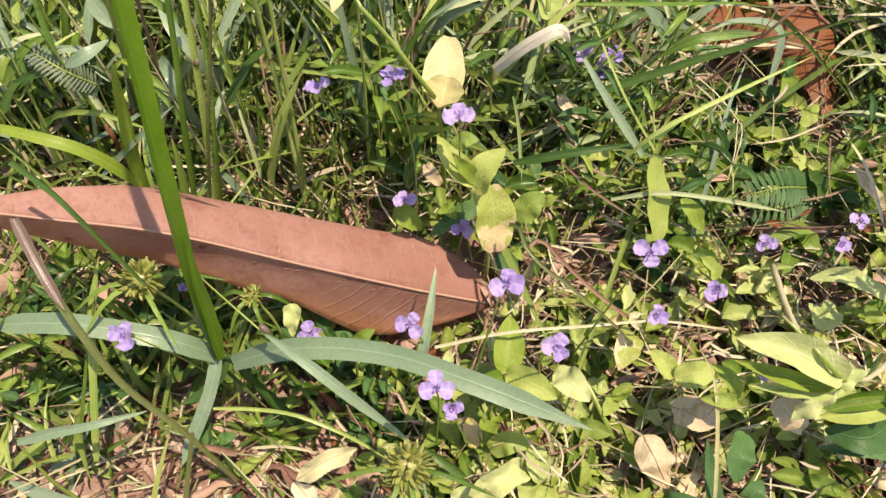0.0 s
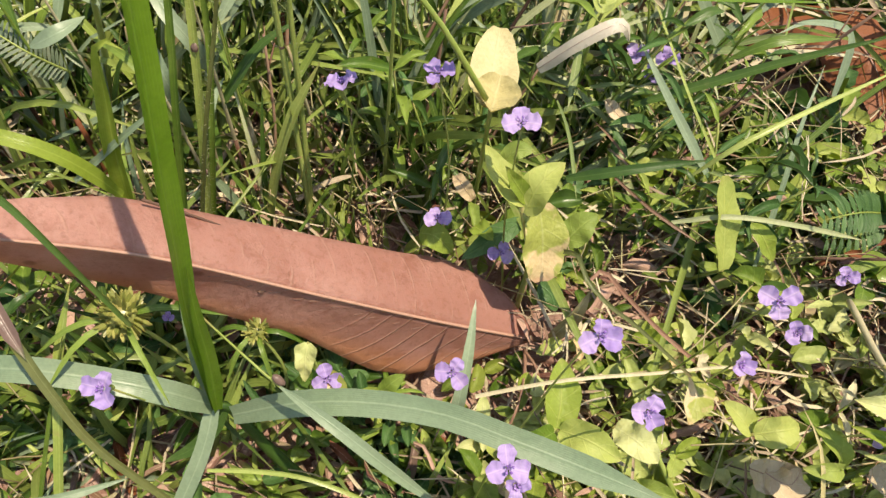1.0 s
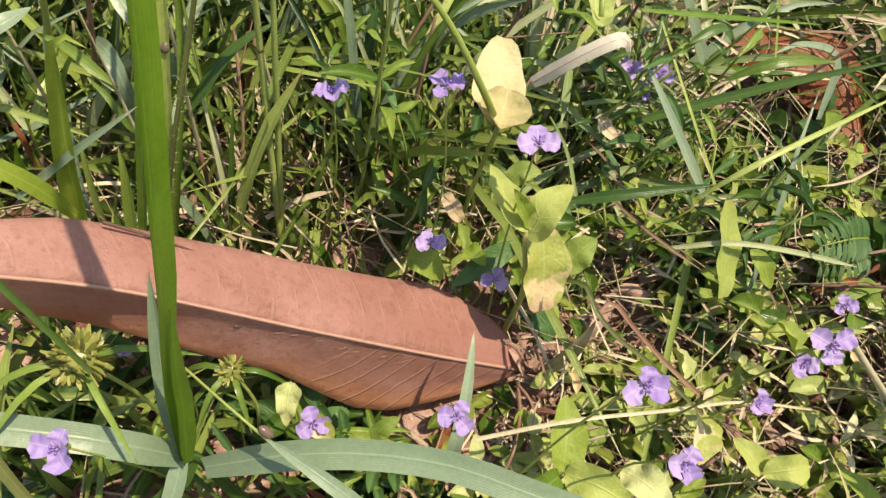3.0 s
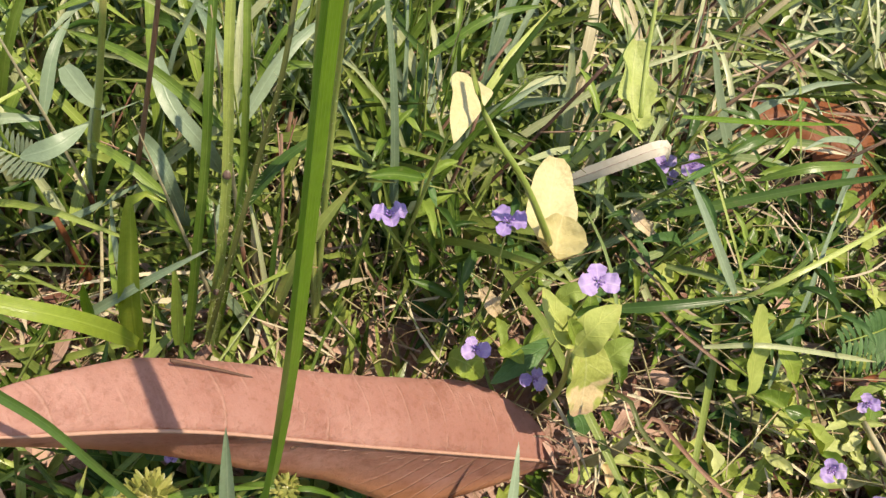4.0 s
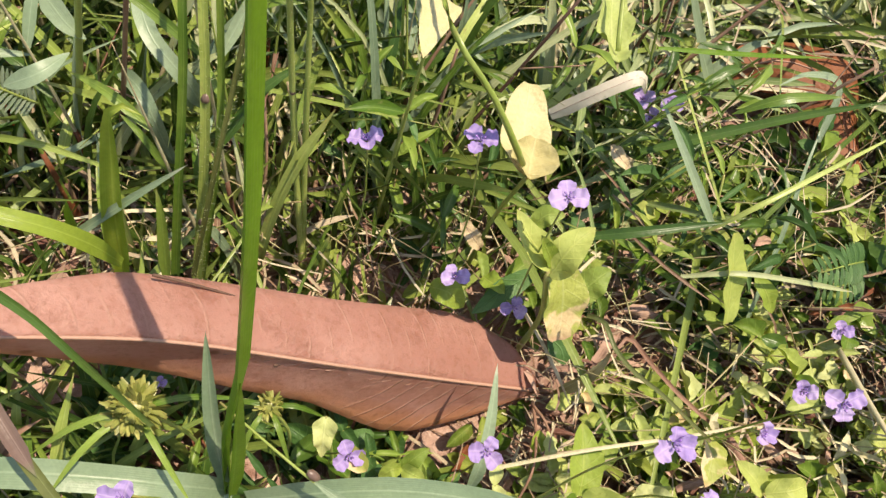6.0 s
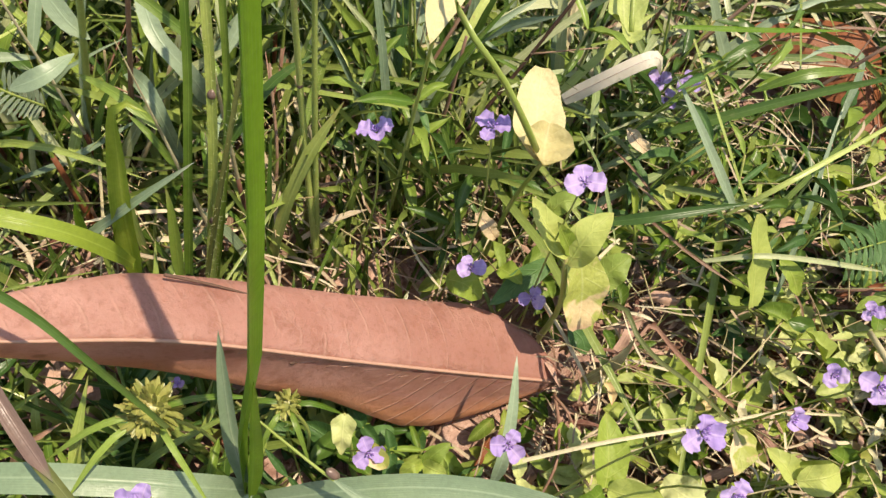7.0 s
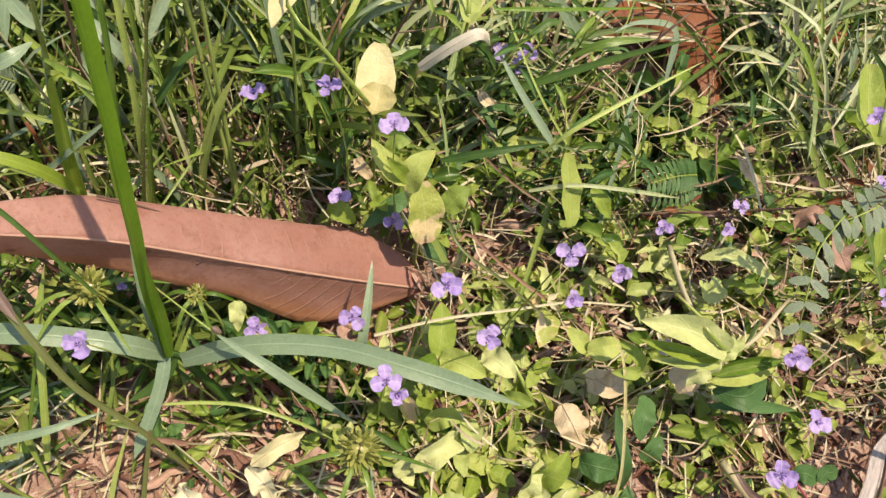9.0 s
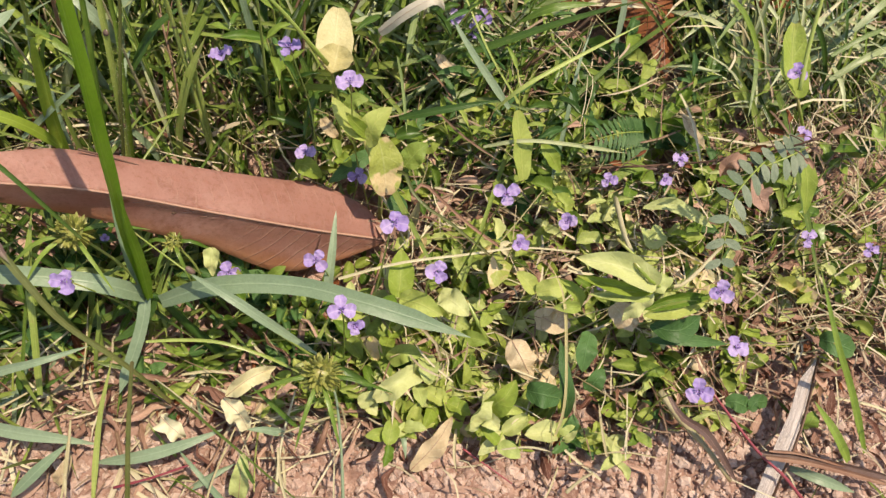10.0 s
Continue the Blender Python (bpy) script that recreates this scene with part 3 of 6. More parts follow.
for head, turn, size in (((0.0990, 0.1230, 0.0439), 20, 0.9), ((0.0724, 0.1068, 0.0564), 0, 0.8), ((0.1413, 0.1364, 0.0539), 0, 0.7), ((0.0075, 0.0708, 0.0693), 60, 0.7), ((0.1010, 0.0860, 0.0620), 0, 0.65), ((-0.0920, 0.1290, 0.0300), 0, 0.4), ((0.0720, 0.2250, 0.0570), 0, 1.0), ((0.0600, 0.2230, 0.0600), 40, 0.9), ((0.0680, 0.2250, 0.0480), 100, 0.85)):
    flower(head, turn, size, side=True)


# ---------------------------------------------------------------- grass with named blades
def grass_plant(base, label, blades, stems=(), name="grass_plant", group="", category="grass"):
    """blades: (points, width, material, shape, facing, fold); stems: (points, radius, material)."""
    ob = thing(name, base, label, category, group)
    for i, (pts, width, mat, shape, face, fold) in enumerate(blades):
        part("blade", ribbon(pts, width, shape, face, fold, 16, 5, 0.0002, seed=i), mat, ob)
    for i, (pts, radius, mat) in enumerate(stems):
        part("stem", tube(pts, radius, 14, 7, 0.45, 0.05, i), mat, ob)
    return ob


def hairs(stem_part, pts, radius, count, length, seed=0):
    """Fine pale hairs standing off a stem."""
    rr, line, out = random.Random(seed), spline(pts, count), []
    for i in range(1, count):
        tan = (line[i + 1] - line[i - 1]).normalized()
        a = rr.uniform(0, 6.283)
        x = tan.orthogonal().normalized()
        d = x * math.cos(a) + tan.cross(x) * math.sin(a)
        p = line[i] + d * radius * 0.8
        out.append(ribbon([p, p + d * length * rr.uniform(0.5, 1.2) + tan * length * 0.4], 0.00012, "stem", (0, -1, 0.3), 0.0, 1, 3, 0.00005))
    part("hairs", joined(out), M_PALEGRASS, stem_part, "fine pale hairs")


def nodes_on(ob, pts, radius, places):
    """Swollen brown joints on a grass stem."""
    line = spline(pts, 40)
    for s in places:
        i = int(s * 39)
        part("node", lump(line[i], (radius * 0.92, radius * 0.92, radius * 1.1), 5, 8, 0.08, i, line[i + 1] - line[i]), M_DUSK, ob, "swollen brown joint")


UP = (0.0, -0.5, 0.86)
NODE = Vector((-0.0695, 0.0965, 0.043))
grass_plant((-0.046, 0.090, 0.0), "grass plant with tall bright green blade and arching blue-green blades", [
    ([NODE, (-0.0685, 0.099, 0.062), (-0.066, 0.0995, 0.086), (-0.061, 0.1, 0.116), (-0.0588, 0.104, 0.138), (-0.0570, 0.110, 0.160), (-0.0555, 0.118, 0.188), (-0.0530, 0.130, 0.222), (-0.0495, 0.146, 0.258), (-0.045, 0.166, 0.292), (-0.040, 0.190, 0.318)], 0.0069, M_BRIGHT, "grass", (0.98, -0.20, 0.1), 0.16),
    ([(-0.0680, 0.0950, 0.0440), (-0.0650, 0.0980, 0.0700), (-0.0630, 0.0990, 0.0910), (-0.0610, 0.1010, 0.1090)], 0.0040, M_BRIGHT, "grass", (0.6, -0.6, 0.5), 0.30),
    ([NODE, (-0.078, 0.0945, 0.058), (-0.092, 0.095, 0.064), (-0.112, 0.096, 0.067), (-0.140, 0.098, 0.060)], 0.0064, M_GLAUC, "strap", (0.1, -0.35, 0.9), 0.10),
    ([(-0.064, 0.094, 0.043), (-0.045, 0.0925, 0.0575), (-0.027, 0.092, 0.0605), (-0.008, 0.089, 0.0615), (0.008, 0.083, 0.0625), (0.025, 0.0775, 0.060), (0.050, 0.070, 0.053)], 0.0068, M_GLAUC, "strap", (0.05, -0.5, 0.85), 0.08),
    ([NODE, (-0.0730, 0.0850, 0.0340), (-0.0830, 0.0670, 0.0180)], 0.0046, M_GLAUC, "strap", UP, 0.1),
    ([(-0.0670, 0.0970, 0.0400), (-0.0750, 0.0900, 0.0300), (-0.0860, 0.0860, 0.0240)], 0.0050, M_DEEP, "grass", UP, 0.1),
], [([(-0.0480, 0.0860, 0.0040), (-0.0580, 0.0920, 0.0220), (-0.0660, 0.0970, 0.0400), NODE], 0.0024, M_DEEP)])
budded = grass_plant((-0.02, 0.07, 0.0), "thin grass stem with a bud and a narrow blue-green blade", [
    ([(-0.0480, 0.0930, 0.0680), (-0.0340, 0.0840, 0.0660), (-0.0230, 0.0780, 0.0580), (-0.0050, 0.0700, 0.0400)], 0.0036, M_GLAUC, "lance", UP, 0.12),
], [([(-0.0060, 0.0800, 0.0020), (-0.0300, 0.0840, 0.0500), (-0.0480, 0.0930, 0.0680), (-0.0590, 0.1010, 0.0720), (-0.0690, 0.1090, 0.0740)], 0.0006, M_STEM)])
part("bud", lump((-0.0480, 0.0940, 0.0690), (0.0011, 0.0011, 0.0020), 6, 8, 0.08, 3, (-0.6, 0.3, 0.6)), M_DUSK, budded, "small pinkish closed bud")
grass_plant((-0.0160, 0.0740, 0.0000), "pale green bent grass stalk lying over the soil", [
    ([(-0.0700, 0.0810, 0.0360), (-0.0570, 0.0810, 0.0360), (-0.0420, 0.0790, 0.0360), (-0.0250, 0.0740, 0.0300), (-0.0120, 0.0690, 0.0200)], 0.0013, M_STEM, "strap", UP, 0.2)])
grass_plant((-0.0690, 0.0650, 0.0000), "coarse grass stem with a dull purple-grey sheath", [
    ([(-0.1140, 0.1130, 0.0980), (-0.1060, 0.1010, 0.0920), (-0.0990, 0.0910, 0.0850)], 0.0030, M_DUSK, "strap", (0.4, -0.6, 0.7), 0.25),
    ([(-0.1030, 0.0960, 0.0880), (-0.0960, 0.0870, 0.0780), (-0.0890, 0.0790, 0.0620), (-0.0750, 0.0710, 0.0400), (-0.0650, 0.0640, 0.0120)], 0.0024, M_OLIVE, "stem", (0.4, -0.6, 0.7), 0.25),
    ([(-0.1040, 0.1150, 0.1200), (-0.0970, 0.1120, 0.1120), (-0.0910, 0.1080, 0.1040), (-0.0860, 0.1050, 0.0920), (-0.0810, 0.1020, 0.0800)], 0.0018, M_DEEP, "stem", UP, 0.2),
])
grass_plant((-0.1200, 0.0720, 0.0000), "upright narrow green grass stem", [
    ([(-0.1100, 0.0670, 0.0220), (-0.1060, 0.0840, 0.0450), (-0.1040, 0.1000, 0.0620), (-0.0990, 0.1140, 0.0780)], 0.0026, M_STEM, "strap", UP, 0.2),
    ([(-0.1180, 0.0720, 0.0200), (-0.1080, 0.0900, 0.0500), (-0.1010, 0.1040, 0.0700)], 0.0014, M_GRASS, "grass", UP, 0.2)])
grass_plant((-0.1190, 0.0570, 0.0000), "blue-green grass blades lying on the soil", [
    ([(-0.1420, 0.0620, 0.0140), (-0.1170, 0.0540, 0.0200), (-0.1030, 0.0510, 0.0200), (-0.0900, 0.0490, 0.0140)], 0.0052, M_GLAUC, "lance", UP, 0.1),
    ([(-0.0910, 0.0430, 0.0100), (-0.0730, 0.0430, 0.0160), (-0.0570, 0.0460, 0.0180), (-0.0440, 0.0510, 0.0160)], 0.0048, M_GLAUC, "lance", UP, 0.1),
    ([(-0.1202, 0.0331, 0.0080), (-0.1086, 0.0411, 0.0160), (-0.0993, 0.0490, 0.0180)], 0.0044, M_GLAUC, "lance", UP, 0.15),
    ([(-0.1250, 0.0665, 0.0440), (-0.1116, 0.0679, 0.0500), (-0.0986, 0.0691, 0.0540), (-0.0844, 0.0753, 0.0500)], 0.0034, M_GLAUC, "grass", UP, 0.2)],
    [([(-0.1190, 0.0570, 0.0), (-0.1240, 0.0610, 0.0200), (-0.1250, 0.0665, 0.0440)], 0.0008, M_STEM), ([(-0.1190, 0.0570, 0.0), (-0.1205, 0.0440, 0.0040), (-0.1202, 0.0331, 0.0080)], 0.0007, M_STEM)])
grass_plant((-0.0870, 0.0290, 0.0000), "two upright olive grass stems rising from the soil", [
    ([(-0.0932, 0.0310, 0.0020), (-0.0881, 0.0469, 0.0200), (-0.0828, 0.0572, 0.0360), (-0.0747, 0.0694, 0.0550)], 0.0022, M_STEM, "grass", (0.1, -0.7, 0.7), 0.25),
    ([(-0.0806, 0.0296, 0.0020), (-0.0769, 0.0441, 0.0200), (-0.0733, 0.0566, 0.0360), (-0.0691, 0.0680, 0.0520)], 0.0020, M_OLIVE, "stem", (0.1, -0.7, 0.7), 0.25)])
grass_plant((-0.0550, 0.0880, 0.0000), "folded grey-green blade standing before the leaf", [
    ([(-0.0690, 0.0970, 0.0500), (-0.0710, 0.1060, 0.0660), (-0.0710, 0.1180, 0.0920)], 0.0040, M_GLAUC, "grass", UP, 0.3)])
grass_plant((-0.0030, 0.1070, 0.0000), "narrow green blade with a bleached white tip", [
    ([(-0.0030, 0.1000, 0.0220), (-0.0020, 0.1040, 0.0340), (-0.0000, 0.1140, 0.0420), (0.0020, 0.1290, 0.0480)], 0.0040, M_PALETIP, "grass", UP, 0.18)])


CLUMP = grass_plant((-0.085, 0.170, 0.0), "clump of tall upright green grass stems", [
    ([(-0.0910, 0.1600, 0.0370), (-0.0850, 0.1680, 0.0770), (-0.0810, 0.1760, 0.1050), (-0.0790, 0.1840, 0.1270), (-0.0770, 0.2000, 0.1490)], 0.0026, M_GRASS, "stem", UP, 0.3),
    ([(-0.0870, 0.1650, 0.0250), (-0.0800, 0.1720, 0.0720), (-0.0770, 0.1800, 0.1020), (-0.0760, 0.1880, 0.1240), (-0.0750, 0.2050, 0.1470)], 0.0030, M_STEM, "stem", UP, 0.25),
    ([(-0.0860, 0.1660, 0.0230), (-0.0770, 0.1720, 0.0720), (-0.0740, 0.1800, 0.0960), (-0.0720, 0.1860, 0.1260), (-0.0720, 0.2000, 0.1500)], 0.0022, M_GRASS, "stem", UP, 0.3),
    ([(-0.0860, 0.1600, 0.0360), (-0.0770, 0.1660, 0.0750), (-0.0690, 0.1760, 0.1070), (-0.0640, 0.1800, 0.1290), (-0.0610, 0.1900, 0.1490)], 0.0016, M_OLIVE, "stem", UP, 0.3),
    ([(-0.0940, 0.1600, 0.0350), (-0.0920, 0.1650, 0.0590), (-0.0920, 0.1680, 0.0700)], 0.0036, M_GRASS, "grass", UP, 0.2),
])
HAIRY = grass_plant((-0.053, 0.190, 0.0), "pair of hairy grey-green grass stems with a swollen base", [], [
    ([(-0.0550, 0.1780, -0.0020), (-0.0570, 0.1880, 0.0400), (-0.0580, 0.1930, 0.0780), (-0.0580, 0.1920, 0.1200), (-0.0570, 0.1800, 0.1600)], 0.0013, M_STEM),
    ([(-0.0550, 0.1780, -0.0020), (-0.0550, 0.1880, 0.0400), (-0.0540, 0.1920, 0.0860), (-0.0530, 0.1930, 0.1200), (-0.0520, 0.1820, 0.1600)], 0.0012, M_STEM)])
for ob, tops in ((HAIRY, (([(-0.0550, 0.1780, -0.0020), (-0.0570, 0.1880, 0.0400), (-0.0580, 0.1930, 0.0780), (-0.0580, 0.1920, 0.1200)], 0.0011), ([(-0.0550, 0.1780, -0.0020), (-0.0550, 0.1880, 0.0400), (-0.0540, 0.1920, 0.0860), (-0.0530, 0.1930, 0.1200)], 0.0010))),
                 (CLUMP, (([(-0.0870, 0.1650, 0.0250), (-0.0800, 0.1720, 0.0720), (-0.0770, 0.1800, 0.1020), (-0.0760, 0.1880, 0.1240)], 0.0013), ([(-0.0860, 0.1600, 0.0360), (-0.0770, 0.1660, 0.0750), (-0.0690, 0.1760, 0.1070), (-0.0640, 0.1800, 0.1290)], 0.0008)))):
    for k, (pts, r) in enumerate(tops):
        hairs(ob, pts, r, 170, 0.0011, k)
    nodes_on(ob, tops[0][0], tops[0][1], (0.30, 0.72))
grass_plant((-0.110, 0.175, 0.0), "bright yellow-green grass shoot with a broad side blade", [
    ([(-0.1000, 0.1500, 0.0540), (-0.0970, 0.1520, 0.0800), (-0.0945, 0.1550, 0.0970), (-0.0915, 0.1565, 0.1130), (-0.0880, 0.1565, 0.1150), (-0.0850, 0.1560, 0.1130)], 0.0056, M_LIMEBLADE, "grass", UP, 0.30),
    ([(-0.0955, 0.1435, 0.0730), (-0.0980, 0.1395, 0.0885), (-0.1030, 0.1370, 0.0990), (-0.1120, 0.1370, 0.1035), (-0.1260, 0.1390, 0.1060), (-0.1420, 0.1420, 0.1040)], 0.0044, M_LIMEBLADE, "grass", (0.35, -0.3, 0.9), 0.10),
    ([(-0.1110, 0.1500, 0.0700), (-0.0940, 0.1520, 0.0860), (-0.0780, 0.1540, 0.1000)], 0.0024, M_PALETIP, "grass", UP, 0.2),
    ([(-0.1070, 0.1500, 0.0730), (-0.1050, 0.1500, 0.0890)], 0.0030, M_BRIGHT, "grass", UP, 0.2),
])
grass_plant((-0.135, 0.215, 0.0), "old grass stems with brown nodes and blue-green bent blades", [
    ([(-0.1110, 0.2170, 0.0600), (-0.1020, 0.2030, 0.0680), (-0.0980, 0.1970, 0.0600), (-0.0980, 0.2030, 0.0300)], 0.0046, M_GLAUC, "strap", UP, 0.15),
    ([(-0.1030, 0.2240, 0.0850), (-0.0980, 0.2120, 0.0800), (-0.0900, 0.2070, 0.0700), (-0.0870, 0.2120, 0.0500)], 0.0050, M_GLAUC, "strap", UP, 0.12),
    ([(-0.1180, 0.2030, 0.1000), (-0.1140, 0.2000, 0.0940), (-0.1100, 0.1990, 0.0900)], 0.0056, M_GLAUC, "grass", UP, 0.1),
    ([(-0.1280, 0.1860, 0.0850), (-0.1190, 0.1860, 0.0900), (-0.1130, 0.1940, 0.0900)], 0.0050, M_GLAUC, "lance", UP, 0.1),
    ([(-0.1500, 0.1970, 0.0300), (-0.1300, 0.1990, 0.0400), (-0.1080, 0.2080, 0.0500)], 0.0022, M_GLAUC, "lance", UP, 0.1),
], [
    ([(-0.1400, 0.2110, -0.0000), (-0.1310, 0.2130, 0.0300), (-0.1200, 0.2080, 0.0650), (-0.1040, 0.1910, 0.1150), (-0.0970, 0.1870, 0.1400)], 0.0014, M_STEM),
    ([(-0.1260, 0.2210, -0.0000), (-0.1120, 0.2120, 0.0500), (-0.0920, 0.1870, 0.1200), (-0.0840, 0.1790, 0.1500)], 0.0010, M_FLAKE1)])
grass_plant((0.09, 0.19, 0.0), "long dark green grass blades stretched across the lawn", [
    ([(0.0590, 0.2060, 0.0520), (0.0780, 0.2060, 0.0620), (0.1040, 0.2060, 0.0750), (0.1310, 0.2030, 0.0900)], 0.0036, M_DEEP, "grass", (0.1, -0.4, 0.8), 0.2),
    ([(0.0290, 0.1640, 0.0620), (0.0450, 0.1630, 0.0680), (0.0700, 0.1650, 0.0720)], 0.0034, M_DEEP, "grass", UP, 0.2),
    ([(0.0700, 0.1690, 0.0600), (0.0800, 0.1700, 0.0740), (0.1020, 0.1800, 0.0800), (0.1360, 0.1970, 0.0840)], 0.0018, M_STEM, "grass", UP, 0.2),
    ([(0.0800, 0.1780, 0.0500), (0.0620, 0.1890, 0.0720), (0.0510, 0.2020, 0.0840)], 0.0036, M_GLAUC, "grass", UP, 0.15),
    ([(0.0850, 0.1810, 0.0500), (0.0690, 0.1900, 0.0720), (0.0560, 0.2110, 0.0900)], 0.0011, M_STEM, "stem", UP, 0.1),
    ([(0.1030, 0.1560, 0.0200), (0.1080, 0.1770, 0.0450), (0.1120, 0.1930, 0.0600), (0.1200, 0.2110, 0.0700)], 0.0022, M_GLAUC, "grass", UP, 0.15),
    ([(0.0520, 0.2180, 0.0880), (0.0820, 0.2210, 0.0860), (0.1220, 0.2300, 0.0800)], 0.0018, M_BRIGHT, "grass", UP, 0.1),
    ([(0.1090, 0.2570, 0.0340), (0.0900, 0.2550, 0.0600), (0.0650, 0.2430, 0.0950)], 0.0066, M_GLAUC, "strap", UP, 0.08),
    ([(0.1440, 0.2270, 0.0400), (0.1430, 0.2380, 0.0600), (0.1210, 0.2320, 0.0700), (0.1070, 0.2250, 0.0700)], 0.0034, M_GLAUC, "grass", UP, 0.1),
    ([(0.0850, 0.2100, 0.0700), (0.0980, 0.2090, 0.0800), (0.1200, 0.2120, 0.0800)], 0.0034, M_GRASS, "lance", UP, 0.1),
])
grass_plant((0.09, 0.15, 0.0), "pale arched grass blade over the small leaves", [
    ([(0.0670, 0.1610, 0.0450), (0.0830, 0.1590, 0.0520), (0.1050, 0.1580, 0.0500), (0.1340, 0.1600, 0.0400)], 0.0017, M_PALEGRASS, "strap", UP, 0.2)])
grass_plant((0.05, 0.10, 0.0), "green stem with a withered tip leaning over the small leaves", [
    ([(0.0270, 0.1400, 0.0580), (0.0300, 0.1360, 0.0620), (0.0320, 0.1290, 0.0610), (0.0380, 0.1230, 0.0580), (0.0470, 0.1180, 0.0540), (0.0630, 0.1070, 0.0460)], 0.0015, M_OLIVE, "stem", UP, 0.25),
    ([(0.0330, 0.1290, 0.0610), (0.0370, 0.1320, 0.0610), (0.0450, 0.1280, 0.0540), (0.0580, 0.1210, 0.0440), (0.0770, 0.1140, 0.0300)], 0.0013, M_FLAKE1, "strap", UP, 0.3),
    ([(0.0750, 0.1190, 0.0340), (0.0710, 0.1160, 0.0360), (0.0770, 0.1140, 0.0280)], 0.0030, M_STRAW, "lance", UP, 0.3),
    ([(0.0290, 0.1320, 0.0120), (0.0340, 0.1310, 0.0340), (0.0360, 0.1320, 0.0500)], 0.0050, M_STRAW, "lance", UP, 0.3)])
grass_plant((0.1040, 0.0640, 0.0000), "long pale straw stalk standing before the herbs", [
    ([(0.0850, 0.0340, 0.0040), (0.0890, 0.0480, 0.0260), (0.0870, 0.0680, 0.0500), (0.0850, 0.0820, 0.0620), (0.0810, 0.0920, 0.0660)], 0.0012, M_YELLOW, "strap", UP, 0.2)])
grass_plant((0.2300, 0.0260, 0.0000), "green grass blades on the bare soil", [
    ([(0.2270, 0.0250, 0.0040), (0.2110, 0.0470, 0.0300), (0.1970, 0.0620, 0.0500), (0.1860, 0.0860, 0.0700)], 0.0036, M_GRASS, "grass", UP, 0.2),
    ([(0.2180, 0.0220, 0.0040), (0.2090, 0.0330, 0.0140), (0.1990, 0.0450, 0.0220)], 0.0044, M_GRASS, "grass", UP, 0.2),
    ([(0.1870, 0.0220, 0.0060), (0.1970, 0.0150, 0.0120), (0.2130, 0.0090, 0.0080)], 0.0046, M_GLAUC, "lance", UP, 0.2)])
grass_plant((0.02, 0.10, 0.0), "thin creeping reddish straw runner over the leaves", [
    ([(0.0020, 0.1020, 0.0400), (0.0260, 0.1050, 0.0460), (0.0560, 0.1090, 0.0440), (0.0790, 0.1130, 0.0400), (0.1060, 0.1140, 0.0320)], 0.0012, M_STRAW, "stem", UP, 0.2)], name="runner")


# ---------------------------------------------------------------- broad-leaved herbs
def herb(base, label, leaves, stems=(), group="", name="herb"):
    """leaves: (points, width, material, shape, facing, fold)."""
    ob = thing(name, base, label, "plant", group)
    for i, (pts, width, mat, shape, face, fold) in enumerate(leaves):
        part("leaf", ribbon(pts, width, shape, face, fold, 16, 7, 0.00022, wave=0.2 if mat is M_PALE else 0.07, seed=i, ragged=0.012), mat, ob)
    for i, (pts, radius) in enumerate(stems):
        part("stem", tube(pts, radius, 9, 6, 0.7, 0.05, i), M_STEM, ob)
    return ob


CROWN = Vector((0.0140, 0.1500, 0.0660))
herb((0.022, 0.152, 0.0), "yellow-green herb with paired leaves and one fading blotched leaf", [
    ([(0.0160, 0.1520, 0.0660), (0.0070, 0.1530, 0.0760), (0.0020, 0.1590, 0.0820)], 0.0088, M_LIME, "ovate", (0.3, -0.5, 0.8), 0.16),
    ([(0.0150, 0.1490, 0.0640), (0.0180, 0.1520, 0.0740), (0.0250, 0.1570, 0.0780)], 0.0098, M_LIME, "ovate", (-0.3, -0.5, 0.8), 0.16),
    ([(0.0080, 0.1580, 0.0760), (0.0110, 0.1590, 0.0800), (0.0160, 0.1590, 0.0800)], 0.0056, M_HERB, "ovate", UP, 0.1),
    ([(0.0200, 0.1540, 0.0620), (0.0220, 0.1470, 0.0540), (0.0230, 0.1390, 0.0420)], 0.0150, M_VARIEG, "oblong", (0.25, -0.45, 0.8), 0.14),
    ([(0.0200, 0.1640, 0.0400), (0.0090, 0.1580, 0.0360), (-0.0010, 0.1510, 0.0340)], 0.0078, M_DGREEN, "lance", UP, 0.12),
    ([(0.0250, 0.1450, 0.0300), (0.0290, 0.1420, 0.0280), (0.0310, 0.1380, 0.0240)], 0.0080, M_DGREEN, "ovate", UP, 0.1),
    ([(0.0320, 0.1550, 0.0400), (0.0370, 0.1580, 0.0460), (0.0420, 0.1610, 0.0480)], 0.0100, M_HERB, "ovate", UP, 0.1),
    ([(-0.0150, 0.1570, 0.0400), (-0.0100, 0.1530, 0.0440), (-0.0040, 0.1520, 0.0360)], 0.0078, M_LIME, "ovate", UP, 0.1),
    ([(0.0160, 0.1520, 0.0660), (0.0100, 0.1500, 0.0780), (0.0070, 0.1500, 0.0840)], 0.0050, M_LIME, "ovate", UP, 0.2),
], [([(0.022, 0.152, 0.0), (0.021, 0.150, 0.035), tuple(CROWN)], 0.0012)])
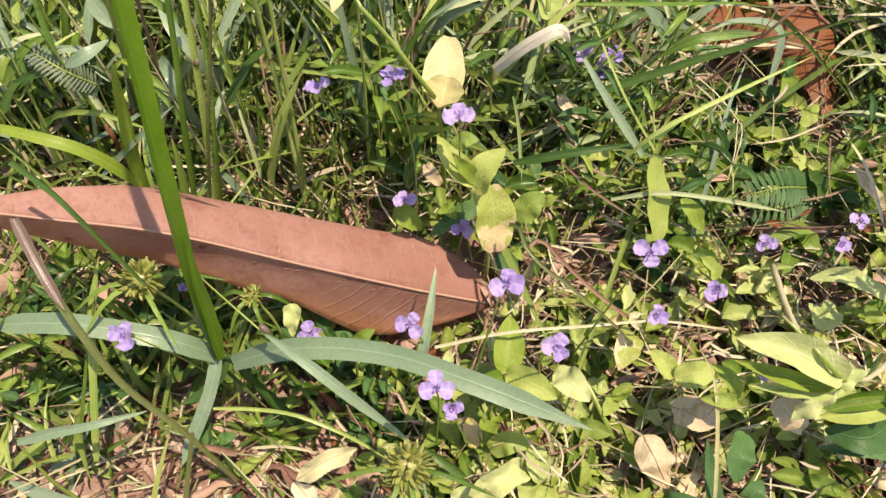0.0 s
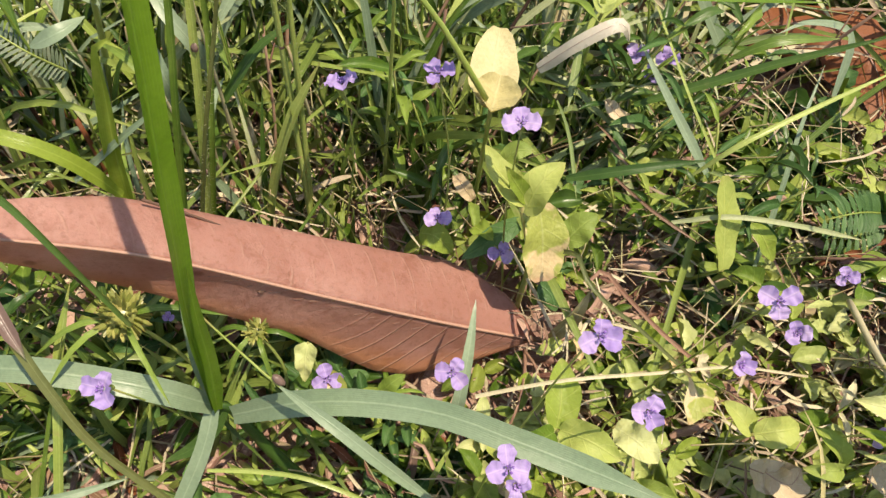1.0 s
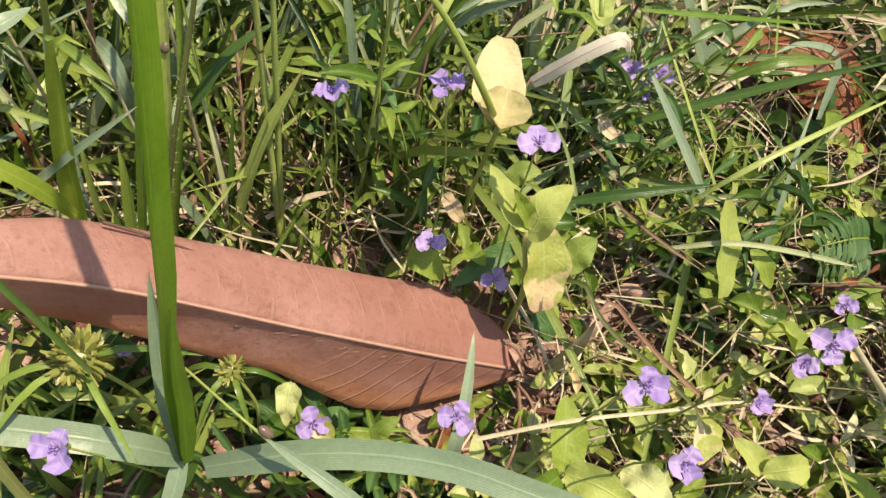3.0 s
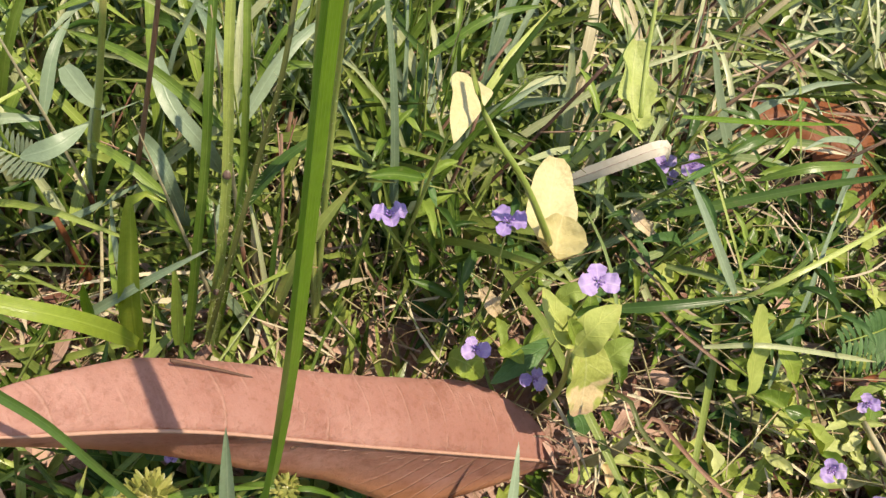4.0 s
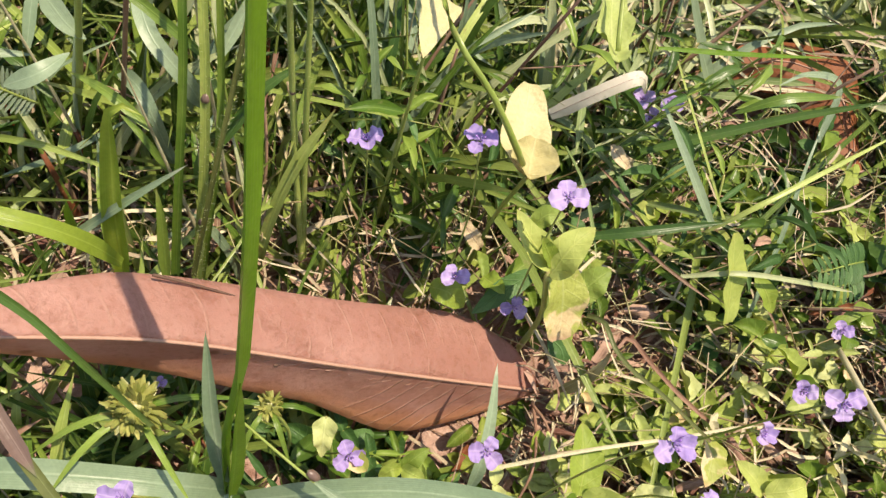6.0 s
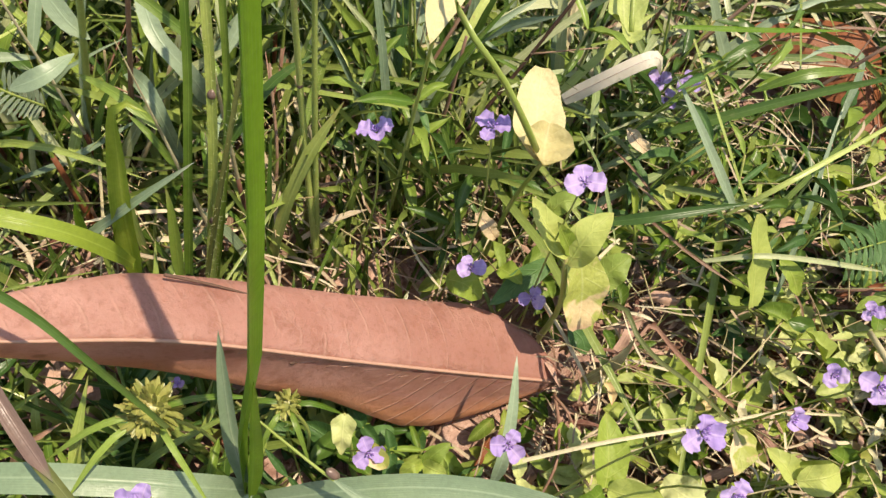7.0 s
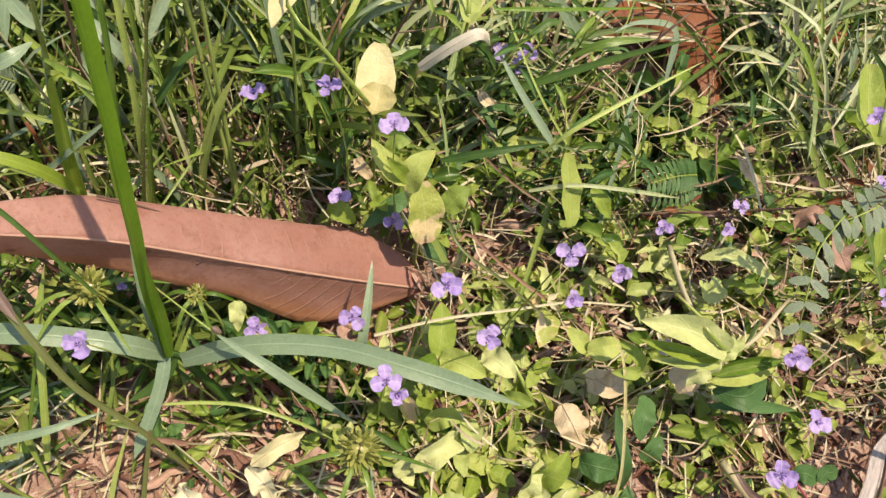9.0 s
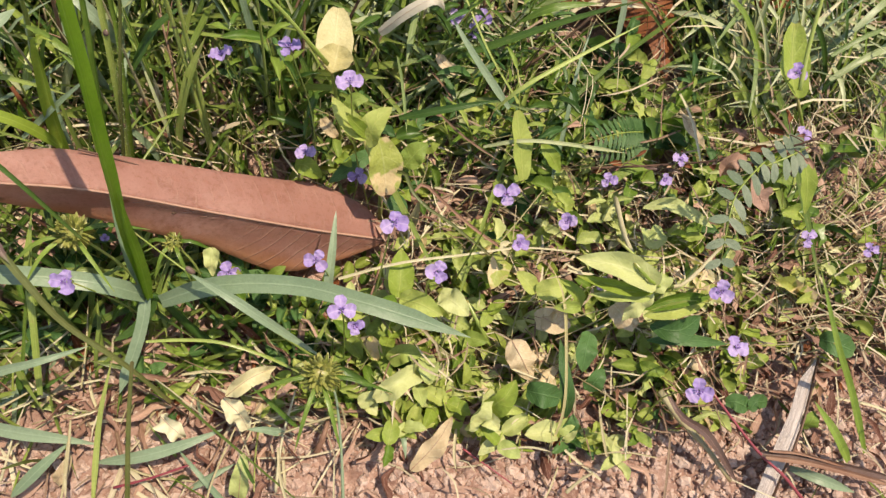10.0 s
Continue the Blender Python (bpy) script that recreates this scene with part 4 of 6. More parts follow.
herb((0.004, 0.182, 0.0), "withering pale yellow leaves hooded round a green stem", [
    ([(0.0024, 0.1625, 0.0925), (0.0028, 0.1700, 0.0895), (0.0040, 0.1800, 0.0905), (0.0056, 0.1915, 0.0950)], 0.0140, M_YELLOW, "oblong", (0.12, -0.25, 0.95), 0.12),
    ([(0.0024, 0.1605, 0.0935), (0.0030, 0.1640, 0.0920), (0.0042, 0.1690, 0.0925), (0.0052, 0.1730, 0.0945)], 0.0132, M_YELLOW, "oblong", (0.05, -0.3, 0.95), 0.30),
], [([(0.004, 0.182, 0.0), (0.004, 0.176, 0.05), (0.0024, 0.1625, 0.0920)], 0.0009),
    ([(0.0010, 0.1650, 0.0935), (-0.0040, 0.1640, 0.1035), (-0.0125, 0.1655, 0.1175), (-0.0220, 0.1700, 0.1280), (-0.0250, 0.1850, 0.1290)], 0.0009)])
herb((-0.03, 0.20, 0.0), "pale yellow pointed leaf on a thin stalk", [
    ([(-0.0235, 0.1880, 0.1235), (-0.0250, 0.1820, 0.1240), (-0.0270, 0.1755, 0.1235), (-0.0284, 0.1698, 0.1220)], 0.0104, M_YELLOW, "spade", (0.0, -0.7, 0.7), 0.12)],
    [([(-0.03, 0.20, 0.0), (-0.026, 0.196, 0.07), (-0.0235, 0.1880, 0.1235)], 0.0007)])
herb((0.045, 0.235, 0.0), "pale green cupped leaf round a grass stem", [
    ([(0.0425, 0.2195, 0.0795), (0.0435, 0.2310, 0.0765), (0.0450, 0.2440, 0.0785), (0.0465, 0.2560, 0.0835)], 0.0122, M_PALE, "oblong", (0.1, -0.25, 0.95), 0.26)],
    [([(0.045, 0.235, 0.0), (0.0440, 0.2290, 0.0600), (0.0425, 0.2200, 0.0790)], 0.0009), ([(0.0430, 0.2240, 0.0800), (0.0440, 0.2400, 0.0900), (0.0450, 0.2560, 0.1040)], 0.0010)])
herb((0.085, 0.165, 0.0), "upright oval green leaf with a pale edge", [
    ([(0.0850, 0.1490, 0.0360), (0.0830, 0.1590, 0.0480), (0.0800, 0.1690, 0.0600)], 0.0104, M_LIME, "oblong", (0.35, -0.4, 0.85), 0.14),
    ([(0.0930, 0.1610, 0.0460), (0.0970, 0.1570, 0.0440), (0.1030, 0.1530, 0.0360)], 0.0066, M_LIME, "lance", UP, 0.15),
    ([(0.1270, 0.1500, 0.0300), (0.1370, 0.1560, 0.0340), (0.1500, 0.1580, 0.0300)], 0.006, M_HERB, "ovate", UP, 0.1)],
    [([(0.085, 0.165, 0.0), (0.0850, 0.1490, 0.0360)], 0.0008)])
herb((0.105, 0.085, 0.0), "large crumpled yellow-green leaves on a leaning stalk", [
    ([(0.1180, 0.0800, 0.0700), (0.1040, 0.0850, 0.0770), (0.0870, 0.0895, 0.0775)], 0.0100, M_PALE, "ovate", (0.0, -0.4, 0.9), 0.42),
    ([(0.1170, 0.0785, 0.0680), (0.1040, 0.0800, 0.0710), (0.0880, 0.0850, 0.0720)], 0.0050, M_LIME, "lance", (0.1, -0.6, 0.8), 0.45),
    ([(0.1165, 0.0770, 0.0660), (0.1060, 0.0780, 0.0680), (0.0930, 0.0800, 0.0660)], 0.0042, M_PALE, "lance", (-0.1, -0.6, 0.8), 0.45),
    ([(0.0930, 0.0790, 0.0560), (0.0900, 0.0830, 0.0610), (0.0850, 0.0880, 0.0620)], 0.0050, M_LIME, "lance", (0.2, -0.5, 0.85), 0.35),
    ([(0.0930, 0.0790, 0.0560), (0.0880, 0.0780, 0.0590), (0.0820, 0.0790, 0.0570)], 0.0046, M_HERB, "lance", (0.0, -0.5, 0.85), 0.35),
    ([(0.1185, 0.0800, 0.0660), (0.1220, 0.0830, 0.0690), (0.1230, 0.0870, 0.0670)], 0.0058, M_PALE, "ovate", (0.2, -0.3, 0.9), 0.25),
    ([(0.1200, 0.0820, 0.0620), (0.1150, 0.0780, 0.0560), (0.1110, 0.0750, 0.0490)], 0.0068, M_PALE, "ovate", UP, 0.12),
    ([(0.1200, 0.0765, 0.0500), (0.1310, 0.0775, 0.0530), (0.1460, 0.0800, 0.0510)], 0.0066, M_LIME, "lance", (0.0, -0.5, 0.85), 0.5),
    ([(0.1200, 0.0785, 0.0520), (0.1310, 0.0805, 0.0550), (0.1480, 0.0820, 0.0530)], 0.0058, M_HERB, "lance", (0.2, -0.5, 0.85), 0.5),
    ([(0.1110, 0.0840, 0.0440), (0.1130, 0.0780, 0.0460), (0.1130, 0.0750, 0.0400)], 0.0095, M_CREAM, "ovate", UP, 0.1),
    ([(0.1380, 0.1330, 0.0360), (0.1500, 0.1320, 0.0400), (0.1710, 0.1240, 0.0320)], 0.0062, M_PALE, "lance", UP, 0.15),
    ([(0.1440, 0.1250, 0.0340), (0.1400, 0.1170, 0.0340), (0.1350, 0.1230, 0.0360)], 0.0080, M_PALE, "ovate", UP, 0.15),
], [([(0.105, 0.085, 0.0), (0.1370, 0.0910, 0.0400), (0.1180, 0.0800, 0.0700), (0.1060, 0.0870, 0.0800)], 0.0010), ([(0.1590, 0.1060, 0.0300), (0.1410, 0.0910, 0.0400), (0.1250, 0.0990, 0.0500), (0.1140, 0.1080, 0.0550)], 0.0009)])
herb((0.0270, 0.0960, 0.0000), "yellow-green herb with broad pale leaves by the dead leaf", [
    ([(0.0255, 0.0950, 0.0350), (0.0268, 0.1020, 0.0385), (0.0278, 0.1145, 0.0400)], 0.0104, M_LIME, "ovate", (0.1, -0.5, 0.85), 0.22),
    ([(0.0265, 0.0945, 0.0350), (0.0340, 0.0900, 0.0390), (0.0425, 0.0855, 0.0370)], 0.0094, M_LIME, "ovate", (0.0, -0.4, 0.9), 0.24),
    ([(0.0250, 0.0940, 0.0340), (0.0200, 0.0910, 0.0360), (0.0150, 0.0900, 0.0330)], 0.0070, M_HERB, "ovate", (0.0, -0.4, 0.9), 0.24),
    ([(0.0430, 0.0960, 0.0340), (0.0480, 0.0905, 0.0375), (0.0535, 0.0855, 0.0350)], 0.0094, M_PALE, "ovate", (0.1, -0.4, 0.9), 0.20),
], [([(0.0270, 0.0960, 0.0), (0.0262, 0.0945, 0.0345)], 0.0009), ([(0.0400, 0.0980, 0.0), (0.0430, 0.0960, 0.0340)], 0.0008)])
herb((-0.0420, 0.1100, 0.0000), "small pale green leaves with brown edges beside the dead leaf", [
    ([(-0.0455, 0.1135, 0.0480), (-0.0460, 0.1090, 0.0460), (-0.0462, 0.1050, 0.0400)], 0.0070, M_PALE, "spade", (0.0, -0.6, 0.8), 0.22),
    ([(-0.0400, 0.1060, 0.0430), (-0.0370, 0.1030, 0.0440), (-0.0345, 0.1010, 0.0410)], 0.0056, M_VARIEG, "ovate", (0.0, -0.5, 0.85), 0.2),
    ([(-0.0250, 0.1020, 0.0400), (-0.0215, 0.1040, 0.0440), (-0.0180, 0.1060, 0.0450)], 0.0048, M_HERB, "lance", (0.0, -0.5, 0.85), 0.25),
    ([(-0.0250, 0.1020, 0.0400), (-0.0225, 0.1000, 0.0420), (-0.0190, 0.0990, 0.0400)], 0.0046, M_HERB, "lance", (0.0, -0.5, 0.85), 0.25),
    ([(-0.0250, 0.1020, 0.0400), (-0.0280, 0.1010, 0.0420), (-0.0310, 0.1000, 0.0390)], 0.0044, M_LIME, "lance", (0.0, -0.5, 0.85), 0.25),
], [([(-0.0420, 0.1100, 0.0), (-0.0440, 0.1120, 0.0300), (-0.0455, 0.1135, 0.0480)], 0.0006), ([(-0.0420, 0.1100, 0.0), (-0.0400, 0.1060, 0.0430)], 0.0006), ([(-0.0280, 0.1040, 0.0), (-0.0250, 0.1020, 0.0400)], 0.0006)])
herb((0.0340, 0.0660, 0.0000), "broad folded pale green leaves at the soil edge", [
    ([(0.0327, 0.0683, 0.0220), (0.0239, 0.0623, 0.0280), (0.0148, 0.0575, 0.0220)], 0.0088, M_PALE, "oblong", (0.1, -0.4, 0.9), 0.42),
    ([(0.0358, 0.0736, 0.0220), (0.0363, 0.0669, 0.0260), (0.0367, 0.0618, 0.0220)], 0.0082, M_PALE, "ovate", (0.1, -0.4, 0.9), 0.22),
    ([(0.0216, 0.0732, 0.0200), (0.0271, 0.0745, 0.0260), (0.0352, 0.0740, 0.0240)], 0.0078, M_HERB, "ovate", (0.0, -0.4, 0.9), 0.25),
], [([(0.0340, 0.0660, 0.0), (0.0335, 0.0680, 0.0210)], 0.0008), ([(0.0340, 0.0660, 0.0), (0.0358, 0.0736, 0.0220)], 0.0007), ([(0.0260, 0.0720, 0.0), (0.0216, 0.0732, 0.0200)], 0.0006)])
herb((0.0540, 0.0480, 0.0000), "curled yellow-green leaves rising from the litter", [
    ([(0.0500, 0.0440, 0.0200), (0.0545, 0.0490, 0.0280), (0.0590, 0.0560, 0.0330)], 0.0072, M_PALE, "oblong", (0.5, -0.3, 0.8), 0.45),
    ([(0.0580, 0.0500, 0.0240), (0.0640, 0.0520, 0.0330), (0.0690, 0.0580, 0.0360)], 0.0092, M_LIME, "ovate", (-0.1, -0.5, 0.8), 0.35),
    ([(0.0560, 0.0480, 0.0220), (0.0590, 0.0450, 0.0260), (0.0625, 0.0420, 0.0230)], 0.0062, M_PALE, "ovate", (0.0, -0.4, 0.9), 0.35),
    ([(0.0580, 0.0500, 0.0240), (0.0660, 0.0490, 0.0270), (0.0730, 0.0480, 0.0240)], 0.0044, M_LIME, "lance", (0.0, -0.5, 0.8), 0.3),
], [([(0.0540, 0.0480, 0.0), (0.0560, 0.0485, 0.0150), (0.0580, 0.0500, 0.0240)], 0.0009), ([(0.0540, 0.0480, 0.0), (0.0500, 0.0440, 0.0200)], 0.0008)])
herb((0.0780, 0.1000, 0.0000), "low herb with rounded lime and cream leaves", [
    ([(0.0710, 0.1120, 0.0330), (0.0675, 0.1045, 0.0370), (0.0640, 0.0965, 0.0355)], 0.0100, M_VARIEG, "ovate", (0.1, -0.4, 0.9), 0.16),
    ([(0.0830, 0.0945, 0.0350), (0.0895, 0.0945, 0.0385), (0.0965, 0.0965, 0.0360)], 0.0088, M_LIME, "ovate", (0.0, -0.4, 0.9), 0.20),
    ([(0.0830, 0.0950, 0.0340), (0.0790, 0.0990, 0.0370), (0.0760, 0.1040, 0.0360)], 0.0070, M_LIME, "ovate", (0.1, -0.3, 0.9), 0.25),
], [([(0.0780, 0.1000, 0.0), (0.0800, 0.0970, 0.0200), (0.0830, 0.0945, 0.0350)], 0.0008)])
herb((0.1100, 0.0800, 0.0000), "dark green rounded leaves by the soil edge", [
    ([(0.0740, 0.0550, 0.0300), (0.0790, 0.0520, 0.0340), (0.0870, 0.0510, 0.0300)], 0.0100, M_DGREEN, "oblong", UP, 0.08),
    ([(0.1030, 0.0760, 0.0340), (0.0990, 0.0680, 0.0360), (0.0980, 0.0610, 0.0300)], 0.0090, M_DGREEN, "ovate", UP, 0.1),
    ([(0.0930, 0.0470, 0.0140), (0.0900, 0.0520, 0.0300), (0.0880, 0.0720, 0.0400)], 0.0060, M_DGREEN, "lance", UP, 0.1),
    ([(0.1020, 0.0560, 0.0200), (0.1050, 0.0590, 0.0260), (0.1090, 0.0630, 0.0260)], 0.0080, M_DGREEN, "ovate", UP, 0.1),
    ([(0.1280, 0.0770, 0.0360), (0.1380, 0.0730, 0.0400), (0.1510, 0.0800, 0.0360)], 0.0095, M_DGREEN, "lance", UP, 0.15),
    ([(0.1280, 0.0730, 0.0300), (0.1420, 0.0710, 0.0340), (0.1640, 0.0700, 0.0280)], 0.0050, M_DGREEN, "lance", UP, 0.15),
    ([(0.0930, 0.0420, 0.0100), (0.0950, 0.0440, 0.0140), (0.0960, 0.0480, 0.0160)], 0.0060, M_DGREEN, "ovate", UP, 0.1),
], [([(0.0960, 0.0440, 0.0000), (0.0910, 0.0520, 0.0280)], 0.0008)])
herb((0.2320, 0.0670, 0.0000), "round dark green clover-like leaves on the soil", [
    ([(0.2050, 0.0690, 0.0300), (0.2080, 0.0660, 0.0340), (0.2190, 0.0630, 0.0300)], 0.0105, M_DGREEN, "oblong", UP, 0.06),
    ([(0.1640, 0.0490, 0.0140), (0.1680, 0.0480, 0.0160), (0.1750, 0.0460, 0.0120)], 0.0080, M_DGREEN, "oblong", UP, 0.06),
    ([(0.1750, 0.0450, 0.0120), (0.1780, 0.0480, 0.0140), (0.1840, 0.0480, 0.0120)], 0.0070, M_DGREEN, "oblong", UP, 0.06),
    ([(0.1980, 0.0360, 0.0100), (0.1990, 0.0380, 0.0160), (0.2020, 0.0420, 0.0160)], 0.0080, M_HERB, "ovate", UP, 0.06),
], [([(0.2300, 0.0620, 0.0000), (0.2080, 0.0660, 0.0340)], 0.0007)])
herb((0.2240, 0.1600, 0.0000), "tall herb with pale hooded leaves among dry stems", [
    ([(0.1820, 0.1460, 0.0960), (0.1850, 0.1550, 0.0925), (0.1880, 0.1680, 0.0940), (0.1910, 0.1820, 0.0990)], 0.0116, M_LIME, "oblong", (-0.15, -0.3, 0.95), 0.26),
    ([(0.1990, 0.1410, 0.0680), (0.2040, 0.1310, 0.0580), (0.2070, 0.1220, 0.0460)], 0.0080, M_LIME, "lance", UP, 0.15)],
    [([(0.2240, 0.1600, 0.0000), (0.2020, 0.1440, 0.0640), (0.1820, 0.1465, 0.0955)], 0.0009), ([(0.1830, 0.1490, 0.0970), (0.1860, 0.1640, 0.1080), (0.1890, 0.1800, 0.1240)], 0.0010)])


# ---------------------------------------------------------------- compound leaves
def pinnate(points, count, length, width, mat, label, facing=UP):
    """A rachis with pairs of small leaflets, each of them a part."""
    base = Vector(points[0])
    ob = thing("compound_leaf", base, label, "leaf", "feathery leaves")
    part("rachis", tube(points, 0.00045, 10, 5, 0.6), M_STEM, ob)
    line, f = spline(points, count), Vector(facing)
    for i in range(1, count + 1):
        tan = (line[i] - line[i - 1]).normalized()
        side = tan.cross(f).normalized()
        ln = length * (0.6 + 0.4 * math.sin(math.pi * (i / (count + 1)) ** 0.8))
        for sgn in (-1, 1):
            d = (side * sgn + tan * 0.45).normalized()
            p = line[i]
            part("leaflet", ribbon([p, p + d * ln * 0.5 + f.normalized() * ln * 0.06, p + d * ln], width, "oblong", f, 0.06, 4, 3, 0.0001), mat, ob)
    return ob


pinnate([(0.1550, 0.1790, 0.0300), (0.1350, 0.1700, 0.0420), (0.1200, 0.1650, 0.0440)], 15, 0.0085, 0.0017, M_DGREEN, "dark green feathery compound leaf low in the grass")
pinnate([(0.1550, 0.1790, 0.0260), (0.1400, 0.1670, 0.0340), (0.1260, 0.1640, 0.0340)], 13, 0.0080, 0.0016, M_DGREEN, "dark green feathery compound leaf low in the grass")
pinnate([(-0.1310, 0.2020, 0.0600), (-0.1370, 0.1970, 0.0720), (-0.1470, 0.2000, 0.0780)], 17, 0.0064, 0.0011, M_MIMOSA, "pale grey-green feathery compound leaf among tall grass")
pinnate([(0.1670, 0.1240, 0.0900), (0.1460, 0.1060, 0.0940), (0.1400, 0.0950, 0.0920), (0.1400, 0.0850, 0.0800)], 7, 0.0088, 0.0032, M_MIMOSA, "grey-green compound leaf with oblong leaflets on a twig")
pinnate([(0.1870, 0.1300, 0.0860), (0.1710, 0.1210, 0.0920), (0.1610, 0.1180, 0.0900)], 6, 0.0088, 0.0032, M_MIMOSA, "grey-green compound leaf with oblong leaflets on a twig")


# ---------------------------------------------------------------- sedge heads
def sedge(top, radius, foot):
    h, f = Vector(top), Vector(foot)
    ob = thing("sedge", f, "sedge stem with a round spiky yellow-green seed head", "sedge", "spiky seed heads")
    part("stem", tube([f, f.lerp(h, 0.5) + Vector((0.003, 0, 0.003)), h], 0.0006, 8, 5, 0.8), M_STEM, ob)
    rr = random.Random(int(h.x * 9e4))
    head = part("seed_head", lump(h, (radius * 0.55,) * 3, 6, 9, 0.2, 1), M_SPIKE, ob, "dense ball of pointed yellow-green spikelets")
    count = 140 if radius > 0.006 else 80
    for k in range(count):
        z = 1 - 2 * (k + 0.5) / count
        a = 2.39996 * k
        d = Vector((math.sqrt(1 - z * z) * math.cos(a), math.sqrt(1 - z * z) * math.sin(a), z)) + Vector((rr.gauss(0, 0.12), rr.gauss(0, 0.12), rr.gauss(0, 0.12)))
        d.normalize()
        part("spikelet", ribbon([h + d * radius * 0.15, h + d * radius * 0.7, h + d * radius * rr.uniform(0.78, 1.0)], radius * 0.21, "oblong", d.orthogonal(), 0.3, 4, 3), M_SPIKE, head)
    for k in range(4):
        a = math.pi * (1.02 + 0.32 * k + rr.uniform(-0.1, 0.1))
        d = Vector((math.cos(a), math.sin(a), 0.0))
        part("bract", ribbon([h, h + d * radius * 1.5 + Vector((0, 0, 0.001)), h + d * radius * 3.2 - Vector((0, 0, 0.008))], 0.0016, "grass", UP, 0.2, 6, 3), M_GRASS, ob)


sedge((-0.0868, 0.1080, 0.0730), 0.0074, (-0.082, 0.116, 0.0))
sedge((-0.0042, 0.0558, 0.0640), 0.0080, (-0.002, 0.064, 0.0))
sedge((-0.0600, 0.1165, 0.0480), 0.0046, (-0.057, 0.114, 0.0))


# ---------------------------------------------------------------- dead leaves, straw, stick
def dead_leaf(points, width, mat, label, shape="ovate", facing=UP, fold=0.15, wave=0.20, name="dead_leaf", group="dead leaves on the ground"):
    base = Vector(points[0])
    ob = thing(name, base, label, "leaf", group)
    skin = part("leaf_blade", ribbon(points, width, shape, facing, fold, 14, 9, 0.00025, wave=wave, seed=int(base.x * 1e4) % 97), mat, ob)
    part("midrib", tube([Vector(p) + Vector(facing).normalized() * 0.0001 for p in points], width * 0.018, 12, 5, 0.4), M_RIB, skin, "thin tan midrib")
    return ob


dead_leaf([(0.1290, 0.2800, 0.0160), (0.1480, 0.2860, 0.0260), (0.1700, 0.2800, 0.0280), (0.1820, 0.2600, 0.0240), (0.1810, 0.2270, 0.0140)], 0.031, M_RUST, "curled rust-brown dead leaf half hidden in the grass", "lance", (0.05, -0.45, 0.88), -0.22)
dead_leaf([(0.2290, 0.2670, 0.0300), (0.2400, 0.2670, 0.0360), (0.2620, 0.2650, 0.0300)], 0.014, M_RUST, "small rust-brown dead leaf in the grass", "ovate", UP, -0.2)
dead_leaf([(0.0230, 0.2090, 0.0640), (0.0330, 0.2060, 0.0780), (0.0430, 0.2070, 0.0850), (0.0480, 0.2090, 0.0830), (0.0510, 0.2100, 0.0760)], 0.0047, M_BLEACH, "bleached dry blade bent over in the grass", "strap", UP, -0.12, 0.06)
dead_leaf([(0.0710, 0.0760, 0.0300), (0.0740, 0.0680, 0.0300), (0.0790, 0.0610, 0.0220)], 0.0115, M_CREAM, "cream-coloured dead leaf on the herbs", "ovate", UP, -0.15)
dead_leaf([(0.0280, 0.0320, 0.0060), (0.0380, 0.0400, 0.0140), (0.0450, 0.0490, 0.0200)], 0.0085, M_CREAM, "long pale dead leaf on the soil", "lance", UP, 0.2)
dead_leaf([(0.0820, 0.0860, 0.0300), (0.0860, 0.0830, 0.0340), (0.0970, 0.0850, 0.0280)], 0.0095, M_CREAM, "cream-coloured dead leaf on the herbs", "ovate", UP, 0.15)
dead_leaf([(-0.0410, 0.0600, 0.0300), (-0.0320, 0.0650, 0.0340), (-0.0230, 0.0710, 0.0280)], 0.0066, M_IVORY, "pale yellowish dead leaf on the soil", "lance", UP, 0.4, 0.35)
dead_leaf([(-0.0670, 0.0570, 0.0180), (-0.0620, 0.0520, 0.0200), (-0.0580, 0.0490, 0.0140)], 0.0070, M_IVORY, "small yellow dead leaf on the soil", "ovate", UP, 0.25, 0.4)
dead_leaf([(-0.0030, 0.1810, 0.0400), (-0.0010, 0.1750, 0.0420), (0.0030, 0.1740, 0.0360)], 0.0052, M_CREAM, "small pinkish dry leaf caught in the grass", "oblong", UP, 0.15)
dead_leaf([(0.0500, 0.2100, 0.0500), (0.0540, 0.2050, 0.0480), (0.0630, 0.2060, 0.0400)], 0.0050, M_CREAM, "small pale dry leaf caught in the grass", "ovate", UP, 0.15)
dead_leaf([(0.1710, 0.1890, 0.0340), (0.1730, 0.1750, 0.0360), (0.1820, 0.1700, 0.0280)], 0.0052, M_CREAM, "pale dry leaf strip in the litter", "lance", UP, 0.15)
dead_leaf([(0.1580, 0.1140, 0.0860), (0.1560, 0.1070, 0.0900), (0.1610, 0.1020, 0.0840)], 0.0080, M_FLAKE, "brown dry leaf scrap on a twig", "ovate", UP, 0.2)
dead_leaf([(0.1510, 0.1220, 0.0800), (0.1510, 0.1220, 0.0880), (0.1580, 0.1240, 0.0880)], 0.0070, M_FLAKE, "brown dry leaf scrap on a twig", "ovate", UP, 0.2)


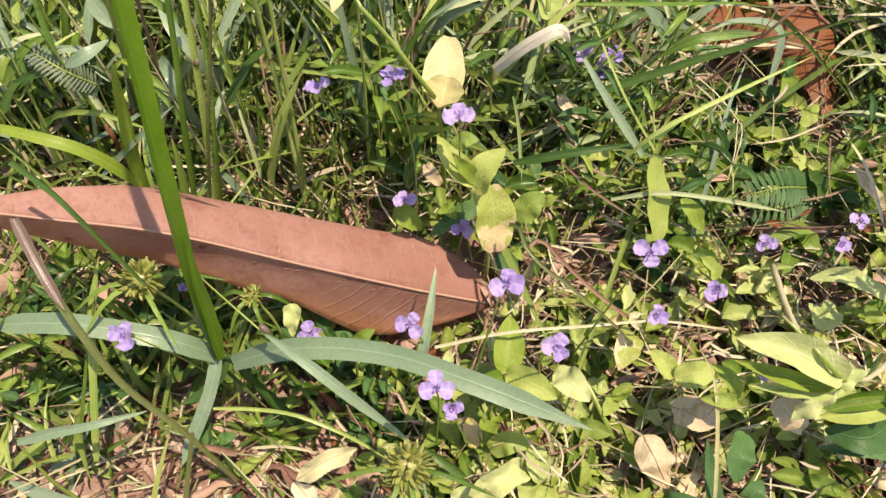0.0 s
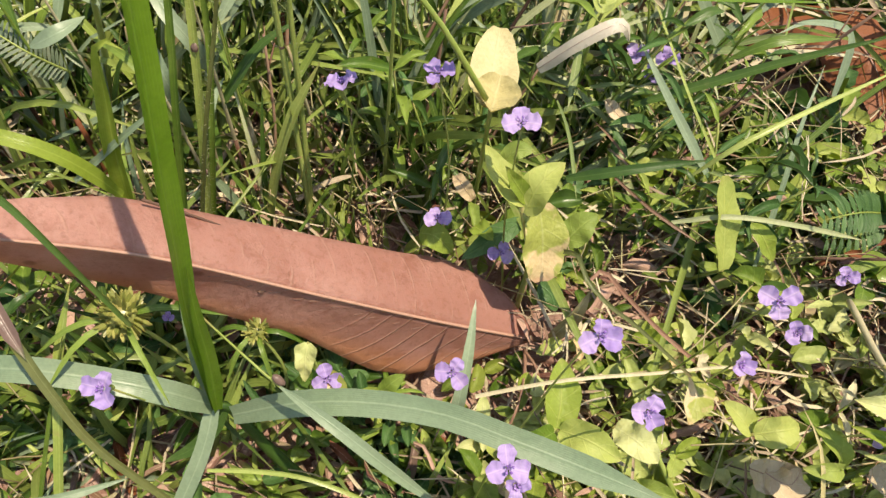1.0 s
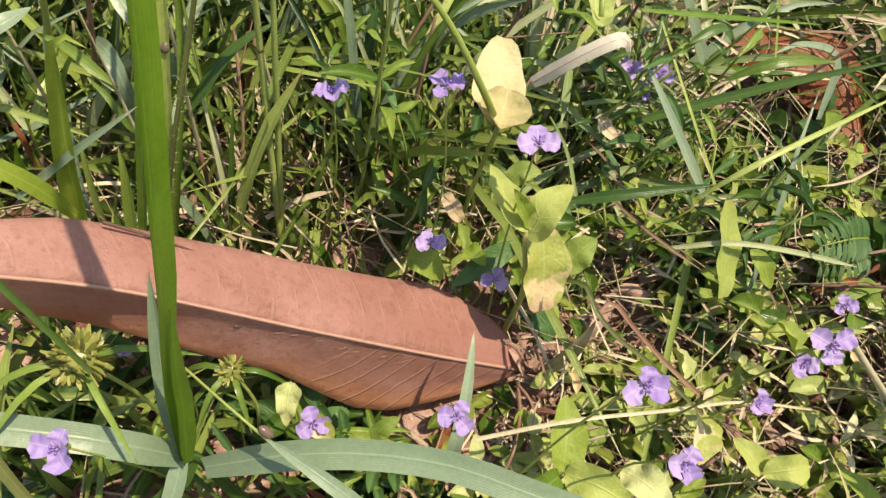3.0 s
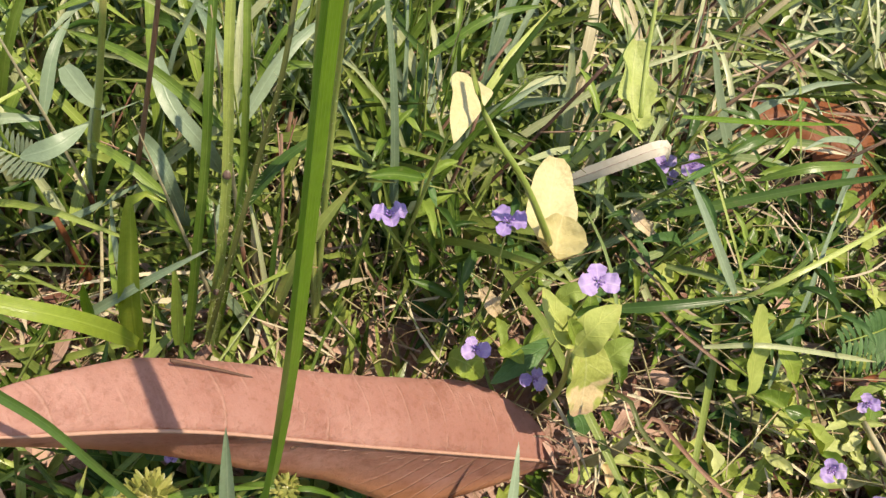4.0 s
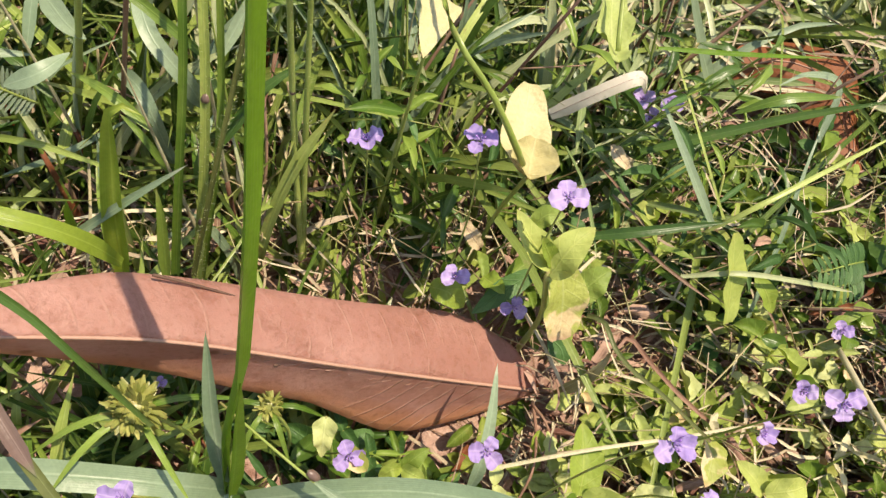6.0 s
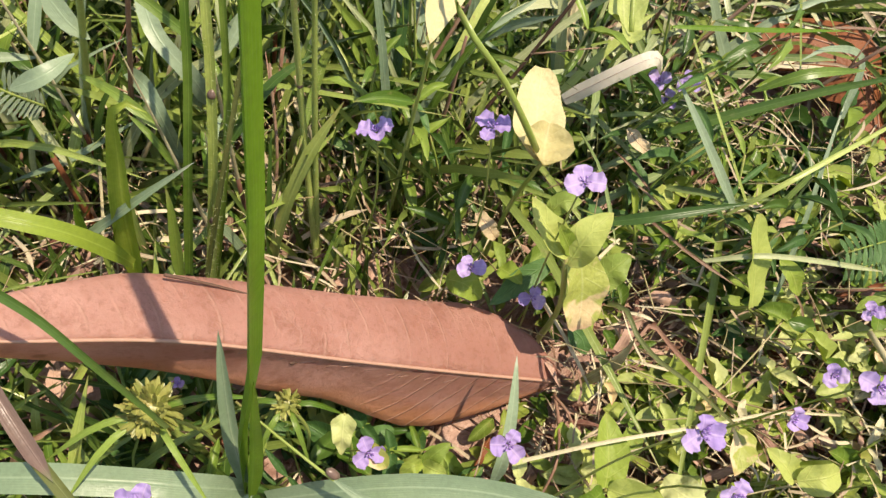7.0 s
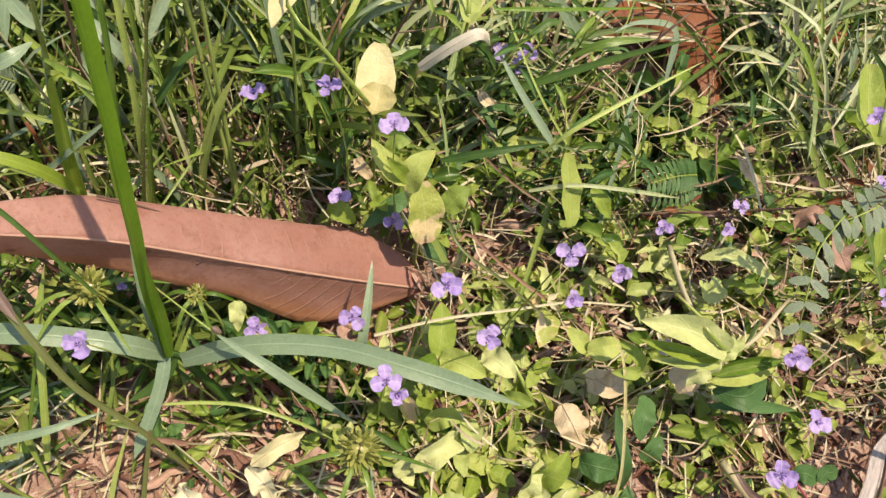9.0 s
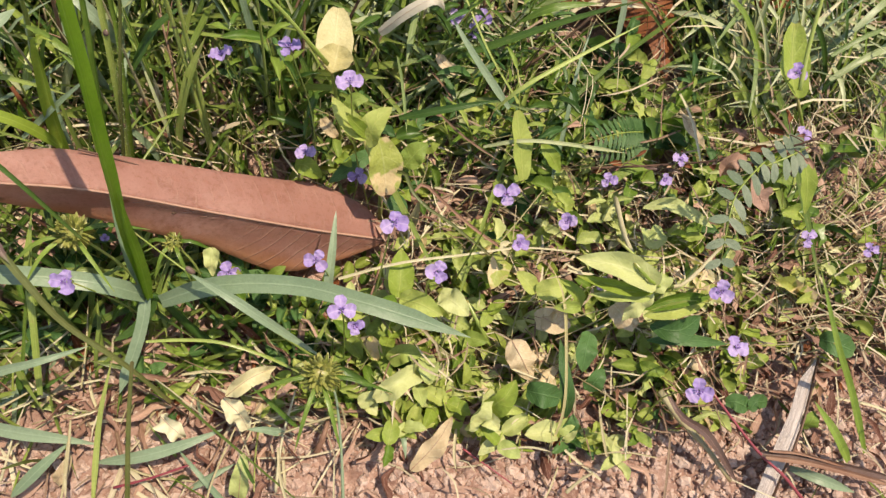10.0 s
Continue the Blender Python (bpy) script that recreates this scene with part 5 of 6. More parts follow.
def stick():
    a, b = Vector((0.2090, 0.0640, 0.0200)), Vector((0.1710, 0.0060, 0.0060))
    ob = thing("stick", b, "weathered grey-white piece of split wood on the soil", "stick")
    mid = a.lerp(b, 0.5) + Vector((0.001, 0, 0.002))
    part("wood", ribbon([b, mid, a], 0.0078, "strap", UP, -0.3, 12, 7, 0.0025, wave=0.05), M_WOOD, ob)
    part("splinter", ribbon([b + Vector((0.003, 0, 0.002)), mid + Vector((0.0018, 0, 0.0026)), a + Vector((0.0, 0, 0.001))], 0.0008, "lance", UP, -0.3, 8, 3, 0.001), M_STALK, ob, "dark split along the grain")


stick()
dead_leaf([(-0.1170, 0.0660, 0.0060), (-0.1080, 0.0740, 0.0100), (-0.0990, 0.0820, 0.0140)], 0.0013, M_STRAW, "straight pinkish dry straw on the soil", "strap", UP, 0.2, 0.0, "straw", "loose straws")


dead_leaf([(0.1310, 0.0510, 0.0300), (0.1360, 0.0410, 0.0280), (0.1480, 0.0340, 0.0220), (0.1640, 0.0160, 0.0060)], 0.0036, M_DUSK, "limp grey-brown withered leaf strip hanging to the soil", "lance", UP, 0.3)
dead_leaf([(-0.0390, 0.0270, 0.0040), (-0.0370, 0.0330, 0.0140), (-0.0350, 0.0410, 0.0200)], 0.0072, M_PALE, "yellow-green withering leaf on the soil", "ovate", UP, 0.15)
dead_leaf([(-0.0430, 0.0610, 0.0240), (-0.0370, 0.0550, 0.0200), (-0.0350, 0.0510, 0.0120)], 0.0075, M_IVORY, "torn pale yellow leaf on the soil", "ovate", UP, 0.3, 0.4)
dead_leaf([(0.0840, 0.0840, 0.0340), (0.0890, 0.0800, 0.0360), (0.0950, 0.0850, 0.0340)], 0.0085, M_CREAM, "cream-coloured dead leaf on the herbs", "ovate", UP, 0.2)
dead_leaf([(0.1140, 0.0850, 0.0360), (0.1180, 0.0810, 0.0360), (0.1250, 0.0790, 0.0300)], 0.0085, M_CREAM, "cream-coloured dead leaf on the herbs", "ovate", UP, 0.2)
dead_leaf([(0.0880, 0.0410, 0.0100), (0.0880, 0.0360, 0.0100), (0.0870, 0.0320, 0.0060)], 0.0032, M_RUST, "small pinkish dead leaf tip on the soil", "lance", UP, 0.3)
dead_leaf([(-0.1070, 0.0380, 0.0040), (-0.1020, 0.0410, 0.0100), (-0.1000, 0.0470, 0.0120)], 0.0050, M_CREAM, "small pale dead leaf on the soil", "ovate", UP, 0.3)


def twig(points, radius, mat, label, name="twig"):
    base = Vector(points[0])
    ob = thing(name, base, label, "twig", "thin stems over the litter")
    part("stem", tube(points, radius, 14, 6, 0.6, 0.12, 3), mat, ob)
    return ob


twig([(-0.0088, 0.0590, 0.0060), (0.0095, 0.0561, 0.0100), (0.0326, 0.0578, 0.0120), (0.0468, 0.0616, 0.0140)], 0.0007, M_FLAKE1, "thin brown dry stem along the soil edge")
twig([(0.1910, 0.0070, 0.0060), (0.1790, 0.0170, 0.0160), (0.1670, 0.0270, 0.0220), (0.1450, 0.0470, 0.0400)], 0.0008, M_CRIMSON, "thin crimson plant stem over the soil")
grass_plant((0.2410, 0.0130, 0.0000), "dry fibrous grey-brown stem lying over the stick", [
    ([(0.1690, 0.0260, 0.0210), (0.1920, 0.0220, 0.0190), (0.2340, 0.0120, 0.0100)], 0.0032, M_DUSK, "strap", UP, 0.5),
    ([(0.1700, 0.0240, 0.0220), (0.1910, 0.0200, 0.0200), (0.2320, 0.0090, 0.0110)], 0.0022, M_FLAKE1, "strap", (0.2, -0.4, 0.8), 0.5),
    ([(0.1710, 0.0260, 0.0240), (0.1860, 0.0240, 0.0220), (0.2080, 0.0180, 0.0160)], 0.0012, M_FLAKE1, "strap", UP, 0.4)], name="dry_stem")
# Dark strip laid on the leaf in place of shade in its folded edge.
twig([(-0.0854, 0.1353, 0.0832), (-0.0768, 0.1361, 0.0770), (-0.0680, 0.1366, 0.0702)], 0.00045, M_STALK, "thin dark strip standing in for the shaded fold at the large leaf's edge", "fold_shade")
spray = twig([(0.1190, 0.1560, 0.0340), (0.1490, 0.1530, 0.0400), (0.1700, 0.1420, 0.0600), (0.1710, 0.1280, 0.0860), (0.1810, 0.1240, 0.1000)], 0.0006, M_STALK, "thin reddish brown twig with dry side shoots over the litter")
SPRAY_LINE, SPRAY_RNG = spline([(0.1190, 0.1560, 0.0340), (0.1490, 0.1530, 0.0400), (0.1700, 0.1420, 0.0600), (0.1710, 0.1280, 0.0860), (0.1810, 0.1240, 0.1000)], 40), random.Random(12)
for k in range(26):
    p = SPRAY_LINE[SPRAY_RNG.randint(4, 40)]
    az, ln = SPRAY_RNG.uniform(0, 6.283), SPRAY_RNG.uniform(0.005, 0.014)
    d = Vector((math.cos(az), math.sin(az) * 0.6, SPRAY_RNG.uniform(-0.5, 0.7))).normalized() * ln
    shoot = part("side_shoot", tube([p, p + d * 0.5 + Vector((0, 0, 0.001)), p + d], 0.00028, 4, 5, 0.6), M_STALK, spray)
    part("scrap", ribbon([p + d * 0.8, p + d * 1.1, p + d * 1.4 - Vector((0, 0, 0.001))], SPRAY_RNG.uniform(0.0012, 0.0030), "ovate", (SPRAY_RNG.uniform(-0.5, 0.5), -0.5, 0.8), 0.5, 6, 5, 0.00015, wave=0.3, seed=k, ragged=0.12), SPRAY_RNG.choice((M_RUST, M_FLAKE1, M_DUSK)), shoot, "crumpled brown leaf scrap")
twig([(0.0215, 0.1285, 0.0150), (0.0200, 0.1180, 0.0200), (0.0165, 0.1050, 0.0240), (0.0120, 0.0960, 0.0160)], 0.0006, M_FLAKE1, "thin pinkish dry stem forking below the dead leaf")
twig([(0.0210, 0.1270, 0.0165), (0.0240, 0.1200, 0.0190), (0.0275, 0.1120, 0.0120)], 0.0006, M_FLAKE1, "thin pinkish dry stem forking below the dead leaf")
twig([(0.1330, 0.0540, 0.0200), (0.1400, 0.0420, 0.0180), (0.1500, 0.0310, 0.0140), (0.1610, 0.0180, 0.0060)], 0.0016, M_STRAW, "crooked dry brown stem by the soil")
twig([(0.0650, 0.0800, 0.0140), (0.0600, 0.0860, 0.0220), (0.0550, 0.0960, 0.0260)], 0.0012, M_STEM, "pale green creeping stem in the herbs")
twig([(0.1290, 0.1420, 0.0300), (0.1240, 0.1080, 0.0440), (0.1380, 0.0900, 0.0440), (0.1710, 0.1130, 0.0360)], 0.0012, M_STRAW, "pale forked dry stem in the herbs")
twig([(0.0010, 0.0200, 0.0040), (0.0010, 0.0390, 0.0140), (0.0000, 0.0560, 0.0240), (-0.0010, 0.0600, 0.0300)], 0.0007, M_GLAUC, "thin blue-green stem rising from the soil")
twig([(-0.0250, 0.0280, 0.0040), (-0.0220, 0.0460, 0.0120), (-0.0160, 0.0630, 0.0220)], 0.0007, M_STRAW, "thin pinkish dry stem leaning on the grass")
twig([(-0.0850, 0.0340, 0.0060), (-0.0700, 0.0360, 0.0100), (-0.0540, 0.0400, 0.0120)], 0.0006, M_CRIMSON, "crimson plant stem over the soil")
twig([(-0.0090, 0.0420, 0.0040), (-0.0060, 0.0470, 0.0100), (-0.0040, 0.0530, 0.0100)], 0.0016, M_FLAKE1, "short stub of brown stem in the soil")
twig([(-0.1250, 0.0390, 0.0080), (-0.1220, 0.0490, 0.0120), (-0.1210, 0.0560, 0.0140)], 0.0006, M_STRAW, "thin pinkish dry stem leaning on the grass")
twig([(0.0910, 0.0190, 0.0030), (0.0970, 0.0230, 0.0060), (0.1020, 0.0250, 0.0080)], 0.0009, M_STRAW, "short dry straw twig on the soil")
twig([(0.0500, 0.0390, 0.0060), (0.0610, 0.0300, 0.0060), (0.0690, 0.0240, 0.0040)], 0.0005, M_CRIMSON, "thin crimson plant stem over the soil")


# ---------------------------------------------------------------- the lawn
def pick(lo, hi):
    return RNG.uniform(lo, hi)


def near_leaf(x, y, pad=0.0):
    """Under the big leaf, where only low things stand."""
    s = (x + 0.128) / 0.148
    return -0.05 < s < 1.02 and 0.100 - pad < y < 0.150 + pad


def room(x, y):
    """How high plants may stand at a spot."""
    if near_leaf(x, y, 0.006):
        s = min(1, max(0, (x + 0.128) / 0.148))
        return max(0.006, (0.085 * (1 - s) + 0.008) * 0.75)
    if y < 0.105:
        return 0.030 if x < 0.06 else 0.034
    if y < 0.15:
        return 0.036
    return 0.05 + min(0.05, (y - 0.15) * 0.55)


def loose_blade(x, y, length, width, lean, az, mat_n=5, curve=0.35):
    z = ground_z(x, y) - 0.001
    d = Vector((math.cos(az), math.sin(az), 0))
    a = Vector((x, y, z))
    m = a + d * length * 0.5 * math.sin(lean) + Vector((0, 0, length * 0.5 * math.cos(lean)))
    l2 = lean + curve
    b = m + d * length * 0.5 * math.sin(l2) + Vector((0, 0, length * 0.5 * math.cos(l2)))
    b.z = max(b.z, z + 0.002)
    face = Vector((pick(-0.6, 0.6), -0.6, pick(0.3, 1.0)))
    return ribbon([a, m, b], width, RNG.choice(("grass", "strap", "grass")), face, pick(0.05, 0.25), mat_n, 3, 0.0001)


def under_leaf(x, y):
    """The green shaded strip below and before the big leaf."""
    return -0.17 < x < 0.0 and 0.076 < y < 0.15


def bare(x, y):
    """Bare soil before the ragged edge of the lawn."""
    edge = float(np.interp(x, (-0.20, -0.13, -0.09, -0.03, 0.02, 0.12, 0.17, 0.25), (0.085, 0.075, 0.066, 0.056, 0.056, 0.048, 0.060, 0.066)))
    return y < edge + 0.012 * noise.noise(Vector((x * 60, y * 60, 2)))


def lawn_density(x, y):
    if bare(x, y):
        return 0.02 if x > -0.03 else 0.06
    if under_leaf(x, y):
        return 1.0
    if y < 0.10:
        return 0.10 if x < 0.0 else 0.06
    if y < 0.18:
        return 0.55 if x < 0.0 else 0.10
    return 1.0 if x < 0.04 else 0.5


def blade_curve(x, y, length, lean, az, curve):
    z = ground_z(x, y) - 0.001
    d = Vector((math.cos(az), math.sin(az), 0))
    pts, p, a = [Vector((x, y, z))], Vector((x, y, z)), lean
    for k in range(4):
        p = p + d * (length / 4 * math.sin(a)) + Vector((0, 0, length / 4 * math.cos(a)))
        if p.z < z + 0.002:
            p.z = z + 0.002
        pts.append(p.copy())
        a += curve * (0.4 + 0.4 * k)
    return pts


def tuft(x, y, count, tall_to, spread, mats, label, wide=(0.0018, 0.0052)):
    """A grass tuft: blades fanning from one root."""
    ob = thing("grass_tuft", (x, y, ground_z(x, y)), label, "grass", "tufts of lawn grass")
    for k in range(count):
        lean = abs(RNG.gauss(spread, 0.25))
        pts = blade_curve(x + pick(-0.004, 0.004), y + pick(-0.004, 0.004), tall_to * pick(0.6, 1.15), min(1.2, lean), pick(0.2, 2.94) if x > -0.17 and 0.14 < y < (0.36 if x > 0 else 0.25) else pick(0, 6.283), pick(0.05, 0.5))
        part("blade", ribbon(pts, pick(*wide), RNG.choice(("grass", "grass", "strap")), (pick(-0.6, 0.6), -0.6, pick(0.2, 1.0)), pick(0.08, 0.25), 9, 5, 0.00015, twist=pick(-0.8, 0.8), seed=k), RNG.choice(mats), ob)
    return ob


def leafy_stem(x, y, tall_to, mats, label, size, lance=True):
    """An upright or creeping herb: a stem with leaves in pairs."""
    z0 = ground_z(x, y)
    foot = Vector((x, y, z0))
    tip = foot + Vector((pick(-0.3, 0.3), pick(-0.35, 0.15) if y > 0.2 else pick(-0.1, 0.25), 1.0)) * tall_to
    if not lance:
        az = pick(0, 6.283)
        tip = foot + Vector((math.cos(az) * 0.9, math.sin(az) * 0.9, 0.75)) * tall_to
    ob = thing("herb", foot, label, "plant", "leafy herbs in the lawn")
    line = spline([foot, foot.lerp(tip, 0.5) + Vector((pick(-1, 1), pick(-1, 1), 1)) * tall_to * 0.08, tip], 5)
    part("stem", tube(line, 0.0006, 6, 5, 0.7), M_STEM, ob)
    mat = RNG.choice(mats)
    az = pick(0, 6.283)
    for k in range(1, 6):
        for sgn in (0, math.pi):
            if RNG.random() < 0.12:
                continue
            a = az + sgn + k * 1.57 + pick(-0.3, 0.3)
            ln = size * pick(0.7, 1.15)
            d = Vector((math.cos(a), math.sin(a), pick(0.0, 0.55))).normalized() * ln
            p = line[k]
            q = p + d + Vector((0, 0, -ln * pick(0.0, 0.22)))
            q.z = max(q.z, z0 + 0.001)
            part("leaf", ribbon([p, p + d * 0.55 + Vector((0, 0, ln * 0.04)), q], ln * (pick(0.14, 0.24) if lance else pick(0.40, 0.66)), "lance" if lance else RNG.choice(("ovate", "ovate", "lance")), (pick(-0.15, 0.55), pick(-0.6, 0.1), 1.0), pick(0.15, 0.75), 9, 5, 0.00014, wave=0.14, seed=RNG.randint(0, 9999), ragged=0.03), mat if RNG.random() < 0.65 else RNG.choice(mats), ob)
    return ob


def straw_piece(x, y, lift, length, az, width):
    d = Vector((math.cos(az), math.sin(az), pick(-0.12, 0.2))) * length
    a = Vector((x, y, ground_z(x, y) + lift))
    b = a + d
    b.z = max(b.z, ground_z(b.x, b.y) + 0.002)
    m = a.lerp(b, 0.5) + Vector((pick(-1, 1), pick(-1, 1), pick(0, 1))) * length * 0.07
    return single("straw", ribbon([a, m, b], width, "strap", (pick(-0.5, 0.5), -0.4, 0.9), pick(0.1, 0.4), 8, 5, 0.0002, twist=pick(-1, 1)), M_STRAW, a, "dry bleached straw stalk lying in the grass", "straw", "loose straws")


RUSTY = Vector((0.1600, 0.2690, 0.0200))


def hides_rust(x, y, wide=1.0):
    return ((x - RUSTY.x) / 0.036) ** 2 + ((y - RUSTY.y + 0.014) / 0.044) ** 2 < wide ** 2


def low_growth(x, y, wide=1.0):
    """A strip of short plants that runs up to the rusty leaf."""
    along = max(0.0, min(1.0, ((RUSTY.x - x) * 0.62 + (RUSTY.y - y) * 0.78) / 0.072))
    return math.hypot(x - RUSTY.x + 0.045 * along, y - RUSTY.y + 0.056 * along) < 0.026 * wide


def build_plants():
    back, hay = (M_GRASS, M_GLAUC, M_GLAUC, M_DEEP, M_GRASS, M_PALEGRASS, M_STEM, M_DEEP), (M_GRASS, M_GLAUC, M_PALEGRASS, M_GRASS, M_DEEP, M_STEM, M_STRAW)
    done = 0
    while done < 62:
        x, y = pick(-0.25, 0.05), pick(0.165, 0.44)
        if x > -0.07 and y < 0.20:
            continue
        tuft(x, y, RNG.randint(6, 8), room(x, y) * pick(0.8, 1.35) + (0.02 if y > 0.19 else 0), 0.22, back, "tuft of upright green lawn grass", (0.0014, 0.0042))
        done += 1
    for k in range(34):
        x, y = pick(-0.22, -0.015), pick(0.175, 0.36)
        if x > -0.06 and y < 0.22:
            continue
        ob = thing("grass_clump", (x, y, ground_z(x, y)), "clump of upright grass stems, reddish at the base", "grass", "upright grass stems")
        for c in range(RNG.randint(3, 5)):
            a = Vector((x + pick(-0.008, 0.008), y + pick(-0.008, 0.008), ground_z(x, y)))
            h = pick(0.07, 0.15)
            b = a + Vector((pick(-0.14, 0.14), pick(-0.05, 0.16), 1.0)) * h
            m = a.lerp(b, 0.35) + Vector((pick(-0.003, 0.003), 0, 0))
            culm = part("stem", tube([a, m, b], pick(0.0005, 0.0011), 9, 6, 0.12, 0.06, c), RNG.choice((M_STEM, M_STEM, M_GRASS, M_STRAW)), ob)
            part("sheath", tube([a, a.lerp(m, 0.5), m], pick(0.0010, 0.0015), 5, 6, 0.6, 0.1, c), RNG.choice((M_RUST, M_STRAW, M_FLAKE1, M_FLAKE1)), culm, "dry reddish brown sheath")
            for q in range(2):
                w = m.lerp(b, pick(0.1, 0.7))
                az = pick(0, 6.283)
                d = Vector((math.cos(az), abs(math.sin(az)) if y < 0.25 else math.sin(az), pick(0.3, 1.1))).normalized() * pick(0.02, 0.05)
                part("blade", ribbon([w, w + d * 0.5, w + d + Vector((0, 0, -0.25 * d.length))], pick(0.0020, 0.0044), "grass", (pick(-0.5, 0.5), -0.6, 0.8), 0.15, 8, 5, 0.00015, twist=pick(-0.6, 0.6)), RNG.choice(back), culm)
        done += 1
    done = 0
    while done < 60:
        x, y = pick(0.03, 0.40), pick(0.165, 0.46)
        if (x < 0.2 and y < 0.19) or hides_rust(x, y, 1.3) or low_growth(x, y, 1.2):
            continue
        tuft(x, y, RNG.randint(6, 8), room(x, y) * pick(0.8, 1.4), 0.45, hay, "tuft of pale green and straw-coloured grass", (0.0012, 0.0032) if y < 0.26 else (0.0018, 0.0052))
        done += 1
    for k in range(60):
        x, y = pick(0.03, 0.42), pick(0.22, 0.50)
        if hides_rust(x, y, 1.35) or low_growth(x, y, 1.3):
            continue
        tuft(x, y, RNG.randint(6, 8), pick(0.07, 0.11), 0.5, (M_PALEGRASS, M_PALEGRASS, M_GLAUC, M_STRAW), "tuft of sun-bleached pale grass")
    for k in range(22):
        x, y = pick(0.04, 0.32), pick(0.31, 0.46)
        tuft(x, y, RNG.randint(5, 7), pick(0.08, 0.12), 0.4, (M_GLAUC, M_GLAUC, M_PALEGRASS, M_GRASS), "tuft of tall blue-green grass blades", (0.0028, 0.0060))
    for k in range(15):
        x, y = pick(-0.17, -0.01), pick(0.01, 0.10)
        if bare(x, y) and k % 4:
            y = pick(0.07, 0.10)
        if x > -0.07 and y > 0.08:
            x = pick(-0.17, -0.07)
        tuft(x, y, RNG.randint(4, 6), pick(0.022, 0.04), 0.8, back, "low tuft of green grass on the soil", (0.0014, 0.003))
    for k in range(22):
        x, y = pick(-0.21, -0.095), pick(0.105, 0.155)
        tuft(x, y, RNG.randint(5, 7), pick(0.03, 0.055), 0.4, (M_DEEP, M_DEEP, M_GRASS, M_STEM, M_FLAKE1), "low tuft of dark green grass by the dead leaf", (0.0016, 0.0036))
    for k in range(26):
        x, y = pick(-0.17, 0.01), pick(0.05, 0.098)
        if x > -0.07 and y > 0.078:
            y = pick(0.05, 0.078)
        ob = thing("grass_plant", (x, y, ground_z(x, y)), "thin bent grass stem leaning over the soil edge", "grass", "stems at the soil edge")
        a, ln, az = Vector((x, y, ground_z(x, y))), pick(0.022, 0.05), pick(0, 6.283)
        b = a + Vector((math.cos(az) * 0.9, math.sin(az) * 0.7, pick(0.25, 0.8))) * ln
        m = a.lerp(b, 0.5) + Vector((pick(-1, 1), pick(-1, 1), 1.2)) * ln * 0.12
        part("stem", tube([a, m, b], pick(0.0004, 0.0008), 8, 5, 0.5, 0.08, k), RNG.choice((M_STEM, M_STRAW, M_GRASS, M_STRAW, M_FLAKE1)), ob)
        for q in range(RNG.randint(0, 2)):
            w, az = m.lerp(b, pick(0.0, 0.9)), pick(0, 6.283)
            d = Vector((math.cos(az), math.sin(az), pick(0.0, 0.8))).normalized() * pick(0.012, 0.026)
            part("blade", ribbon([w, w + d * 0.5 + Vector((0, 0, 0.002)), w + d], pick(0.0014, 0.0034), "grass", (pick(-0.7, 0.7), -0.5, 0.8), 0.25, 8, 5, 0.00015, twist=pick(-0.8, 0.8)), RNG.choice((M_GRASS, M_DEEP, M_DEEP, M_GLAUC, M_STEM, M_FLAKE1)), ob)
    for k in range(14):
        x, y = pick(0.16, 0.34), pick(0.065, 0.15)
        tuft(x, y, RNG.randint(4, 6), pick(0.025, 0.05), 0.7, (M_GRASS, M_DEEP, M_FLAKE1, M_STEM), "low tuft of green and brown grass", (0.0012, 0.003))
    for k in range(34):
        x, y = pick(-0.05, 0.12), pick(0.165, 0.26)
        if (x < 0.06 and y < 0.182) or low_growth(x, y):
            continue
        leafy_stem(x, y, room(x, y) * pick(0.6, 1.0), (M_DEEP, M_DEEP, M_GRASS, M_DGREEN), "upright herb with narrow green leaves", pick(0.012, 0.019))
    for k in range(48):
        x, y = pick(0.035, 0.23), pick(0.165, 0.250)
        if hides_rust(x, y):
            continue
        leafy_stem(x, y, pick(0.014, 0.024) if low_growth(x, y, 1.1) else pick(0.030, 0.055), (M_GRASS, M_HERB, M_DGREEN, M_HERB, M_DEEP, M_LIME), "leafy green herb between the grass blades", pick(0.010, 0.016), k % 3 == 0)
    for k in range(30):
        along, off = pick(0.35, 1.25), pick(-0.026, 0.026)
        x, y = RUSTY.x - 0.045 * along + off * 0.78, RUSTY.y - 0.056 * along - off * 0.62
        leafy_stem(x, y, pick(0.014, 0.026), (M_DEEP, M_GRASS, M_DGREEN, M_HERB, M_GRASS), "short green herb in front of the rusty leaf", pick(0.009, 0.015), k % 2 == 0)
    for k in range(92):
        x, y = (pick(-0.005, 0.19), pick(0.062, 0.150)) if k < 54 else (pick(0.0, 0.165), pick(0.054, 0.125))
        if x < 0.05 and y > 0.088:
            y = pick(0.062, 0.088)
        leafy_stem(x, y, pick(0.016, 0.032) if y > 0.072 else pick(0.012, 0.022), (M_HERB, M_LIME, M_PALE, M_LIME, M_PALE, M_HERB, M_VARIEG, M_LIME), "creeping herb with small oval yellow-green leaves", pick(0.0065, 0.0130), False)
    for k in range(16):
        x, y = pick(0.012, 0.080), pick(0.056, 0.084)
        leafy_stem(x, y, pick(0.016, 0.028), (M_LIME, M_LIME, M_PALE, M_HERB, M_LIME), "creeping herb with broad yellow-green leaves at the soil edge", pick(0.0095, 0.0140), False)
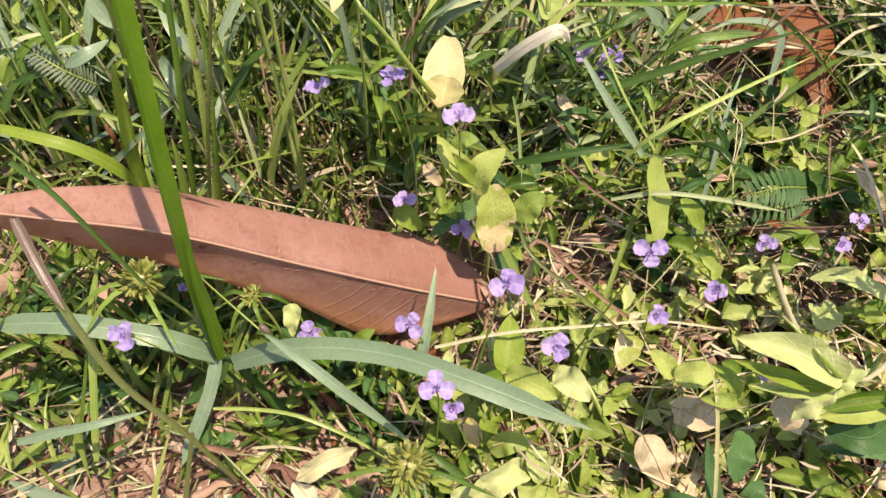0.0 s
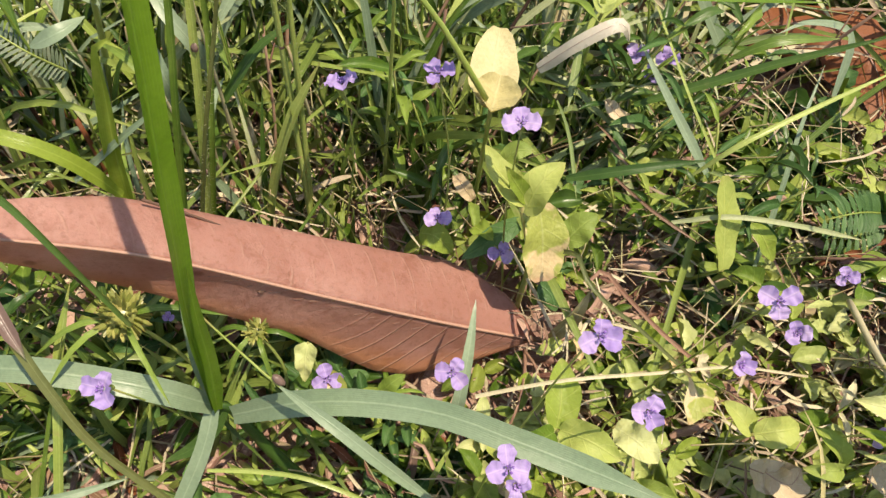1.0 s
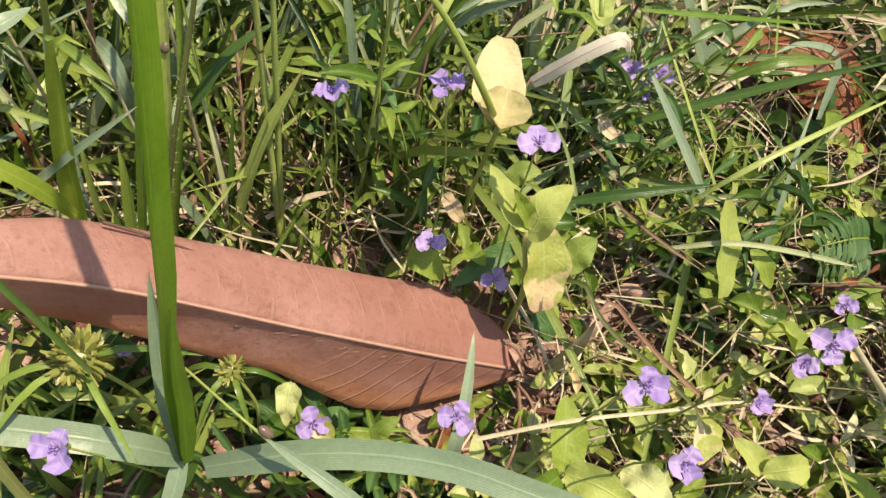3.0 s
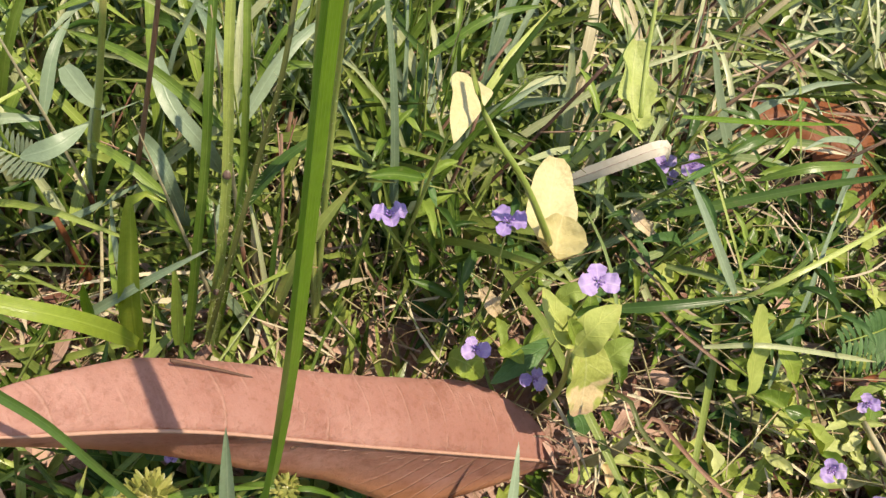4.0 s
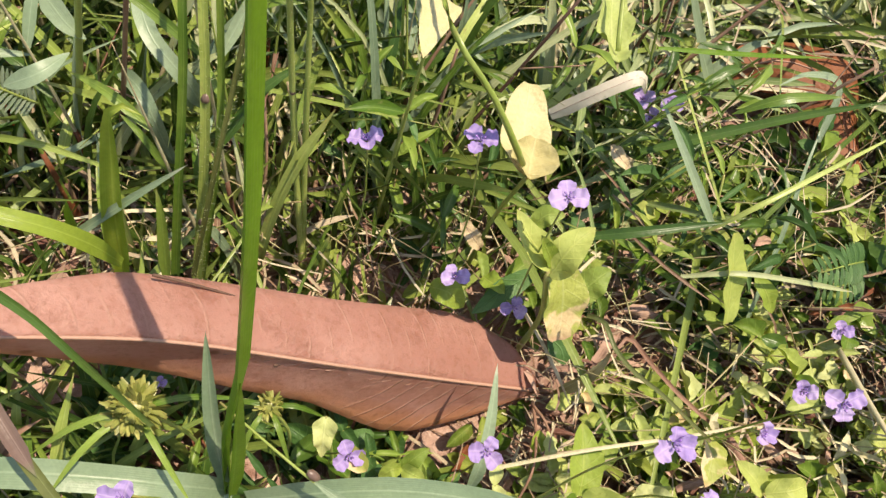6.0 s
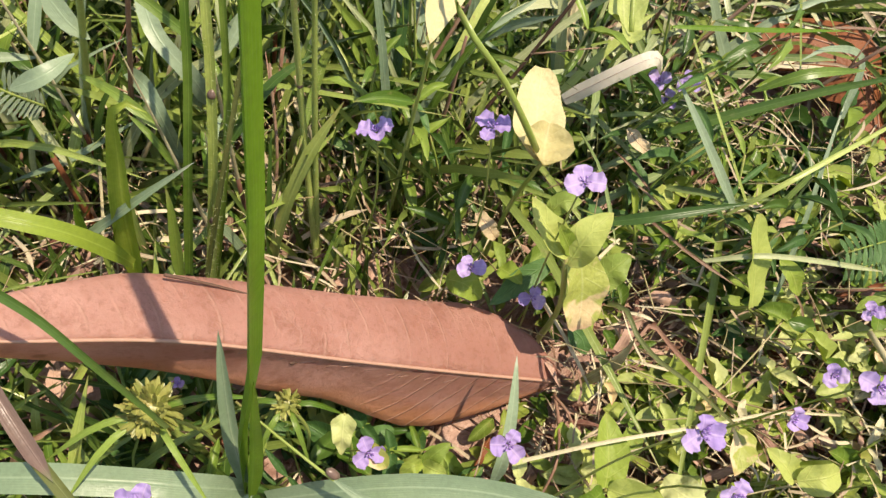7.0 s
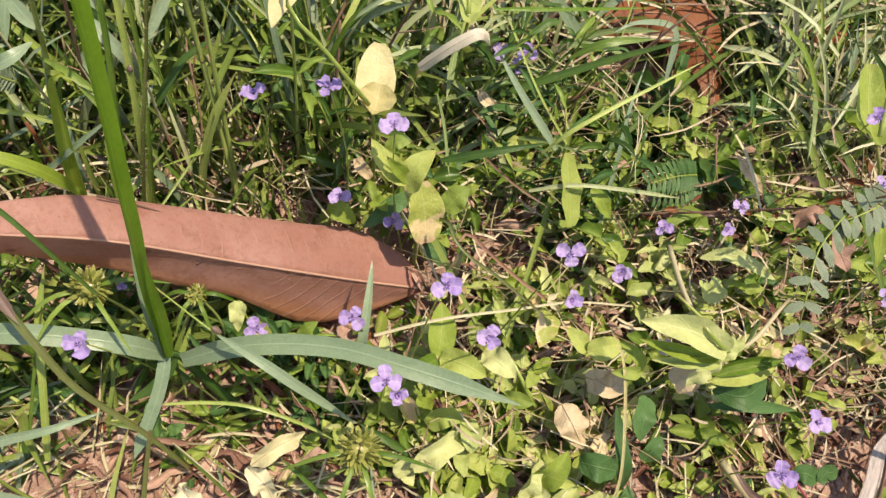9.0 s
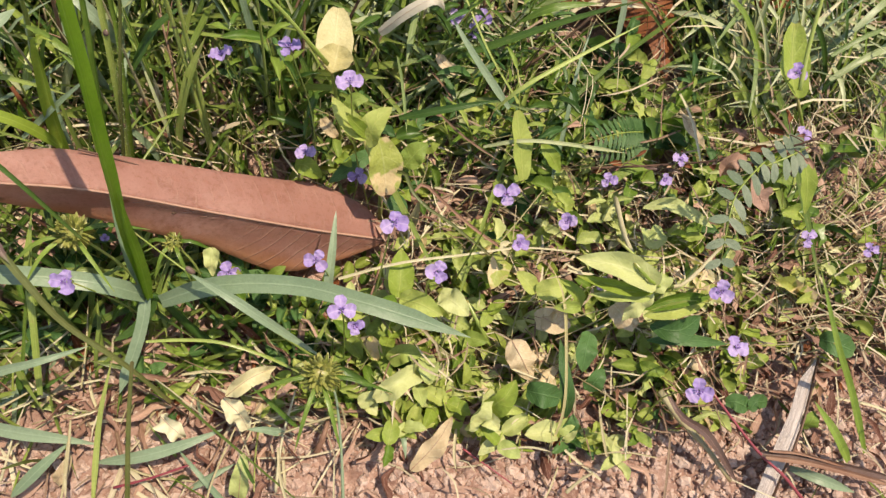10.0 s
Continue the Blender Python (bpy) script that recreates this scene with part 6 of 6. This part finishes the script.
    for k in range(26):
        x, y = pick(0.11, 0.24), pick(0.090, 0.165)
        leafy_stem(x, y, pick(0.020, 0.034), (M_PALE, M_LIME, M_IVORY, M_PALE, M_HERB, M_VARIEG), "creeping herb with faded cream and yellow-green leaves", pick(0.0070, 0.0125), k % 3 == 0)
    for k in range(34):
        x, y = pick(-0.03, 0.16), pick(0.036, 0.066)
        if x < 0.045:
            y = pick(0.057, 0.072)
        leafy_stem(x, y, pick(0.008, 0.018), (M_HERB, M_PALE, M_LIME, M_DGREEN, M_VARIEG, M_FLAKE1), "low herb at the edge of the bare soil", pick(0.006, 0.011), k % 4 == 0)
    for k in range(9):
        x, y = pick(-0.07, 0.0), pick(0.06, 0.100)
        leafy_stem(x, y, pick(0.016, 0.028), (M_HERB, M_GRASS, M_DGREEN), "creeping herb with small oval green leaves", pick(0.0070, 0.0105), False)
    for k in range(38):
        x, y = pick(0.045, 0.22), pick(0.125, 0.195)
        leafy_stem(x, y, pick(0.022, 0.036), (M_HERB, M_LIME, M_LIME, M_PALE, M_DGREEN), "creeping herb with small oval green leaves", pick(0.0080, 0.0120), False)
    for k in range(26):
        x, y = pick(-0.16, -0.015), pick(0.098, 0.138)
        leafy_stem(x, y, pick(0.012, 0.022) if x > -0.06 else pick(0.02, 0.034), (M_DGREEN, M_DEEP, M_GRASS), "low dark green herb in the shade of the dead leaf", pick(0.008, 0.014), k % 2 == 0)
    for k in range(9):
        x, y = pick(-0.03, 0.020), pick(0.090, 0.101)
        leafy_stem(x, y, pick(0.008, 0.014), (M_DGREEN, M_HERB, M_GRASS), "low green herb at the edge of the dead leaf", pick(0.007, 0.011), False)
    for k in range(16):
        x, y = pick(0.17, 0.28), pick(0.09, 0.17)
        tuft(x, y, RNG.randint(5, 7), pick(0.028, 0.045), 0.5, (M_DEEP, M_DEEP, M_GRASS, M_STEM), "low tuft of dark green grass among dry litter", (0.0012, 0.003))
    for k in range(44):
        x, y = (pick(-0.17, -0.005), pick(0.045, 0.076)) if k < 22 else (pick(-0.10, 0.16), pick(0.020, 0.055))
        straw_piece(x, y, pick(0.002, 0.022), pick(0.015, 0.04), pick(0, 6.283), pick(0.0006, 0.0014))
    for k in range(112):
        x, y = (pick(-0.18, 0.24), pick(0.0, 0.12)) if k < 82 else (pick(0.06, 0.30), pick(0.07, 0.17))
        if bare(x, y) and k % 5:
            y = pick(0.06, 0.12)
        ln, az = pick(0.010, 0.024), pick(0, 6.283)
        a = Vector((x, y, ground_z(x, y) + pick(0.001, 0.008)))
        d = Vector((math.cos(az), math.sin(az), pick(-0.1, 0.35))).normalized() * ln
        dead_leaf([a, a + d * 0.5 + Vector((0, 0, ln * pick(0, 0.2))), a + d], ln * pick(0.10, 0.26), RNG.choice((M_RUST, M_FLAKE1, M_RUST, M_FLAKE1, M_DUSK, M_STRAW)), "small crumpled brown dead leaf on the soil", RNG.choice(("ovate", "lance", "oblong")), (pick(-0.4, 0.4), pick(-0.6, 0.2), 0.9), pick(-0.9, 0.9), 0.4)
    for k in range(120):
        x, y = pick(-0.22, 0.38), pick(-0.01, 0.42)
        if near_leaf(x, y, 0.03) or (-0.04 < x < 0.07 and 0.10 < y < 0.19):
            continue
        if bare(x, y) and k % 3:
            continue
        lift = pick(0.002, 0.008) if y < 0.15 else pick(0.006, 0.05 if x > 0.03 else 0.035)
        straw_piece(x, y, lift, pick(0.02, 0.06), pick(0, 6.283), pick(0.0006, 0.0013 if y < 0.24 or x < 0.04 else 0.0024))
    for k in range(40):
        x, y = pick(-0.17, 0.10), pick(0.19, 0.33)
        if x > -0.05 and y < 0.205:
            continue
        foot, h = Vector((x, y, ground_z(x, y))), pick(0.05, 0.10)
        tip = foot + Vector((pick(-0.15, 0.75), pick(-0.1, 0.35), 1.0)) * h
        ob = thing("dry_stem", foot, "thin dry brown stem standing in the grass", "stem", "dry brown stems")
        line = [foot, foot.lerp(tip, 0.5) + Vector((pick(-1, 1), pick(-1, 1), 0)) * h * 0.06, tip]
        part("stem", tube(line, pick(0.0005, 0.0011), 9, 6, 0.6, 0.12, k), RNG.choice((M_FLAKE1, M_FLAKE1, M_FLAKE1, M_STALK, M_STRAW)), ob)
        for q in range(RNG.randint(0, 2)):
            w = line[1].lerp(tip, pick(0.0, 0.9))
            d = Vector((pick(-1, 1), pick(-0.3, 1), pick(0.2, 1.0))).normalized() * pick(0.012, 0.026)
            part("side_shoot", tube([w, w + d * 0.5, w + d], pick(0.0003, 0.0005), 4, 5, 0.5), M_FLAKE1, ob)
    for k in range(36):
        x, y = pick(-0.22, 0.02), pick(0.19, 0.40)
        straw_piece(x, y, pick(0.010, 0.05), pick(0.02, 0.05), pick(0, 6.283), pick(0.0007, 0.0016))


def build_lawn():
    green, straw, herbs, flakes, crumbs = [], [], [], [], []
    while len(green) < 5200:
        x, y = pick(-0.30, 0.44), pick(-0.02, 0.52)
        if RNG.random() > lawn_density(x, y):
            continue
        if -0.02 < x < 0.05 and 0.095 < y < 0.165 and RNG.random() < 0.7:
            continue
        if hides_rust(x, y, 1.15) and RNG.random() < 0.9:
            continue
        top = room(x, y) * (0.5 if low_growth(x, y, 1.2) else 1.0)
        h = top * pick(0.3, 1.0)
        lean = abs(RNG.gauss(0.5, 0.35)) if x < 0.03 else abs(RNG.gauss(0.85, 0.4))
        length = h / max(0.35, math.cos(min(1.25, lean)))
        az = pick(0, 6.283)
        if (x > 0 and y < 0.29) or (-0.15 < x < 0.06 and 0.14 < y < 0.20):
            length, az = min(length, 0.034 if y < 0.19 else 0.06), pick(0.2, 2.94)
        blade = loose_blade(x, y, length, pick(0.0008, 0.0019) if (x > 0 and y < 0.2) else pick(0.0011, 0.0034), min(1.3, lean), az, 5, pick(0.1, 0.7))
        if any(near_leaf(v.x, v.y, 0.004) and v.z > room(v.x, v.y) for v in blade[0]):
            continue
        green.append(blade)
    while len(straw) < 3600:
        x, y = pick(-0.28, 0.42), pick(-0.05, 0.50)
        if (bare(x, y) and RNG.random() < 0.85) or (under_leaf(x, y) and RNG.random() < 0.85):
            continue
        if (0.03 < x < 0.24 and 0.14 < y < 0.26 and RNG.random() < 0.6) or (hides_rust(x, y) and RNG.random() < 0.8):
            continue
        z0 = ground_z(x, y)
        lift = pick(0.0, 0.010) if y < 0.16 else pick(0.0, 0.030 if x < 0.04 else 0.055)
        if near_leaf(x, y):
            lift = 0.002
        ln, az = pick(0.010, 0.045), pick(0, 6.283)
        d = Vector((math.cos(az), math.sin(az), pick(-0.15, 0.25))) * ln
        a = Vector((x, y, z0 + lift + 0.001))
        b = a + d
        b.z = max(b.z, ground_z(b.x, b.y) + 0.001)
        if near_leaf(b.x, b.y, 0.004) or near_leaf(x, y, 0.004):
            b.z = min(b.z, ground_z(b.x, b.y) + 0.003)
            a.z = min(a.z, z0 + 0.003)
        m = a.lerp(b, 0.5) + Vector((pick(-1, 1), pick(-1, 1), pick(0, 1))) * ln * 0.08
        straw.append(ribbon([a, m, b], pick(0.0004, 0.0022 if y > 0.26 or x < -0.05 else 0.0012), "strap", (pick(-0.5, 0.5), -0.4, 0.9), pick(0.0, 0.4), 4, 3, 0.0001, twist=pick(-1, 1)))
    pale = []
    while len(pale) < 1500:
        x, y = pick(0.03, 0.42), pick(0.20, 0.50)
        if hides_rust(x, y, 1.25) or low_growth(x, y, 1.2):
            continue
        ln, az = pick(0.015, 0.05), pick(0, 6.283)
        a = Vector((x, y, ground_z(x, y) + pick(0.01, 0.06)))
        d = Vector((math.cos(az), math.sin(az), pick(-0.3, 0.6))) * ln
        blade = ribbon([a, a + d * 0.5 + Vector((0, 0, ln * 0.1)), a + d], pick(0.0008, 0.0036), RNG.choice(("strap", "grass")), (pick(-0.5, 0.5), -0.4, 0.9), pick(0.05, 0.4), 5, 3, 0.0001, twist=pick(-1, 1))
        (pale if len(pale) % 4 else straw).append(blade)
        if len(pale) % 4 == 0:
            pale.append(ribbon([a + Vector((0.004, 0, 0)), a + d * 0.4, a + d * 0.8], 0.0016, "grass", UP, 0.2, 4, 3, 0.0001))
    single("pale_grass", joined(pale), M_FILLPALE, (0, 0, 0), "sun-bleached pale green grass blades lying across the lawn", "grass", kind="stuff")
    while len(straw) < 5400:
        x, y = pick(-0.20, 0.34), pick(-0.03, 0.24)
        if (under_leaf(x, y) and RNG.random() < 0.85) or (bare(x, y) and RNG.random() < 0.85):
            continue
        ln, az = pick(0.006, 0.030), pick(0, 6.283)
        a = Vector((x, y, ground_z(x, y) + pick(0.0005, 0.012 if x < 0.05 else 0.022)))
        d = Vector((math.cos(az), math.sin(az), pick(-0.2, 0.4))) * ln
        b = a + d
        if near_leaf(b.x, b.y, 0.004):
            continue
        b.z = max(b.z, ground_z(b.x, b.y) + 0.0008)
        m = a.lerp(b, 0.5) + Vector((pick(-1, 1), pick(-1, 1), pick(0, 1))) * ln * 0.15
        straw.append(ribbon([a, m, b], pick(0.0003, 0.0009), "strap", (pick(-0.5, 0.5), -0.4, 0.9), pick(0.1, 0.4), 4, 3, 0.0001))
    while len(straw) < 6100:
        x, y = pick(0.02, 0.26), pick(0.058, 0.18)
        ln, az = pick(0.006, 0.024), pick(0, 6.283)
        a = Vector((x, y, ground_z(x, y) + pick(0.004, 0.030)))
        d = Vector((math.cos(az), math.sin(az), pick(-0.4, 0.4))) * ln
        m = a + d * 0.5 + Vector((pick(-1, 1), pick(-1, 1), pick(0, 1))) * ln * 0.15
        b = a + d
        b.z = max(b.z, ground_z(b.x, b.y) + 0.001)
        straw.append(ribbon([a, m, b], pick(0.0004, 0.0012), "strap", (pick(-0.5, 0.5), -0.4, 0.9), pick(0.1, 0.5), 4, 3, 0.0001, twist=pick(-1, 1)))
    while len(herbs) < 420:
        x, y = pick(-0.12, 0.30), pick(0.03, 0.30)
        dens = 0.8 if (x > 0.0 and 0.055 < y < 0.135) else (0.4 if (x > -0.02 and 0.135 <= y < 0.20) else (0.12 if (x < 0.0 and 0.06 < y < 0.145) else 0.10))
        if RNG.random() > dens or bare(x, y):
            continue
        h = ground_z(x, y) + min(room(x, y), 0.030) * pick(0.1, 0.8)
        ln, az = pick(0.006, 0.012), pick(0, 6.283)
        d = Vector((math.cos(az), math.sin(az), pick(-0.4, 0.4))).normalized() * ln
        a = Vector((x, y, h))
        herbs.append(ribbon([a, a + d * 0.5 + Vector((0, 0, ln * 0.12)), a + d], ln * pick(0.35, 0.6), RNG.choice(("ovate", "ovate", "lance")), (pick(-0.7, 0.7), pick(-0.9, 0.3), 0.8), pick(0.15, 0.7), 5, 5, 0.00012, wave=0.05, seed=len(herbs)))
        if len(herbs) % 3 == 0:
            green.append(tube([(x + pick(-0.006, 0.006), y + pick(-0.006, 0.006), 0), a], 0.0004, 3, 4, 0.8))
    stalks = []
    while len(stalks) < 600:
        x, y = pick(-0.16, 0.32), pick(0.03, 0.24)
        if near_leaf(x, y, 0.004) or bare(x, y):
            continue
        h = min(room(x, y) * 1.2, 0.05) * pick(0.4, 1.0)
        a = Vector((x, y, ground_z(x, y)))
        b = a + Vector((pick(-1.6, 1.6), pick(-1.2, 1.2), 1.0)) * h
        if near_leaf(b.x, b.y, 0.008):
            continue
        m = a.lerp(b, 0.5) + Vector((pick(-1, 1), pick(-1, 1), pick(0, 1.2))) * h * 0.15
        stalks.append(tube([a, m, b], pick(0.00022, 0.0005), 5, 4, 0.5))
    single("thin_stalks", joined(stalks), M_STALKS, (0, 0, 0), "thin pale green and straw stalks rising through the herbs", "stalk", kind="stuff")
    while len(flakes) < 2300:
        x, y = pick(-0.25, 0.40), pick(-0.05, 0.48)
        if (bare(x, y) or under_leaf(x, y)) and RNG.random() < 0.82:
            continue
        ln, az = 0.003 + 0.014 * RNG.random() ** 1.8, pick(0, 6.283)
        z = ground_z(x, y) + pick(0.0005, 0.006 if y < 0.13 else 0.018)
        d = Vector((math.cos(az), math.sin(az), pick(-0.2, 0.4))).normalized() * ln
        a = Vector((x, y, z + 0.001))
        flakes.append(ribbon([a, a + d * 0.5 + Vector((0, 0, ln * pick(0, 0.2))), a + d], ln * pick(0.15, 0.42), RNG.choice(("ovate", "lance", "strap")), (pick(-0.6, 0.6), pick(-0.6, 0.6), 1), pick(-0.3, 0.3), 4, 5, 0.00015, wave=0.12, seed=len(flakes)))
    while len(flakes) < 2650:
        x, y = pick(0.02, 0.27), pick(0.06, 0.18)
        ln, az = pick(0.006, 0.016), pick(0, 6.283)
        a = Vector((x, y, ground_z(x, y) + pick(0.002, 0.020)))
        d = Vector((math.cos(az), math.sin(az), pick(-0.3, 0.3))).normalized() * ln
        flakes.append(ribbon([a, a + d * 0.5 + Vector((0, 0, ln * pick(0, 0.25))), a + d], ln * pick(0.12, 0.30), RNG.choice(("ovate", "lance", "strap")), (pick(-0.6, 0.6), pick(-0.6, 0.3), 1), pick(-0.5, 0.5), 6, 5, 0.00015, wave=0.25, seed=len(flakes), ragged=0.1, twist=pick(-1, 1)))
    while len(flakes) < 3200:
        x, y = pick(-0.17, 0.26), pick(0.025, 0.125)
        if near_leaf(x, y) or (under_leaf(x, y) and RNG.random() < 0.8) or (bare(x, y) and RNG.random() < 0.8):
            continue
        ln, az = pick(0.007, 0.022), pick(0, 6.283)
        a = Vector((x, y, ground_z(x, y) + pick(0.001, 0.012)))
        d = Vector((math.cos(az), math.sin(az), pick(-0.2, 0.4))).normalized() * ln
        side = Vector((-d.y, d.x, 0)) * pick(-0.3, 0.3)
        flakes.append(ribbon([a, a + d * 0.33 + side, a + d * 0.7 - side * 0.5 + Vector((0, 0, ln * 0.15)), a + d], pick(0.0012, 0.0032), RNG.choice(("strap", "lance")), (pick(-0.6, 0.6), pick(-0.8, 0.3), 0.8), pick(0.2, 0.6), 7, 5, 0.0002, twist=pick(-2, 2), wave=0.15, seed=len(flakes), ragged=0.2))
    while len(crumbs) < 13000:
        x, y = pick(-0.20, 0.36), pick(-0.05, 0.10) if RNG.random() < 0.5 else pick(0.0, 0.055)
        r = 0.0004 + 0.0026 * RNG.random() ** 3.4
        crumbs.append(lump((x, y, ground_z(x, y) + r * 0.5), (r, r * pick(0.6, 1.4), r * pick(0.5, 1.0)), 3, 5, 0.45, len(crumbs), (pick(-1, 1), pick(-1, 1), 1)))
    single("lawn_grass", joined(green), M_FILL, (0, 0, 0), "dense lawn of short green grass blades and thin stems", "grass", kind="stuff")
    single("straw_litter", joined(straw), M_FILLSTRAW, (0, 0, 0), "loose dry straw and dead grass strewn through the lawn", "straw", kind="stuff")
    single("small_herbs", joined(herbs), M_FILLHERB, (0, 0, 0), "mat of small oval yellow-green creeping herb leaves", "plant", kind="stuff")
    single("leaf_litter", joined(flakes), M_FLAKE, (0, 0, 0), "brown crumbled leaf scraps on the soil", "litter", kind="stuff")
    single("soil_crumbs", joined(crumbs), M_CLOD, (0, 0, 0), "pinkish crumbs and clods of dry soil", "soil", kind="stuff", smooth=False)


def build_surroundings():
    """The same lawn going on round about, thinner over the bare soil."""
    rr, blades = random.Random(31), []
    while len(blades) < 26000:
        r = 0.25 + 2.6 * rr.random() ** 1.4
        a = rr.uniform(0, 6.283)
        x, y = 0.07 + r * math.cos(a), 0.22 + r * math.sin(a)
        if rr.random() < (r / 2.85) ** 2.5:
            continue
        if -0.29 < x < 0.43 and -0.16 < y < 0.50:
            continue
        if y < 0.06 and noise.noise(Vector((x * 3.1, y * 3.1, 9))) < 0.05 and r < 0.9:
            continue
        h, az, lean = rr.uniform(0.03, 0.09), rr.uniform(0, 6.283), rr.uniform(0.15, 0.9)
        foot = Vector((x, y, ground_z(x, y) - 0.001))
        d = Vector((math.cos(az), math.sin(az), 0))
        blades.append(ribbon([foot, foot + d * h * 0.3 * math.sin(lean) + Vector((0, 0, h * 0.6)), foot + d * h * math.sin(lean) + Vector((0, 0, h * 0.85))], rr.uniform(0.002, 0.005) * (1 + r), "grass", (rr.uniform(-1, 1), -0.5, 0.5), 0.2, 3, 3, 0.0002))
    single("surrounding_lawn", joined(blades), M_FILL, (0, 0, 0), "green lawn grass going on round about", "grass", kind="stuff")


build_plants()
build_lawn()
build_surroundings()
